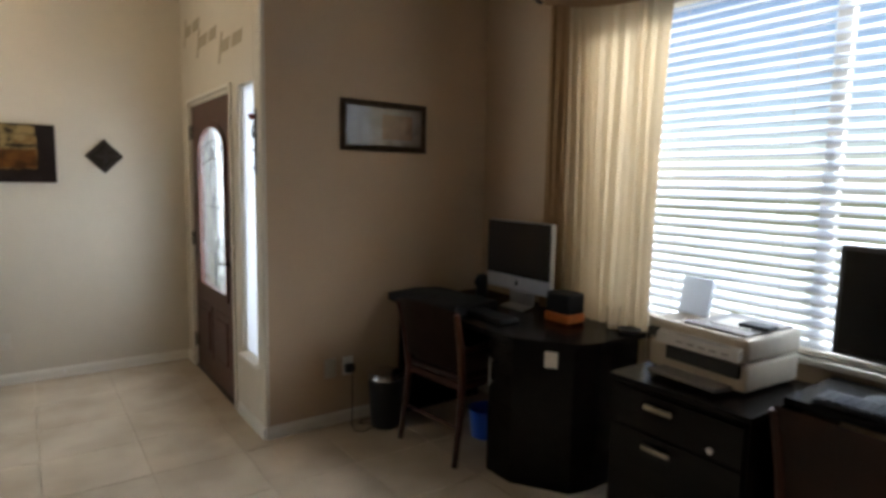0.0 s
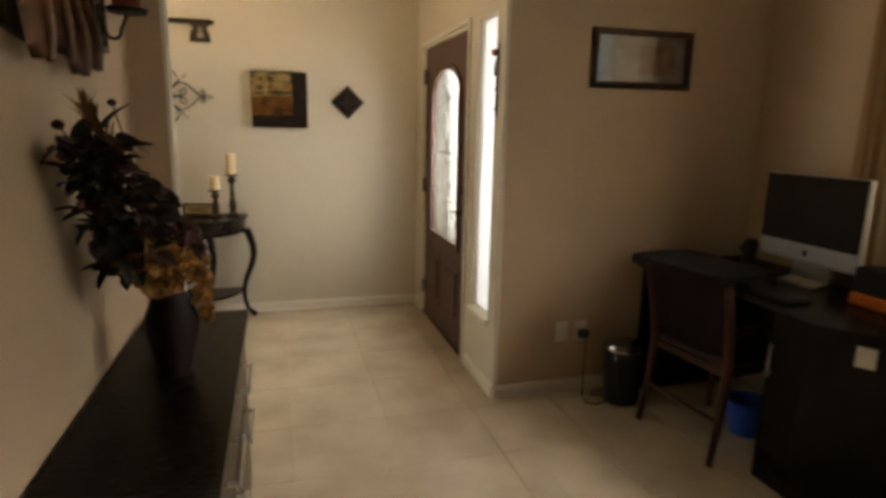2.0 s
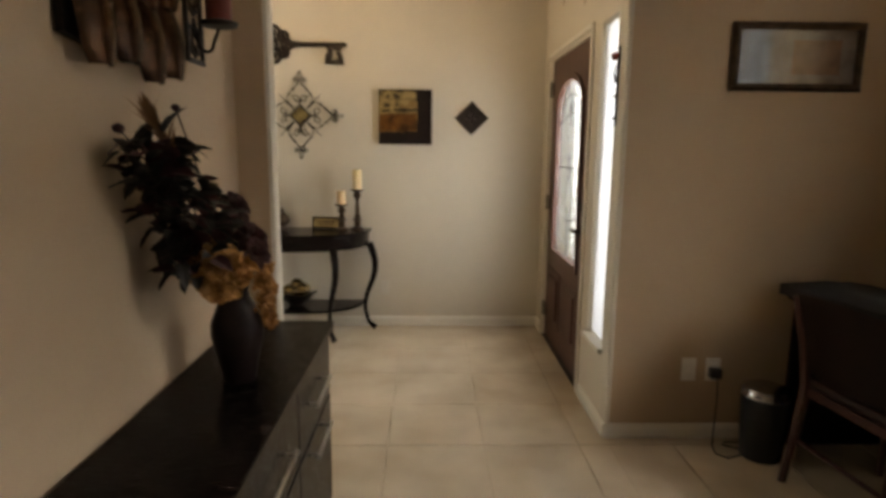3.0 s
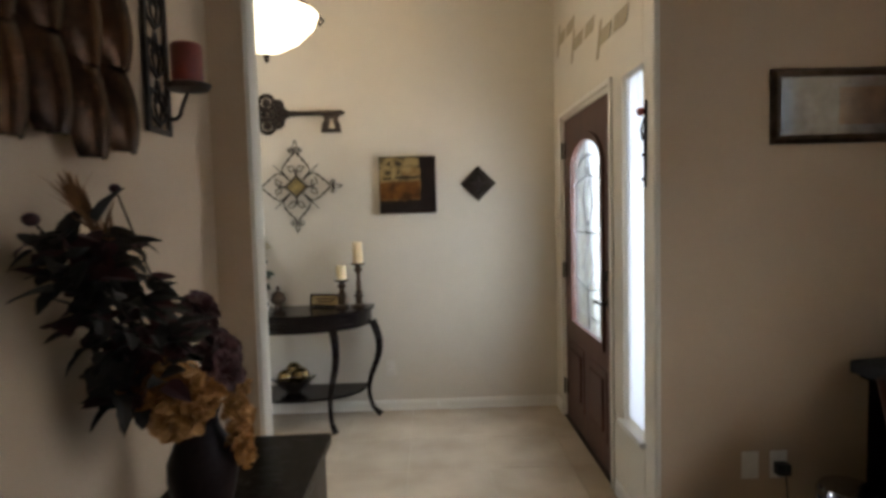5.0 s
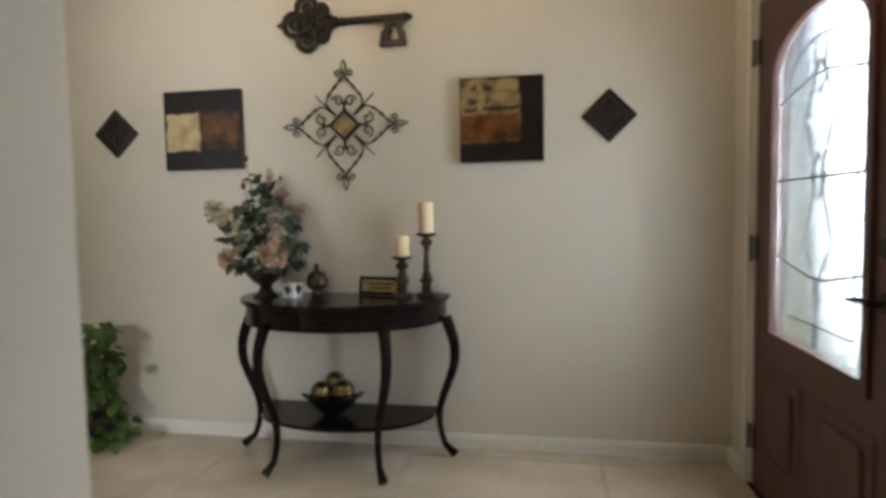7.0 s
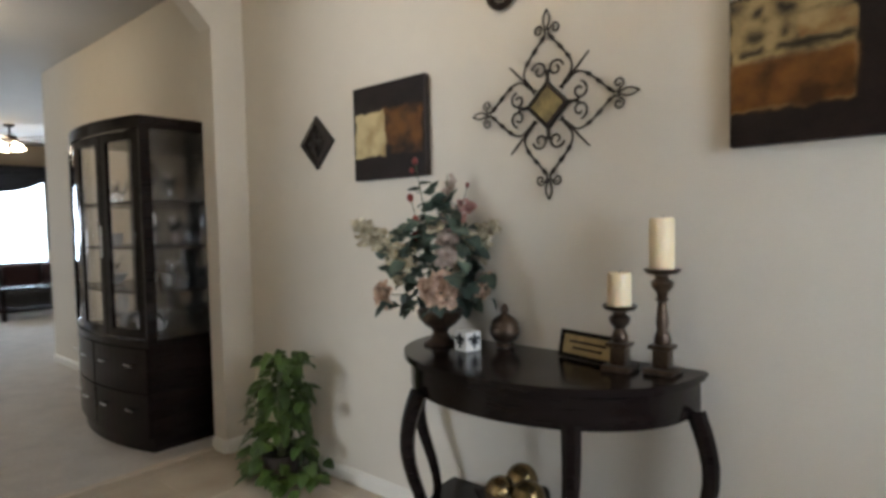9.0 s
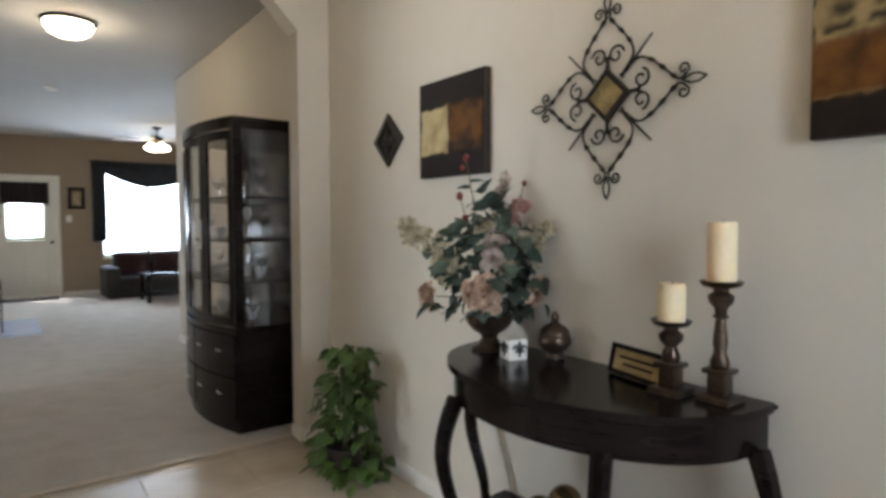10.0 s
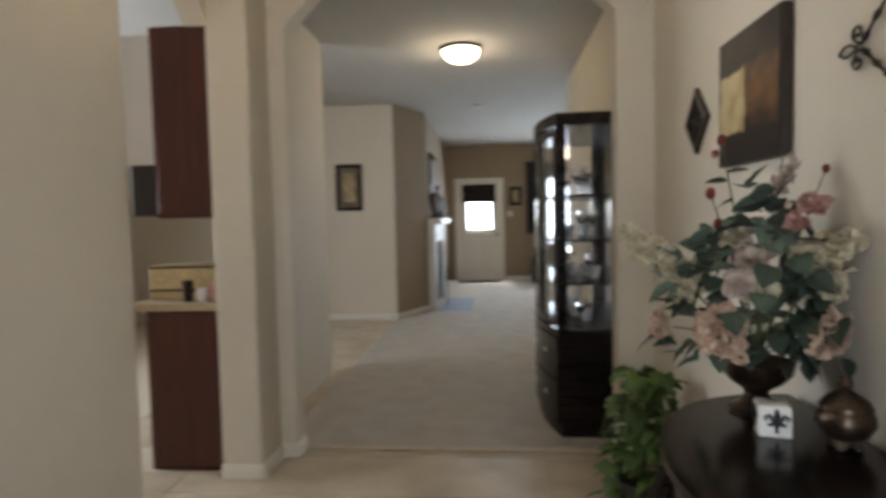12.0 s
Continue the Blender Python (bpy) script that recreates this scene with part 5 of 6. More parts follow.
    for k in range(46):
        p = Vector((-0.06, -0.15, 0.58)).lerp(Vector((-0.10, -0.21, 0.68)), rng.random())
        leaf_geo(b, facing(p, (rng.uniform(-0.5, 0.2), rng.uniform(-0.7, 0.2), 1)), 0.075, 0.009, 0.1)
    part("grass_plume", b, mat("dry_grass", (0.20, 0.10, 0.04), 0.8, vary=0.4, scale=30), t, "rust dry grass plume")


vase_flowers()


def sconce(y, label):
    t = thing("candle_sconce", pose(XL, y, 1.66), label, "sconce", "candle sconces")
    b = B()
    w, h = 0.062, 0.50
    for q in ((-w, 0, -w + 0.014, h), (w - 0.014, 0, w, h), (-w + 0.014, 0, w - 0.014, 0.014), (-w + 0.014, h - 0.014, w - 0.014, h)):
        box(b, 0.004, q[0], q[1], 0.016, q[2], q[3], 0.002, 1)
    part("frame", b, M_IRON, t)
    for k in range(4):
        b = B()
        z = 0.075 + k * 0.118
        for s in (-1, 1):
            tube(b, [(0.010, s * q[0] - s * 0.0, z + q[1] - 0) for q in ((0.0, -0.055), (0.035, -0.035), (0.046, 0.0), (0.030, 0.030), (0.010, 0.020), (0.012, 0.0), (0.022, 0.005))], 0.005, 6)
            tube(b, [(0.010, s * 0.002, z - 0.055), (0.010, s * 0.018, z - 0.01), (0.010, s * 0.004, z + 0.055)], 0.004, 6)
        part("scrollwork", b, M_IRON, t, smooth=True)
    b = B()
    pts = [(0.014, 0, 0.085)] + [(0.045 + 0.020 * math.cos(a), 0, 0.055 + 0.020 * math.sin(a)) for a in [math.pi * 0.9 + i * 0.45 for i in range(9)]] + [(0.085, 0, 0.105)]
    tube(b, pts, 0.005, 6)
    part("arm", b, M_IRON, t, smooth=True)
    b = B()
    lathe(b, [(0.01, 0.100), (0.050, 0.106), (0.056, 0.118), (0.052, 0.120), (0.01, 0.112)], 22, (0.085, 0, 0))
    part("candle_plate", b, M_IRON, t, smooth=True)
    c2 = thing("red_candle", pose(XL + 0.085, y, 1.66 + 0.113), "dark red pillar candle on the sconce", "candle", "sconce candles")
    b = B()
    lathe(b, [(0.034, 0), (0.037, 0.004), (0.037, 0.098), (0.033, 0.103), (0.02, 0.097), (0.003, 0.095)], 24)
    part("wax", b, mat("red_wax", (0.17, 0.022, 0.012), 0.5, vary=0.25, scale=12), c2, smooth=True)
    b = B()
    tube(b, [(0, 0, 0.094), (0.002, 0, 0.110)], 0.0012, 5)
    part("wick", b, M_BLACK, c2)


sconce(4.84, "black iron scrollwork candle sconce with red candle")
sconce(3.98, "black iron scrollwork candle sconce with red candle")

mw = thing("metal_wall_sculpture", pose(XL, 0, 0), "bronze metal wall sculpture of overlapping curved plates", "wall decoration")
M_PLATE = mat("burnished_plate", (0.045, 0.024, 0.018), 0.25, metal=0.8, vary=0.6, scale=6, bump=0.06, bscale=40, second=(0.21, 0.105, 0.055))
b = B()
prism(b, [(4.175, 1.63), (4.29, 1.615), (4.29, 1.64), (4.41, 1.62), (4.41, 1.605), (4.645, 1.625), (4.645, 2.36), (4.175, 2.36)], 0.004, 0.022, "x")
part("backing", b, M_IRON, mw, "dark iron backing")
for r in range(3):
    for k in range(4):
        y0 = 4.245 + k * 0.114
        z1 = (1.822, 1.812, 1.798, 1.782)[k] + r * 0.20
        ln = (0.245, 0.215, 0.232, 0.195)[k] + (0.03 if r else 0)
        b = B()
        last = None
        for i in range(13):
            v = i / 12
            w = 0.064 * (0.62 + 0.38 * math.sin(math.pi * (0.12 + 0.78 * v))) * (1 if v < 0.9 else 1 - (v - 0.9) * 2.4)
            row = []
            for j in range(11):
                u = j / 10 * 2 - 1
                swell = (1 - abs(u) ** 2.4) * (0.30 + 0.70 * math.sin(math.pi * (0.08 + 0.70 * v)))
                row.append(b.verts.new((0.024 + 0.036 * swell + 0.018 * v - 0.005 * r, y0 + u * w + 0.010 * math.sin(v * 3), z1 - ln * v)))
            if last:
                quads(b, last, row, close=False)
            last = row
        bmesh.ops.solidify(b, geom=b.faces[:], thickness=0.004)
        part("plate", b, M_PLATE, mw, smooth=True)

# ---- office ----
DZT = 0.76
desk = thing("desk", pose(0, 0.105, 0), "black-brown desk with clipped front corner and drawer pedestal", "desk")
b = B()
prism(b, [(4.66, 5.58), (3.94, 5.58), (3.94, 4.46), (4.12, 4.20), (4.25, 4.17), (4.66, 4.17)], DZT - 0.03, DZT)
part("desktop", b, M_DESK, desk)
b = B()
prism(b, [(4.62, 4.66), (3.965, 4.66), (3.965, 4.48), (4.13, 4.23), (4.26, 4.20), (4.62, 4.20)], 0.0, DZT - 0.03)
ped = part("pedestal", b, M_DESK, desk)
b = B()
tube(b, [(3.945, 4.63, 0.47), (3.945, 4.63, 0.62)], 0.006, 8)
for z in (0.49, 0.60):
    tube(b, [(3.966, 4.63, z), (3.945, 4.63, z)], 0.004, 6)
part("handle", b, M_STEEL, ped, "steel bar handle")
b = B()
box(b, -0.032, -0.006, -0.04, 0.032, 0.0, 0.04, 0.002, 1)
part("paper_tag", b, M_CERAM, ped, "white paper tag", at=pose(4.068, 4.322, 0.665, 0, 0, -56.5))
b = B()
box(b, 4.60, 4.66, 0.15, 4.63, 5.56, DZT - 0.03)
part("modesty_panel", b, M_DESK, desk)
b = B()
box(b, 3.97, 5.54, 0.0, 4.62, 5.57, DZT - 0.03)
part("side_panel", b, M_DESK, desk)


def imac():
    t = thing("desktop_computer", pose(4.44, 5.065, DZT), "all-in-one desktop computer, aluminium with dark screen", "computer")
    b = B()
    box(b, -0.022, -0.272, 0.105, 0.022, 0.272, 0.522, 0.012, 3)
    body = part("body", b, mat("satin_aluminium", (0.50, 0.50, 0.51), 0.35, metal=0.75, vary=0.05, scale=30), t, smooth=True)
    b = B()
    box(b, -0.026, -0.268, 0.195, -0.020, 0.268, 0.518, 0.006, 2)
    part("screen", b, mat("screen_glass", (0.006, 0.006, 0.008), 0.08, vary=0.1, scale=5), body, "switched-off black glass screen")
    b = B()
    bmesh.ops.create_uvsphere(b, u_segments=14, v_segments=8, radius=0.017, matrix=Matrix.Translation((-0.0225, 0, 0.152)) @ Matrix.Diagonal((0.1, 0.85, 1, 1)))
    part("badge", b, M_BLACK, body, "dark round badge")
    b = B()
    prism(b, [(0.02, 0.16), (0.035, 0.20), (0.035, 0.02), (-0.06, 0.0), (-0.06, 0.006), (0.02, 0.02)], -0.10, 0.10, "y")
    part("stand", b, M_STEEL, t)


imac()
M_CLOTH = mat("black_nylon", (0.014, 0.014, 0.016), 0.85, vary=0.3, scale=20, bump=0.3, bscale=200)


def soft_pad(name, m, sx, sy, sz, material, label, category):
    """A slack cloth shape with uneven top."""
    t = thing(name, m, label, category)
    b = B()
    r = bmesh.ops.create_cube(b, size=1)
    bmesh.ops.subdivide_edges(b, edges=b.edges[:], cuts=6, use_grid_fill=True)
    for v in b.verts:
        x, y, z = v.co
        e = max(abs(x), abs(y)) * 2
        v.co = Vector((x * sx, y * sy, (z + 0.5) * sz * (1 - 0.35 * e ** 6) * (1 + 0.25 * noise.noise(Vector((x * 3, y * 3, sz * 30))))))
    part("cover", b, material, t, smooth=True)
    return t


soft_pad("laptop_bag", pose(4.10, 5.385, DZT, 0, 0, 8), 0.36, 0.60, 0.075, M_CLOTH, "flat black laptop bag on the desk", "bag")
kb = thing("keyboard", pose(4.13, 5.005, DZT), "slim dark keyboard on the desk", "keyboard")
b = B()
box(b, -0.07, -0.21, 0, 0.07, 0.21, 0.018, 0.004, 1)
part("base", b, M_BLACK, kb)
b = B()
for i in range(5):
    for j in range(14):
        box(b, -0.062 + i * 0.025, -0.20 + j * 0.0288, 0.018, -0.042 + i * 0.025, -0.20 + j * 0.0288 + 0.024, 0.024)
part("keys", b, M_BLACK, kb)
sp = thing("small_speaker", pose(4.50, 5.485, DZT), "small black desktop speaker", "speaker")
b = B()
lathe(b, [(0.035, 0), (0.04, 0.006), (0.036, 0.06), (0.042, 0.11), (0.030, 0.14), (0.01, 0.146)], 18)
part("body", b, M_BLACK, sp, smooth=True)
b = B()
lathe(b, [(0.002, 0), (0.026, 0.003), (0.022, 0.008), (0.002, 0.005)], 16)
bmesh.ops.transform(b, matrix=pose(-0.040, 0, 0.09, 0, -90, 0), verts=b.verts)
part("cone", b, M_CLOTH, sp)
bp = thing("equipment_pouch", pose(4.42, 4.675, DZT), "black pouch with bright orange trim", "pouch")
b = B()
box(b, -0.065, -0.085, 0.05, 0.065, 0.085, 0.165, 0.02, 3)
part("body", b, M_CLOTH, bp, smooth=True)
b = B()
box(b, -0.070, -0.090, 0.0, 0.070, 0.090, 0.055, 0.018, 3)
part("base", b, mat("orange_fabric", (0.55, 0.13, 0.015), 0.7, vary=0.2, scale=20), bp, "orange base", smooth=True)
gl = thing("drinking_glass", pose(4.53, 4.435, DZT), "clear tumbler on the desk", "glass")
b = B()
lathe(b, [(0.028, 0), (0.030, 0.004), (0.036, 0.115), (0.034, 0.115), (0.028, 0.012), (0.004, 0.010)], 22)
part("body", b, M_GLASS, gl, smooth=True)
ds = thing("dish", pose(4.52, 4.325, DZT), "shallow dark dish on the desk", "dish")
b = B()
lathe(b, [(0.035, 0), (0.045, 0.004), (0.060, 0.022), (0.056, 0.022), (0.04, 0.010), (0.004, 0.008)], 22)
part("body", b, M_BLACK, ds, smooth=True)

# wooden desk chairs
M_CHAIR = mat("walnut_chair_wood", (0.045, 0.014, 0.008), 0.4, vary=0.4, scale=4, stretch=(6, 6, 1), spec=0.25)
M_SEAT = mat("brown_leatherette", (0.026, 0.011, 0.007), 0.5, vary=0.25, scale=12, bump=0.1, bscale=150, spec=0.2)


def desk_chair(m, label):
    t = thing("desk_chair", m, label, "chair", "desk chairs")
    for s in (-1, 1):
        b = B()
        tube(b, [(-0.27, s * 0.235, 0), (-0.235, s * 0.23, 0.22), (-0.215, s * 0.225, 0.44), (-0.235, s * 0.235, 0.62), (-0.285, s * 0.245, 0.83)], [0.016, 0.020, 0.023, 0.021, 0.017], 8)
        part("leg", b, M_CHAIR, t, smooth=True)
        b = B()
        tube(b, [(0.20, s * 0.225, 0), (0.20, s * 0.225, 0.22), (0.195, s * 0.225, 0.42)], [0.014, 0.018, 0.022], 8)
        part("leg", b, M_CHAIR, t, smooth=True)
        b = B()
        tube(b, [(-0.225, s * 0.245, 0.62), (-0.08, s * 0.265, 0.645), (0.08, s * 0.265, 0.64), (0.15, s * 0.25, 0.60), (0.17, s * 0.235, 0.43)], [0.016, 0.019, 0.019, 0.018, 0.015], 8)
        part("armrest", b, M_CHAIR, t, smooth=True)
    b = B()
    box(b, -0.22, -0.225, 0.40, 0.215, 0.225, 0.44, 0.008, 2)
    part("seat_frame", b, M_CHAIR, t)
    b = B()
    box(b, -0.215, -0.22, 0.44, 0.21, 0.22, 0.485, 0.02, 3)
    part("seat", b, M_SEAT, t, smooth=True)
    b = B()
    last = None
    for k, (z0, dx) in enumerate(((0.52, 0.0), (0.62, -0.012), (0.74, -0.038), (0.845, -0.066))):
        for side in (0,):
            row = [b.verts.new((-0.225 + dx - 0.045 * math.cos(math.pi * 0.5 * (j / 8 * 2 - 1)), (j / 8 * 2 - 1) * 0.245, z0 + (0.02 * math.cos(math.pi * 0.5 * (j / 8 * 2 - 1)) if k == 3 else 0))) for j in range(9)]
        if last:
            quads(b, last, row, close=False)
        last = row
    bmesh.ops.solidify(b, geom=b.faces[:], thickness=0.028)
    part("backrest", b, M_SEAT, t, smooth=True)
    b = B()
    tube(b, [(-0.235, -0.225, 0.20), (-0.235, 0.225, 0.20)], 0.010, 8)
    part("stretcher", b, M_CHAIR, t)
    return t


ch = desk_chair(pose(4.07, 5.125, 0, 0, 0, 6), "dark walnut chair with leatherette seat tucked at the desk")
ch2 = copy_thing(ch, pose(4.16, 3.055, 0, 0, 0, -4))
ch2["label"] = "dark walnut chair with rounded back at the second desk"

tc = thing("trash_can", pose(3.80, 5.545, 0), "black waste bin with steel rim", "trash can")
b = B()
lathe(b, [(0.085, 0), (0.09, 0.006), (0.105, 0.30), (0.107, 0.31)], 26)
part("body", b, M_BLACK, tc, smooth=True)
b = B()
lathe(b, [(0.108, 0.305), (0.110, 0.318), (0.098, 0.342), (0.05, 0.356), (0.002, 0.358)], 26)
part("lid", b, mat("polished_steel", (0.35, 0.35, 0.36), 0.2, metal=1, vary=0.1, scale=10), tc, "shiny steel lid", smooth=True)
outlet(pose(3.515, YO, 0.356), "white wall outlet above the office baseboard", M_CERAM)
o2 = outlet(pose(3.635, YO, 0.356), "white wall outlet with a black plug and cord", M_CERAM)
b = B()
box(b, -0.025, -0.05, -0.035, 0.03, -0.008, 0.015, 0.006, 2)
pg = part("plug_adapter", b, M_BLACK, o2, "black plug adapter")
cd = thing("power_cord", pose(3.645, YO - 0.05, 0), "thin dark power cord looped on the floor", "cord")
b = B()
tube(b, [(0, 0.012, 0.34), (-0.01, -0.02, 0.25), (-0.012, -0.02, 0.12), (-0.03, -0.05, 0.01), (-0.05, -0.13, 0.005), (-0.01, -0.17, 0.005), (0.07, -0.14, 0.005), (0.08, -0.08, 0.005), (0.02, -0.05, 0.008), (0.05, -0.02, 0.006), (0.16, -0.02, 0.005)], 0.0035, 6)
part("cable", b, M_BLACK, cd, smooth=True)
bb = thing("blue_bin", pose(4.22, 5.085, 0), "small translucent blue bin under the desk", "bin")
b = B()
lathe(b, [(0.075, 0.0), (0.08, 0.005), (0.10, 0.17), (0.104, 0.175), (0.096, 0.17), (0.07, 0.01)], 22)
part("body", b, mat("blue_plastic", (0.01, 0.06, 0.35), 0.35, vary=0.1, scale=10), bb, smooth=True)

fr = thing("framed_print", pose(3.888, YO, 1.836), "long framed print in dark bronze frame under glass", "picture")
W2, H2 = 0.302, 0.150
b = B()
o = [(-W2, -H2), (W2, -H2), (W2, H2), (-W2, H2)]
i4 = [(-W2 + 0.034, -H2 + 0.034), (W2 - 0.034, -H2 + 0.034), (W2 - 0.034, H2 - 0.034), (-W2 + 0.034, H2 - 0.034)]
i5 = [(q[0] * 0.955, q[1] * 0.91) for q in o]
rings = [[b.verts.new((q[0], y, q[1])) for q in s] for s, y in ((o, -0.002), (o, -0.018), (i5, -0.030), (i4, -0.020), (i4, -0.004))]
for a, c2 in zip(rings, rings[1:]):
    quads(b, a, c2)
part("frame", b, M_BRONZE, fr)
b = B()
prism(b, i4, -0.006, -0.004, "y")
M_PRINT = mat("faded_print", (0.22, 0.165, 0.13), 0.6, vary=0.35, scale=9, second=(0.34, 0.29, 0.25))
pr = part("print", b, M_PRINT, fr, "faded print with cream mat")
b = B()
box(b, -0.02, -0.0085, -0.075, 0.20, -0.0062, 0.075)
part("inner_print", b, mat("sepia_print", (0.24, 0.13, 0.075), 0.6, vary=0.5, scale=12), pr)
b = B()
prism(b, i4, -0.0145, -0.0125, "y")
part("glazing", b, glass("picture_glass"), fr, "clear picture glass").visible_shadow = False

# printer cabinet, printer
fc = thing("file_cabinet", pose(0, 0.105, 0), "black-brown two-drawer file cabinet with steel handles", "cabinet")
b = B()
box(b, 4.06, 3.36, 0, 4.62, 3.95, 0.69)
part("body", b, M_DESK, fc)
b = B()
box(b, 4.04, 3.35, 0.69, 4.63, 3.96, 0.715, 0.003, 1)
part("top", b, M_DESK, fc)
for z0, z1 in ((0.03, 0.505), (0.513, 0.675)):
    b = B()
    box(b, 4.042, 3.37, z0, 4.062, 3.94, z1, 0.003, 1)
    d = part("drawer", b, M_DESK, fc)
    b = B()
    zc = z1 - 0.045
    box(b, 4.014, 3.64, zc - 0.010, 4.024, 3.765, zc + 0.010, 0.003, 2)
    for y in (3.66, 3.745):
        tube(b, [(4.043, y, zc), (4.020, y, zc)], 0.005, 6)
    part("handle", b, M_NICKEL, d, "dull brass bar handle")
b = B()
lathe(b, [(0.002, 0), (0.013, 0.001), (0.013, 0.006), (0.002, 0.008)], 14)
bmesh.ops.transform(b, matrix=pose(4.042, 3.49, 0.545, 0, -90, 0), verts=b.verts)
part("lock", b, M_STEEL, fc, "steel lock barrel")

M_PRN = mat("off_white_plastic", (0.56, 0.49, 0.39), 0.45, vary=0.06, scale=20)
M_PRG = mat("grey_plastic", (0.30, 0.28, 0.26), 0.4, vary=0.1, scale=20)
pn = thing("inkjet_printer", pose(4.43, 3.785, 0.715, 0, 0, -4), "off-white inkjet printer with paper tray and open lid area", "printer")
b = B()
box(b, -0.19, -0.225, 0.012, 0.18, 0.225, 0.125, 0.018, 3)
part("lower_body", b, M_PRN, pn, smooth=True)
b = B()
box(b, -0.20, -0.228, 0.13, 0.18, 0.228, 0.225, 0.022, 3)
up = part("upper_body", b, M_PRN, pn, smooth=True)
b = B()
box(b, -0.205, -0.20, 0.065, -0.185, 0.13, 0.12, 0.004, 1)
part("output_slot", b, M_BLACK, pn, "dark paper output slot")
b = B()
prism(b, [(-0.30, 0.02), (-0.19, 0.012), (-0.19, 0.030), (-0.30, 0.034)], -0.17, 0.14, "y")
part("output_tray", b, M_PRG, pn, "grey paper output tray")
b = B()
prism(b, [(-0.235, 0.137), (-0.198, 0.150), (-0.198, 0.190), (-0.225, 0.178)], -0.21, 0.16, "y")
pnl = part("control_panel", b, mat("pale_grey_panel", (0.62, 0.60, 0.57), 0.35, vary=0.05, scale=20), pn, "pale sloping control panel")
b = B()
box(b, -0.222, 0.165, 0.150, -0.199, 0.21, 0.190, 0.003, 1)
part("display", b, M_BLACK, pn, "small dark display")
b = B()
for k in range(5):
    box(b, -0.232, -0.17 + k * 0.05, 0.153, -0.214, -0.14 + k * 0.05, 0.161)
part("buttons", b, M_PRG, pnl)
b = B()
box(b, -0.17, -0.20, 0.223, 0.16, 0.07, 0.236, 0.005, 2)
part("scanner_lid", b, M_PRG, pn, "grey scanner lid")
b = B()
prism(b, [(0.00, 0.215), (0.015, 0.215), (0.045, 0.385), (0.032, 0.389)], 0.085, 0.228, "y")
part("paper_support", b, sheer("translucent_white_plastic", (0.80, 0.82, 0.85), 0.45), pn, "upright white paper support")
pp = thing("paper_sheets", pose(4.40, 3.685, 0.951), "few loose papers and pens on the printer", "paper")
b = B()
box(b, -0.08, -0.06, 0, 0.09, 0.10, 0.004)
part("sheet", b, M_CERAM, pp)
b = B()
box(b, -0.05, -0.12, 0.004, 0.03, 0.0, 0.018, 0.004, 1)
part("dark_case", b, M_BLACK, pp, "dark slim case")

desk2 = thing("second_desk", pose(0, 0.105, 0), "black-brown straight desk under the window", "desk")
b = B()
box(b, 4.24, 1.9, DZT - 0.03, 4.66, 3.34, DZT, 0.003, 1)
part("desktop", b, M_DESK, desk2)
for y in (1.93, 3.30):
    b = B()
    box(b, 4.27, y - 0.015, 0, 4.62, y + 0.015, DZT - 0.03)
    part("side_panel", b, M_DESK, desk2)
mo = thing("monitor", pose(4.45, 3.155, DZT, 0, 0, -8), "black flat monitor on a round stand", "monitor")
b = B()
box(b, -0.02, -0.235, 0.14, 0.025, 0.235, 0.55, 0.010, 2)
sc = part("housing", b, M_BLACK, mo, smooth=True)
b = B()
box(b, -0.024, -0.215, 0.16, -0.018, 0.215, 0.53)
part("screen", b, mat("matte_screen", (0.008, 0.008, 0.010), 0.2, vary=0.1, scale=5), sc, "dark screen")
b = B()
lathe(b, [(0.11, 0), (0.11, 0.012), (0.04, 0.02), (0.025, 0.03), (0.022, 0.18), (0.01, 0.19)], 24)
part("stand", b, M_BLACK, mo, smooth=True)
kb2 = copy_thing(kb, pose(4.33, 3.155, DZT, 0, 0, 0))

# ---- dining room ----
cab = thing("china_cabinet", pose(-1.565, 7.605, 0), "tall dark bow-front china cabinet with glass doors", "china cabinet")
CW, CD, CH, BOW = 0.55, 0.445, 1.88, 0.09


def bow(k, n=16, inset=0.0, back=-0.01):
    """Outline of the bow front."""
    pts = [(CW - inset, back), (CW - inset, -CD + inset)]
    for i in range(n + 1):
        u = 1 - 2 * i / n
        pts.append((u * (CW - inset), -CD - BOW * (1 - u * u) + inset))
    pts.append((-CW + inset, back))
    return pts[:1] + pts[2:]


for name, z0, z1, ins in (("plinth", 0.0, 0.07, 0.02), ("base_body", 0.07, 0.60, 0.01), ("waist", 0.60, 0.64, 0.0), ("cornice", CH - 0.07, CH, 0.0)):
    b = B()
    prism(b, bow(0, inset=ins), z0, z1)
    part(name, b, M_DARK, cab)
b = B()
box(b, -CW + 0.01, -0.025, 0.64, CW - 0.01, -0.01, CH - 0.07)
part("back_panel", b, M_MIRROR, cab, "mirrored back panel")
for s in (-1, 1):
    for y in (-CD + 0.01, -0.06):
        b = B()
        box(b, s * (CW - 0.012) - 0.028, y - 0.012, 0.64, s * (CW - 0.012) + 0.012, y + 0.045, CH - 0.07)
        part("post", b, M_DARK, cab)
    b = B()
    box(b, s * (CW - 0.008) - 0.003, -CD + 0.05, 0.64, s * (CW - 0.008) + 0.003, -0.05, CH - 0.07)
    p = part("side_pane", b, M_GLASS, cab)
    p.visible_shadow = False
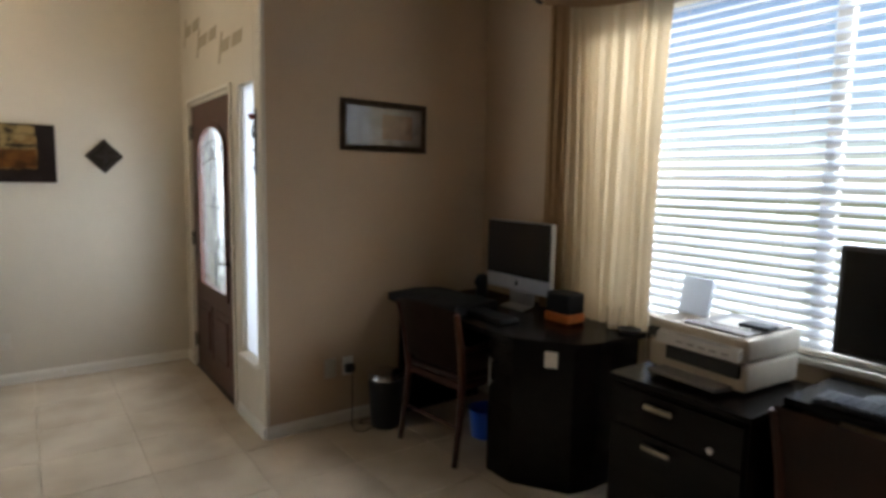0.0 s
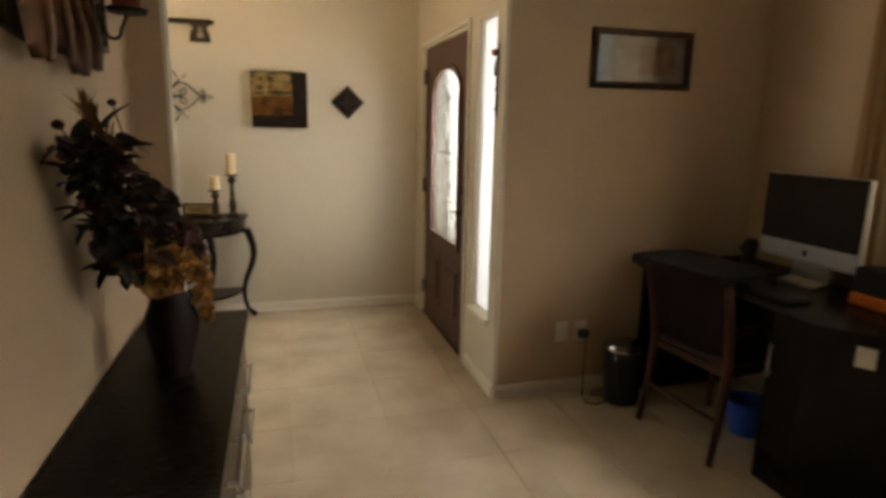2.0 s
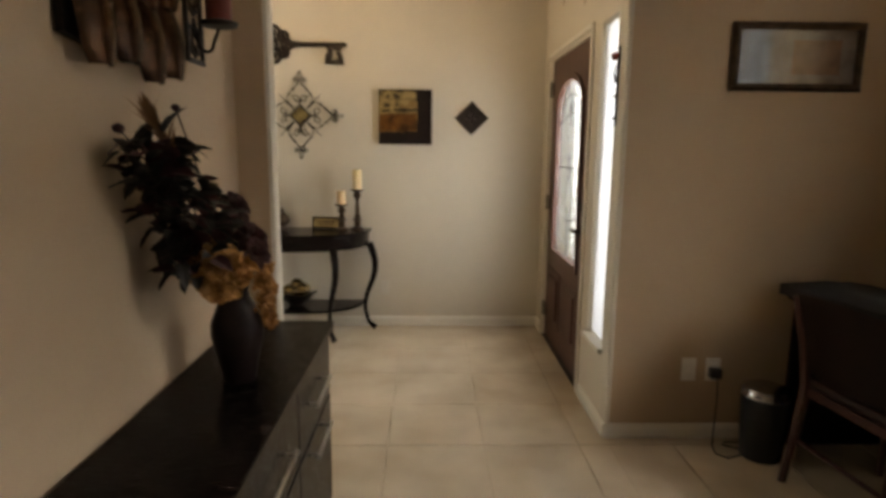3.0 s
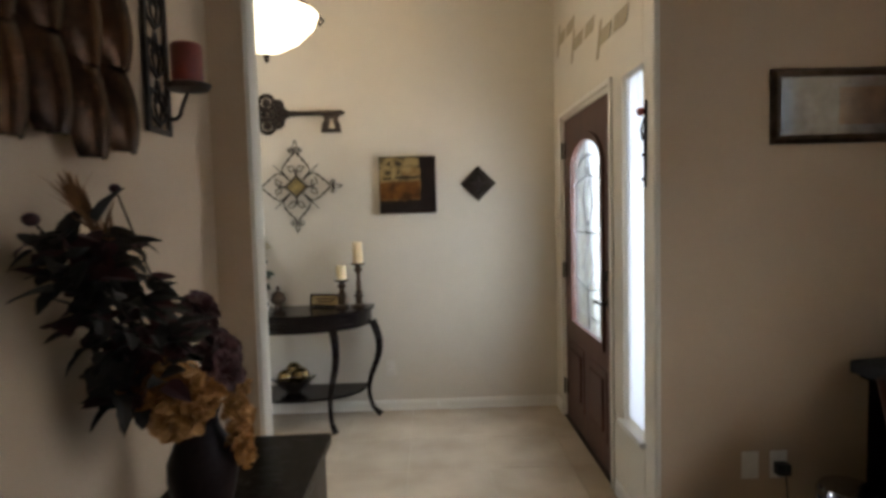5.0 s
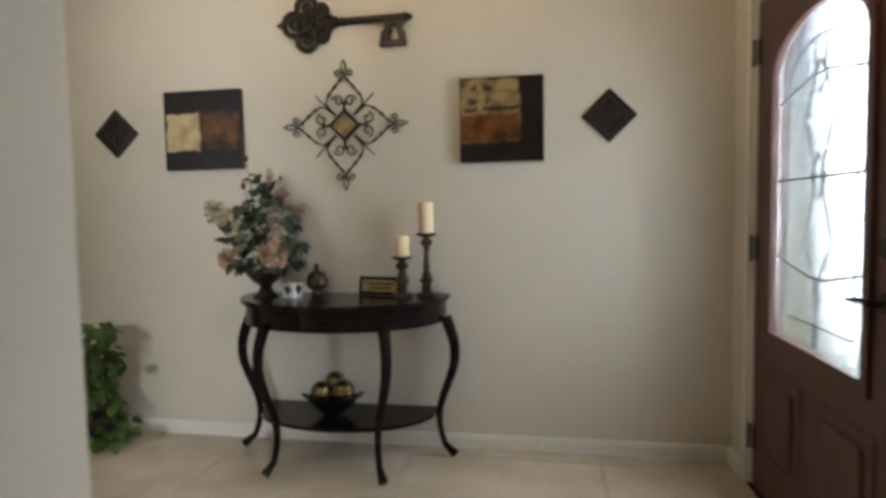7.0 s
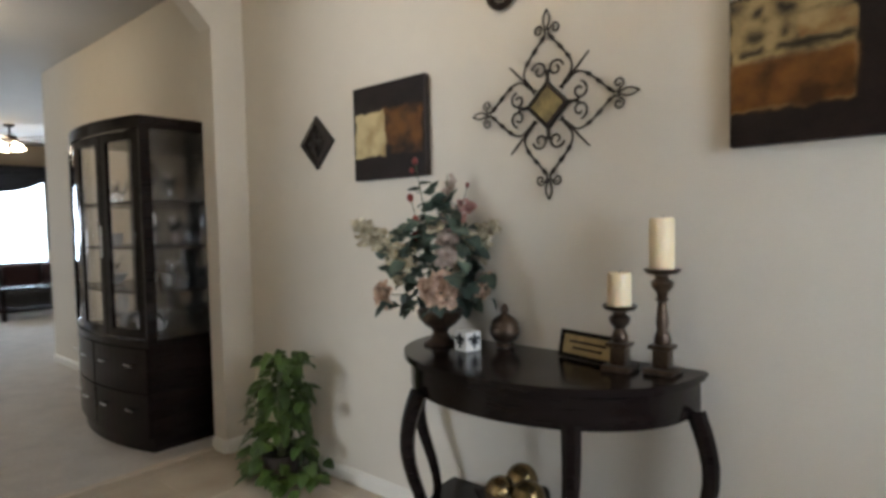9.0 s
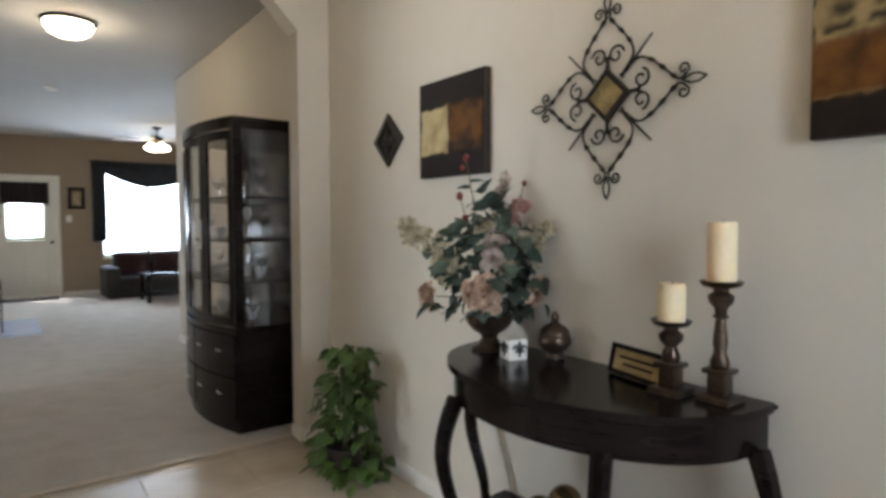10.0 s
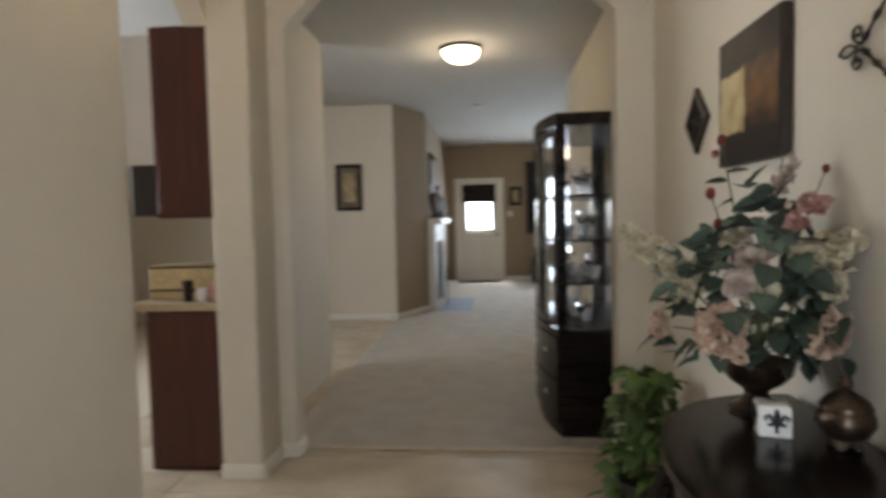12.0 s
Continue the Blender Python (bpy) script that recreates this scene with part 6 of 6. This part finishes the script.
for u0, u1 in ((-0.97, -0.36), (-0.34, 0.34), (0.36, 0.97)):
    d = None
    b = B()
    for a, c2, z0, z1 in ((u0, u0 + 0.09, 0.65, CH - 0.08), (u1 - 0.09, u1, 0.65, CH - 0.08), (u0 + 0.09, u1 - 0.09, 0.65, 0.70), (u0 + 0.09, u1 - 0.09, CH - 0.13, CH - 0.08)):
        pts = [(CW * (a + (c2 - a) * i / 4), -CD - BOW * (1 - (a + (c2 - a) * i / 4) ** 2)) for i in range(5)]
        prism(b, [(x, y + 0.004) for x, y in pts] + [(x, y + 0.028) for x, y in reversed(pts)], z0, z1)
    d = part("door", b, M_DARK, cab)
    b = B()
    pts = [(CW * (u0 + 0.08 + (u1 - u0 - 0.16) * i / 6), -CD - BOW * (1 - (u0 + 0.08 + (u1 - u0 - 0.16) * i / 6) ** 2)) for i in range(7)]
    prism(b, [(x, y + 0.012) for x, y in pts] + [(x, y + 0.016) for x, y in reversed(pts)], 0.69, CH - 0.12)
    p = part("pane", b, M_GLASS, d)
    p.visible_shadow = False
    if u0 > 0:
        b = B()
        tube(b, [(CW * (u0 + 0.04), -CD - BOW * 0.85 - 0.022, 1.10), (CW * (u0 + 0.04), -CD - BOW * 0.85 - 0.022, 1.28)], 0.006, 8)
        part("handle", b, M_STEEL, d)
for z in (0.90, 1.15, 1.41):
    b = B()
    prism(b, bow(0, inset=0.03, back=-0.03), z - 0.006, z + 0.008)
    part("shelf", b, M_DARK, cab)
for row, (z0, z1) in enumerate(((0.09, 0.335), (0.345, 0.59))):
    for u0, u1 in ((-0.96, -0.02), (0.02, 0.96)):
        b = B()
        pts = [(CW * (u0 + (u1 - u0) * i / 8), -CD - BOW * (1 - (u0 + (u1 - u0) * i / 8) ** 2)) for i in range(9)]
        prism(b, [(x, y - 0.002) for x, y in pts] + [(x, y + 0.016) for x, y in reversed(pts)], z0, z1)
        d = part("drawer", b, M_DARK, cab)
        for f in (0.25, 0.75):
            u = u0 + (u1 - u0) * f
            b = B()
            x, y = CW * u, -CD - BOW * (1 - u * u)
            tube(b, [(x - 0.04, y - 0.018, (z0 + z1) / 2 + 0.03), (x, y - 0.024, (z0 + z1) / 2 + 0.03), (x + 0.04, y - 0.018, (z0 + z1) / 2 + 0.03)], 0.005, 6)
            part("pull", b, M_STEEL, d)
M_CHINA = mat("white_china", (0.74, 0.73, 0.70), 0.2, vary=0.05, scale=20)
rngc = random.Random(3)
CX, CY = -1.565, 7.605
for z in (0.642, 0.909, 1.159, 1.419):
    for k in range(6):
        x = -0.42 + k * 0.168 + rngc.uniform(-0.02, 0.02)
        y = -0.22 + rngc.uniform(-0.10, 0.04)
        kind = rngc.choice(("goblet", "goblet", "plate", "cup", "bowl")) if z < 1.4 else "goblet"
        g = thing({"goblet": "stemmed_glass", "plate": "china_plate", "cup": "china_cup", "bowl": "china_bowl"}[kind], pose(CX + x, CY + y, z),
                  {"goblet": "clear stemmed glass in the china cabinet", "plate": "white china plate standing in the cabinet", "cup": "white china cup in the cabinet", "bowl": "white china bowl in the cabinet"}[kind], {"goblet": "glass", "plate": "plate", "cup": "cup", "bowl": "bowl"}[kind], "china in the cabinet")
        b = B()
        if kind == "goblet":
            lathe(b, [(0.032, 0), (0.030, 0.004), (0.005, 0.010), (0.005, 0.075), (0.020, 0.09), (0.036, 0.12), (0.034, 0.165), (0.032, 0.165), (0.033, 0.12), (0.004, 0.088)], 16)
            part("body", b, M_GLASS, g, smooth=True)
        elif kind == "plate":
            lathe(b, [(0.05, 0), (0.055, 0.003), (0.105, 0.016), (0.104, 0.019), (0.05, 0.006), (0.002, 0.005)], 26)
            bmesh.ops.transform(b, matrix=pose(0, 0.06, 0.104, 80, 0, 0), verts=b.verts)
            part("body", b, M_CHINA, g, smooth=True)
        elif kind == "cup":
            lathe(b, [(0.022, 0), (0.024, 0.004), (0.040, 0.06), (0.042, 0.075), (0.039, 0.075), (0.022, 0.01), (0.002, 0.008)], 18)
            part("body", b, M_CHINA, g, smooth=True)
            b = B()
            tube(b, [(0.036, 0, 0.06), (0.058, 0, 0.055), (0.056, 0, 0.03), (0.032, 0, 0.022)], 0.004, 6)
            part("cup_handle", b, M_CHINA, g, smooth=True)
        else:
            lathe(b, [(0.035, 0), (0.038, 0.004), (0.075, 0.05), (0.082, 0.065), (0.078, 0.065), (0.04, 0.012), (0.002, 0.010)], 22)
            part("body", b, M_CHINA, g, smooth=True)


def dome_light(x, y, z):
    t = thing("dome_ceiling_light", pose(x, y, z), "lit flush dome ceiling light with bronze rim", "ceiling light")
    b = B()
    lathe(b, [(0.150, 0), (0.175, -0.004), (0.185, -0.014), (0.178, -0.024), (0.165, -0.026), (0.15, -0.012)], 32)
    part("rim", b, M_IRON, t, smooth=True)
    b = B()
    lathe(b, [(0.165, -0.022), (0.162, -0.045), (0.135, -0.090), (0.08, -0.118), (0.003, -0.128)], 32)
    part("dome", b, glow("lit_frosted_dome", (1.0, 0.86, 0.62), 6.0), t, smooth=True)
    b = B()
    lathe(b, [(0.002, -0.126), (0.010, -0.130), (0.008, -0.140), (0.002, -0.146)], 10)
    part("finial", b, M_IRON, t)
    bulb("dining_bulb", (x, y, z - 0.17), 13, 0.12)


dome_light(-2.78, 6.54, HD)
vt = thing("smoke_detector", pose(-5.4, 6.6, HD), "small round white smoke detector", "smoke detector")
b = B()
lathe(b, [(0.065, 0), (0.065, -0.02), (0.045, -0.035), (0.002, -0.037)], 20)
part("cover", b, M_WHITE, vt, smooth=True)


def small_frame(m, w, h, label):
    t = thing("picture_frame", m, label, "picture")
    b = B()
    for q in ((-w, -h, -w + 0.045, h), (w - 0.045, -h, w, h), (-w + 0.045, -h, w - 0.045, -h + 0.045), (-w + 0.045, h - 0.045, w - 0.045, h)):
        box(b, 0, q[0], q[1], 0.022, q[2], q[3], 0.004, 1)
    part("frame", b, M_DARK, t)
    b = B()
    box(b, 0, -w + 0.045, -h + 0.045, 0.008, w - 0.045, h - 0.045)
    p = part("print", b, M_SMOKE, t, "muted botanical print")
    b = B()
    box(b, 0.008, -w * 0.42, -h * 0.62, 0.011, w * 0.42, h * 0.62)
    part("print_centre", b, M_OCHRE, p)


small_frame(pose(-5.10, 4.94, 1.72), 0.172, 0.30, "narrow dark framed print on the dining end wall")
small_frame(pose(-9.80, 7.24, 1.72), 0.13, 0.19, "small dark framed picture on the living room wall")
sw = thing("light_switch", pose(-5.10, 4.42, 1.12), "small metal switch plate", "switch")
b = B()
box(b, 0, -0.045, -0.03, 0.008, 0.045, 0.03, 0.003, 1)
part("plate", b, M_IRON, sw)
sw = thing("light_switch", pose(-9.80, 7.12, 1.36), "white light switch on the living room wall", "switch")
b = B()
box(b, 0, -0.04, -0.06, 0.008, 0.04, 0.06, 0.003, 1)
part("plate", b, M_CERAM, sw)

# ---- living room ----
bd = tagged(thing("door_2", pose(0, 0, 0), "white back door with half glass and dark valance", "door"), kind="structure")
b = B()
X2 = -9.83
for q in ((EY0 + 0.005, 0.01, EY0 + 0.17, 2.035), (EY1 - 0.17, 0.01, EY1 - 0.005, 2.035), (EY0 + 0.17, 0.01, EY1 - 0.17, 0.98), (EY0 + 0.17, 1.88, EY1 - 0.17, 2.035)):
    box(b, X2 - 0.02, q[0], q[1], X2 + 0.02, q[2], q[3])
part("slab", b, M_WHITE, bd)
b = B()
box(b, X2 - 0.004, EY0 + 0.17, 0.98, X2 + 0.002, EY1 - 0.17, 1.88)
part("pane", b, M_GLASS, bd).visible_shadow = False
for y0, y1 in ((EY0 + 0.12, 6.45), (6.53, EY1 - 0.12)):
    b = B()
    box(b, X2 + 0.018, y0, 0.2, X2 + 0.028, y1, 0.85, 0.006, 1)
    part("panel", b, M_WHITE, bd)
b = B()
lathe(b, [(0.002, 0), (0.03, 0.002), (0.012, 0.02), (0.028, 0.05), (0.002, 0.07)], 14)
bmesh.ops.transform(b, matrix=pose(X2 + 0.02, EY1 - 0.07, 0.95, 0, 90, 0), verts=b.verts)
part("knob", b, M_IRON, bd)
M_NAVY = mat("dark_brown_valance", (0.020, 0.014, 0.014), 0.85, vary=0.3, scale=8)
dv = thing("door_valance", pose(0, 0, 0), "dark gathered valance over the back door glass", "valance")
b = B()
last = None
for z in (1.97, 1.80, 1.60):
    row = [b.verts.new((X2 + 0.05 + 0.014 * math.sin(i * 0.9), EY0 + 0.10 + 0.0115 * i * 1.0, z)) for i in range(60)]
    if last:
        quads(b, last, row, close=False)
    last = row
part("cloth", b, M_NAVY, dv, smooth=True)
b = B()
tube(b, [(X2 + 0.05, EY0 + 0.08, 1.97), (X2 + 0.05, EY1 - 0.08, 1.97)], 0.008, 8)
part("rod", b, M_IRON, dv)
mt = thing("door_mat", pose(-9.45, 6.49, 0.004), "dark rectangular doormat at the back door", "mat")
b = B()
box(b, -0.22, -0.42, 0, 0.22, 0.42, 0.018, 0.005, 1)
part("pile", b, mat("dark_mat", (0.02, 0.017, 0.015), 0.95, vary=0.4, scale=30, bump=0.5, bscale=200), mt)
lw = tagged(thing("window_3", pose(0, 0, 0), "large living room window with white grid frame", "window"), kind="structure")
b = B()
for q in ((LY0, LY0 + 0.04, LZ0, LZ1), (LY1 - 0.04, LY1, LZ0, LZ1), (LY0 + 0.04, LY1 - 0.04, LZ0, LZ0 + 0.04), (LY0 + 0.04, LY1 - 0.04, LZ1 - 0.04, LZ1), (8.36, 8.42, LZ0 + 0.04, LZ1 - 0.04), (LY0 + 0.04, 8.36, 1.36, 1.40), (8.42, LY1 - 0.04, 1.36, 1.40)):
    box(b, -9.88, q[0], q[2], -9.84, q[1], q[3])
part("window_frame", b, M_WHITE, lw)
for y0, y1 in ((LY0 + 0.04, 8.36), (8.42, LY1 - 0.04)):
    b = B()
    box(b, -9.865, y0, LZ0 + 0.04, -9.86, y1, LZ1 - 0.04)
    part("pane", b, M_GLASS, lw).visible_shadow = False
lv = thing("living_curtain", pose(0, 0, 0), "dark swag valance and side panel on the living window", "curtain")
b = B()
tube(b, [(-9.72, 7.44, 2.38), (-9.72, 9.4, 2.38)], 0.014, 8)
part("curtain_rod", b, M_IRON, lv)
M_DKC = mat("dark_blue_grey_drape", (0.020, 0.022, 0.030), 0.8, vary=0.3, scale=8)
b = B()
swag(b, 7.50, 9.35, 2.40, 0.36, -9.66)
part("swag", b, M_DKC, lv, smooth=True)
for y0, y1 in ((7.46, 7.70), (9.08, 9.36)):
    b = B()
    cloth(b, y0, y1, 0.95, 2.38, -9.70, 4, 0.02, 0.1, 30, 8)
    part("side_panel", b, M_DKC, lv, smooth=True)

M_SOFA = mat("charcoal_upholstery", (0.028, 0.026, 0.025), 0.85, vary=0.3, scale=8, bump=0.2, bscale=120)
M_CUSH = mat("dark_maroon_cushion", (0.030, 0.011, 0.011), 0.85, vary=0.3, scale=8)
so = thing("sofa", pose(-9.05, 8.55, -0.046), "charcoal upholstered sofa with maroon cushions under the window", "sofa")
b = B()
box(b, -0.45, -0.85, 0.06, 0.42, 0.85, 0.40, 0.05, 3)
part("base", b, M_SOFA, so, smooth=True)
b = B()
box(b, -0.48, -0.82, 0.36, -0.22, 0.82, 0.82, 0.08, 3)
part("backrest", b, M_SOFA, so, smooth=True)
for s in (-1, 1):
    b = B()
    box(b, -0.46, s * 0.92 - 0.11, 0.05, 0.42, s * 0.92 + 0.11, 0.58, 0.07, 3)
    part("arm", b, M_SOFA, so, smooth=True)
for y in (-0.55, 0.0, 0.55):
    b = B()
    box(b, -0.22, y - 0.25, 0.40, -0.06, y + 0.25, 0.80, 0.06, 3)
    part("cushion", b, M_CUSH, so, "dark maroon cushion", smooth=True)
ct = thing("coffee_table", pose(-8.05, 8.45, 0.004), "dark wooden coffee table with lower shelf", "table")
b = B()
box(b, -0.30, -0.50, 0.42, 0.30, 0.50, 0.46, 0.006, 2)
part("tabletop", b, M_DARK, ct)
b = B()
box(b, -0.26, -0.46, 0.12, 0.26, 0.46, 0.145)
part("lower_shelf", b, M_DARK, ct)
for sx in (-1, 1):
    for sy in (-1, 1):
        b = B()
        box(b, sx * 0.27 - 0.03, sy * 0.46 - 0.03, 0, sx * 0.27 + 0.03, sy * 0.46 + 0.03, 0.42)
        part("leg", b, M_DARK, ct)


def ceiling_fan(x, y, z):
    t = thing("ceiling_fan", pose(x, y, z), "five-blade ceiling fan with lit glass shades, at rest", "ceiling fan")
    b = B()
    lathe(b, [(0.07, 0), (0.065, -0.03), (0.015, -0.05), (0.015, -0.14), (0.09, -0.16), (0.10, -0.22), (0.06, -0.25), (0.03, -0.26)], 20)
    part("motor", b, M_IRON, t, smooth=True)
    for k in range(5):
        b = B()
        a = 0.5 + k * 2 * math.pi / 5
        prism(b, [(0.12, -0.03), (0.22, -0.055), (0.60, -0.065), (0.64, 0), (0.60, 0.065), (0.22, 0.055), (0.12, 0.03)], -0.205, -0.197)
        bmesh.ops.transform(b, matrix=pose(0, 0, 0, 0, 0, math.degrees(a)) @ Matrix.Translation((0, 0, 0)) @ pose(0, 0, 0, 5, 0, 0), verts=b.verts)
        part("blade", b, mat("pale_fan_blade", (0.42, 0.36, 0.29), 0.5, vary=0.15, scale=6), t)
    for k in range(4):
        a = 0.3 + k * math.pi / 2
        b = B()
        lathe(b, [(0.02, 0), (0.030, -0.02), (0.052, -0.07), (0.062, -0.10), (0.03, -0.105)], 16)
        bmesh.ops.transform(b, matrix=pose(0.11 * math.cos(a), 0.11 * math.sin(a), -0.26, 22 * math.sin(a), -22 * math.cos(a), 0), verts=b.verts)
        part("shade", b, M_FANLIT, t, "lit frosted glass shade", smooth=True)
    bulb("fan_bulb", (x, y, z - 0.46), 8, 0.12)


M_FANLIT = glow("lit_fan_shade", (1.0, 0.82, 0.58), 11.0)
ceiling_fan(-7.62, 8.13, HD)

# fireplace with mantel, hearth
fp = thing("fireplace", pose(0, 0, 0), "white mantel fireplace with dark firebox", "fireplace")
M_MANTEL = mat("white_mantel_paint", (0.66, 0.64, 0.60), 0.4, vary=0.05, scale=4)
b = B()
for q in ((-7.55, -7.25), (-6.15, -5.90)):
    box(b, q[0], 5.82, 0, q[1], 5.96, 1.22, 0.006, 1)
box(b, -7.25, 5.82, 0.95, -6.15, 5.95, 1.22)
part("surround", b, M_MANTEL, fp)
b = B()
box(b, -7.65, 5.82, 1.22, -5.86, 6.06, 1.30, 0.008, 2)
part("mantel_shelf", b, M_MANTEL, fp)
b = B()
box(b, -7.05, 5.825, 0.02, -6.35, 5.90, 0.75)
part("firebox", b, M_BLACK, fp, "black firebox")
b = B()
box(b, -7.25, 5.822, 0.0, -7.05, 5.93, 0.95)
box(b, -6.35, 5.822, 0.0, -6.15, 5.93, 0.95)
box(b, -7.05, 5.822, 0.75, -6.35, 5.93, 0.95)
part("tile_surround", b, mat("slate_tile", (0.10, 0.10, 0.11), 0.25, vary=0.4, scale=8), fp, "slate tile surround")
he = thing("hearth", pose(0, 0, 0), "flush glossy tile hearth by the fireplace, sky reflection painted pale blue-white", "hearth")
b = B()
box(b, -7.05, 6.02, 0.0, -5.66, 6.47, 0.010)
# Pale blue base colour stands in for sky light mirrored in the tile.
part("slab", b, mat("hearth_tile_sky_reflection", (0.58, 0.66, 0.85), 0.06, vary=0.15, scale=6), he)
fs = thing("fire_screen", pose(-6.05, 6.10, 0.0), "dark folding iron fire screen", "fire screen")
b = B()
for x0 in (-0.12, 0.0):
    box(b, x0, -0.008, 0.02, x0 + 0.115, 0.008, 0.62, 0.004, 1)
part("panel", b, M_IRON, fs)
rngm = random.Random(9)
for k in range(6):
    x = -7.4 + k * 0.27
    hgt = rngm.uniform(0.18, 0.55)
    v = thing("mantel_ornament", pose(x, 5.94, 1.30), "dark decorative urn on the mantel shelf", "ornament", "mantel ornaments")
    b = B()
    lathe(b, [(0.045, 0), (0.05, 0.01), (0.025, 0.05), (0.06, hgt * 0.45), (0.055, hgt * 0.7), (0.03, hgt * 0.85), (0.045, hgt), (0.01, hgt)], 16)
    part("body", b, (M_IRON, M_BRONZE)[k % 2], v, smooth=True)
mir = thing("mantel_picture", pose(-6.9, 5.82, 1.55), "dark framed picture above the mantel", "picture")
b = B()
box(b, -0.45, 0, 0, 0.45, 0.03, 0.75, 0.006, 1)
part("frame", b, M_DARK, mir)
b = B()
box(b, -0.38, 0.03, 0.07, 0.38, 0.034, 0.68)
part("print", b, M_SMOKE, mir)

# ---- kitchen corner seen past the pier ----
kc = thing("kitchen_base_cabinet", pose(0, 0, 0), "cherry wood kitchen base cabinet end", "cabinet")
b = B()
box(b, -2.4, 4.97, 0.0, -0.53, 5.36, 0.85)
part("body", b, M_CHERRY, kc)
b = B()
box(b, -0.532, 4.985, 0.02, -0.522, 5.345, 0.84, 0.003, 1)
part("end_panel", b, M_CHERRY, kc)
kt = thing("kitchen_countertop", pose(0, 0, 0), "speckled beige laminate countertop", "countertop")
M_CTR = mat("beige_laminate", (0.42, 0.34, 0.23), 0.35, vary=0.25, scale=60)
b = B()
box(b, -2.42, 4.90, 0.85, -0.50, 5.38, 0.89, 0.006, 2)
part("slab", b, M_CTR, kt)
b = B()
box(b, -2.42, 5.36, 0.89, -0.52, 5.385, 1.0, 0.004, 1)
part("backsplash", b, M_CTR, kt)
ku = thing("kitchen_wall_cabinet", pose(0, 0, 0), "cherry wood kitchen wall cabinet end", "cabinet")
b = B()
box(b, -2.4, 5.07, 1.33, -0.51, 5.385, 2.3)
part("body", b, M_CHERRY, ku)
b = B()
box(b, -0.512, 5.085, 1.35, -0.502, 5.37, 2.28, 0.003, 1)
part("end_panel", b, M_CHERRY, ku)
mi = thing("microwave", pose(0, 0, 0), "white over-range microwave beside the wall cabinet", "microwave")
b = B()
box(b, -1.35, 4.70, 1.62, -0.62, 5.071, 2.3)
part("body", b, mat("white_enamel", (0.66, 0.66, 0.66), 0.3, vary=0.04, scale=10), mi)
b = B()
box(b, -1.33, 4.86, 1.345, -0.63, 5.066, 1.62, 0.006, 1)
part("vent_hood", b, M_BLACK, mi, "black vent underside")
bx = thing("bread_box", pose(-0.78, 5.14, 0.89), "tan bread box with dark bands on the counter", "bread box")
b = B()
box(b, -0.14, -0.21, 0.0, 0.14, 0.21, 0.185, 0.018, 3)
part("body", b, mat("tan_wicker", (0.48, 0.36, 0.19), 0.6, vary=0.3, scale=40, bump=0.2, bscale=90), bx, smooth=True)
for z in (0.045, 0.17):
    b = B()
    box(b, -0.143, -0.213, z, 0.143, 0.213, z + 0.014, 0.003, 1)
    part("band", b, M_BRONZE, bx, "dark band")
for k, (y, m, lab) in enumerate(((5.26, M_CHINA, "small white cup on the counter"), (5.32, M_PINK, "small pink cup on the counter"), (5.18, M_IRON, "small dark cup on the counter"))):
    g = thing("cup", pose(-0.575, y, 0.89), lab, "cup", "cups on the counter")
    b = B()
    lathe(b, [(0.020, 0), (0.022, 0.003), (0.028, 0.07 + 0.02 * k), (0.025, 0.07 + 0.02 * k), (0.018, 0.01), (0.002, 0.008)], 16)
    part("body", b, m, g, smooth=True)
kw = wall("wall_kitchen_splash", [(XA2 - 1.6, 5.387, 0, XA2, 5.40, HD), (XA, 5.387, 0.0, -0.50, 5.398, HC)], M_FOYER, "cream kitchen wall above the counter")

# ---- floor tiles, laid last ----
TW, GAP = 0.463, 0.004
TX0, TY0 = 2.04 - 12 * TW, 6.58 - 16 * TW
tile_cache = {}


def tile_mesh(w, d):
    key = (round(w, 3), round(d, 3))
    if key not in tile_cache:
        b = B()
        e = 0.0025
        lo = [b.verts.new((x, y, -0.006)) for x, y in ((0, 0), (w, 0), (w, d), (0, d))]
        mi2 = [b.verts.new((x, y, -0.0012)) for x, y in ((0, 0), (w, 0), (w, d), (0, d))]
        hi = [b.verts.new((x, y, 0)) for x, y in ((e, e), (w - e, e), (w - e, d - e), (e, d - e))]
        quads(b, lo, mi2)
        quads(b, mi2, hi)
        b.faces.new(hi)
        tile_cache[key] = mesh_of("tile", b, M_TILE)
    return tile_cache[key]


def lay(x0, y0, x1, y1, parent):
    i = math.floor((x0 - TX0) / TW)
    while TX0 + i * TW < x1:
        j = math.floor((y0 - TY0) / TW)
        while TY0 + j * TW < y1:
            a0, a1 = max(x0, TX0 + i * TW + GAP / 2), min(x1, TX0 + (i + 1) * TW - GAP / 2)
            b0, b1 = max(y0, TY0 + j * TW + GAP / 2), min(y1, TY0 + (j + 1) * TW - GAP / 2)
            if a1 - a0 > 0.01 and b1 - b0 > 0.01:
                ob = new("tile", tile_mesh(a1 - a0, b1 - b0))
                ob.parent = parent
                ob.location = (a0, b0, 0.0)
            j += 1
        i += 1


lay(XA2 + 0.02, 5.44, 1.62, YK, floor)
lay(1.62, YP - 0.2, XD + 0.0, YK, floor)
lay(1.62, 3.2, XD, YP - 0.2, floor)
lay(XD, 3.2, XW, YO, floor)
lay(XL, -0.55, 1.62, YP, floor)
lay(1.62, -0.55, XW, 3.2, floor)
lay(-0.5, 3.6, 0.5, 5.44, floor)
lay(-5.1, 4.4, XA2 + 0.02, 5.53, floor)
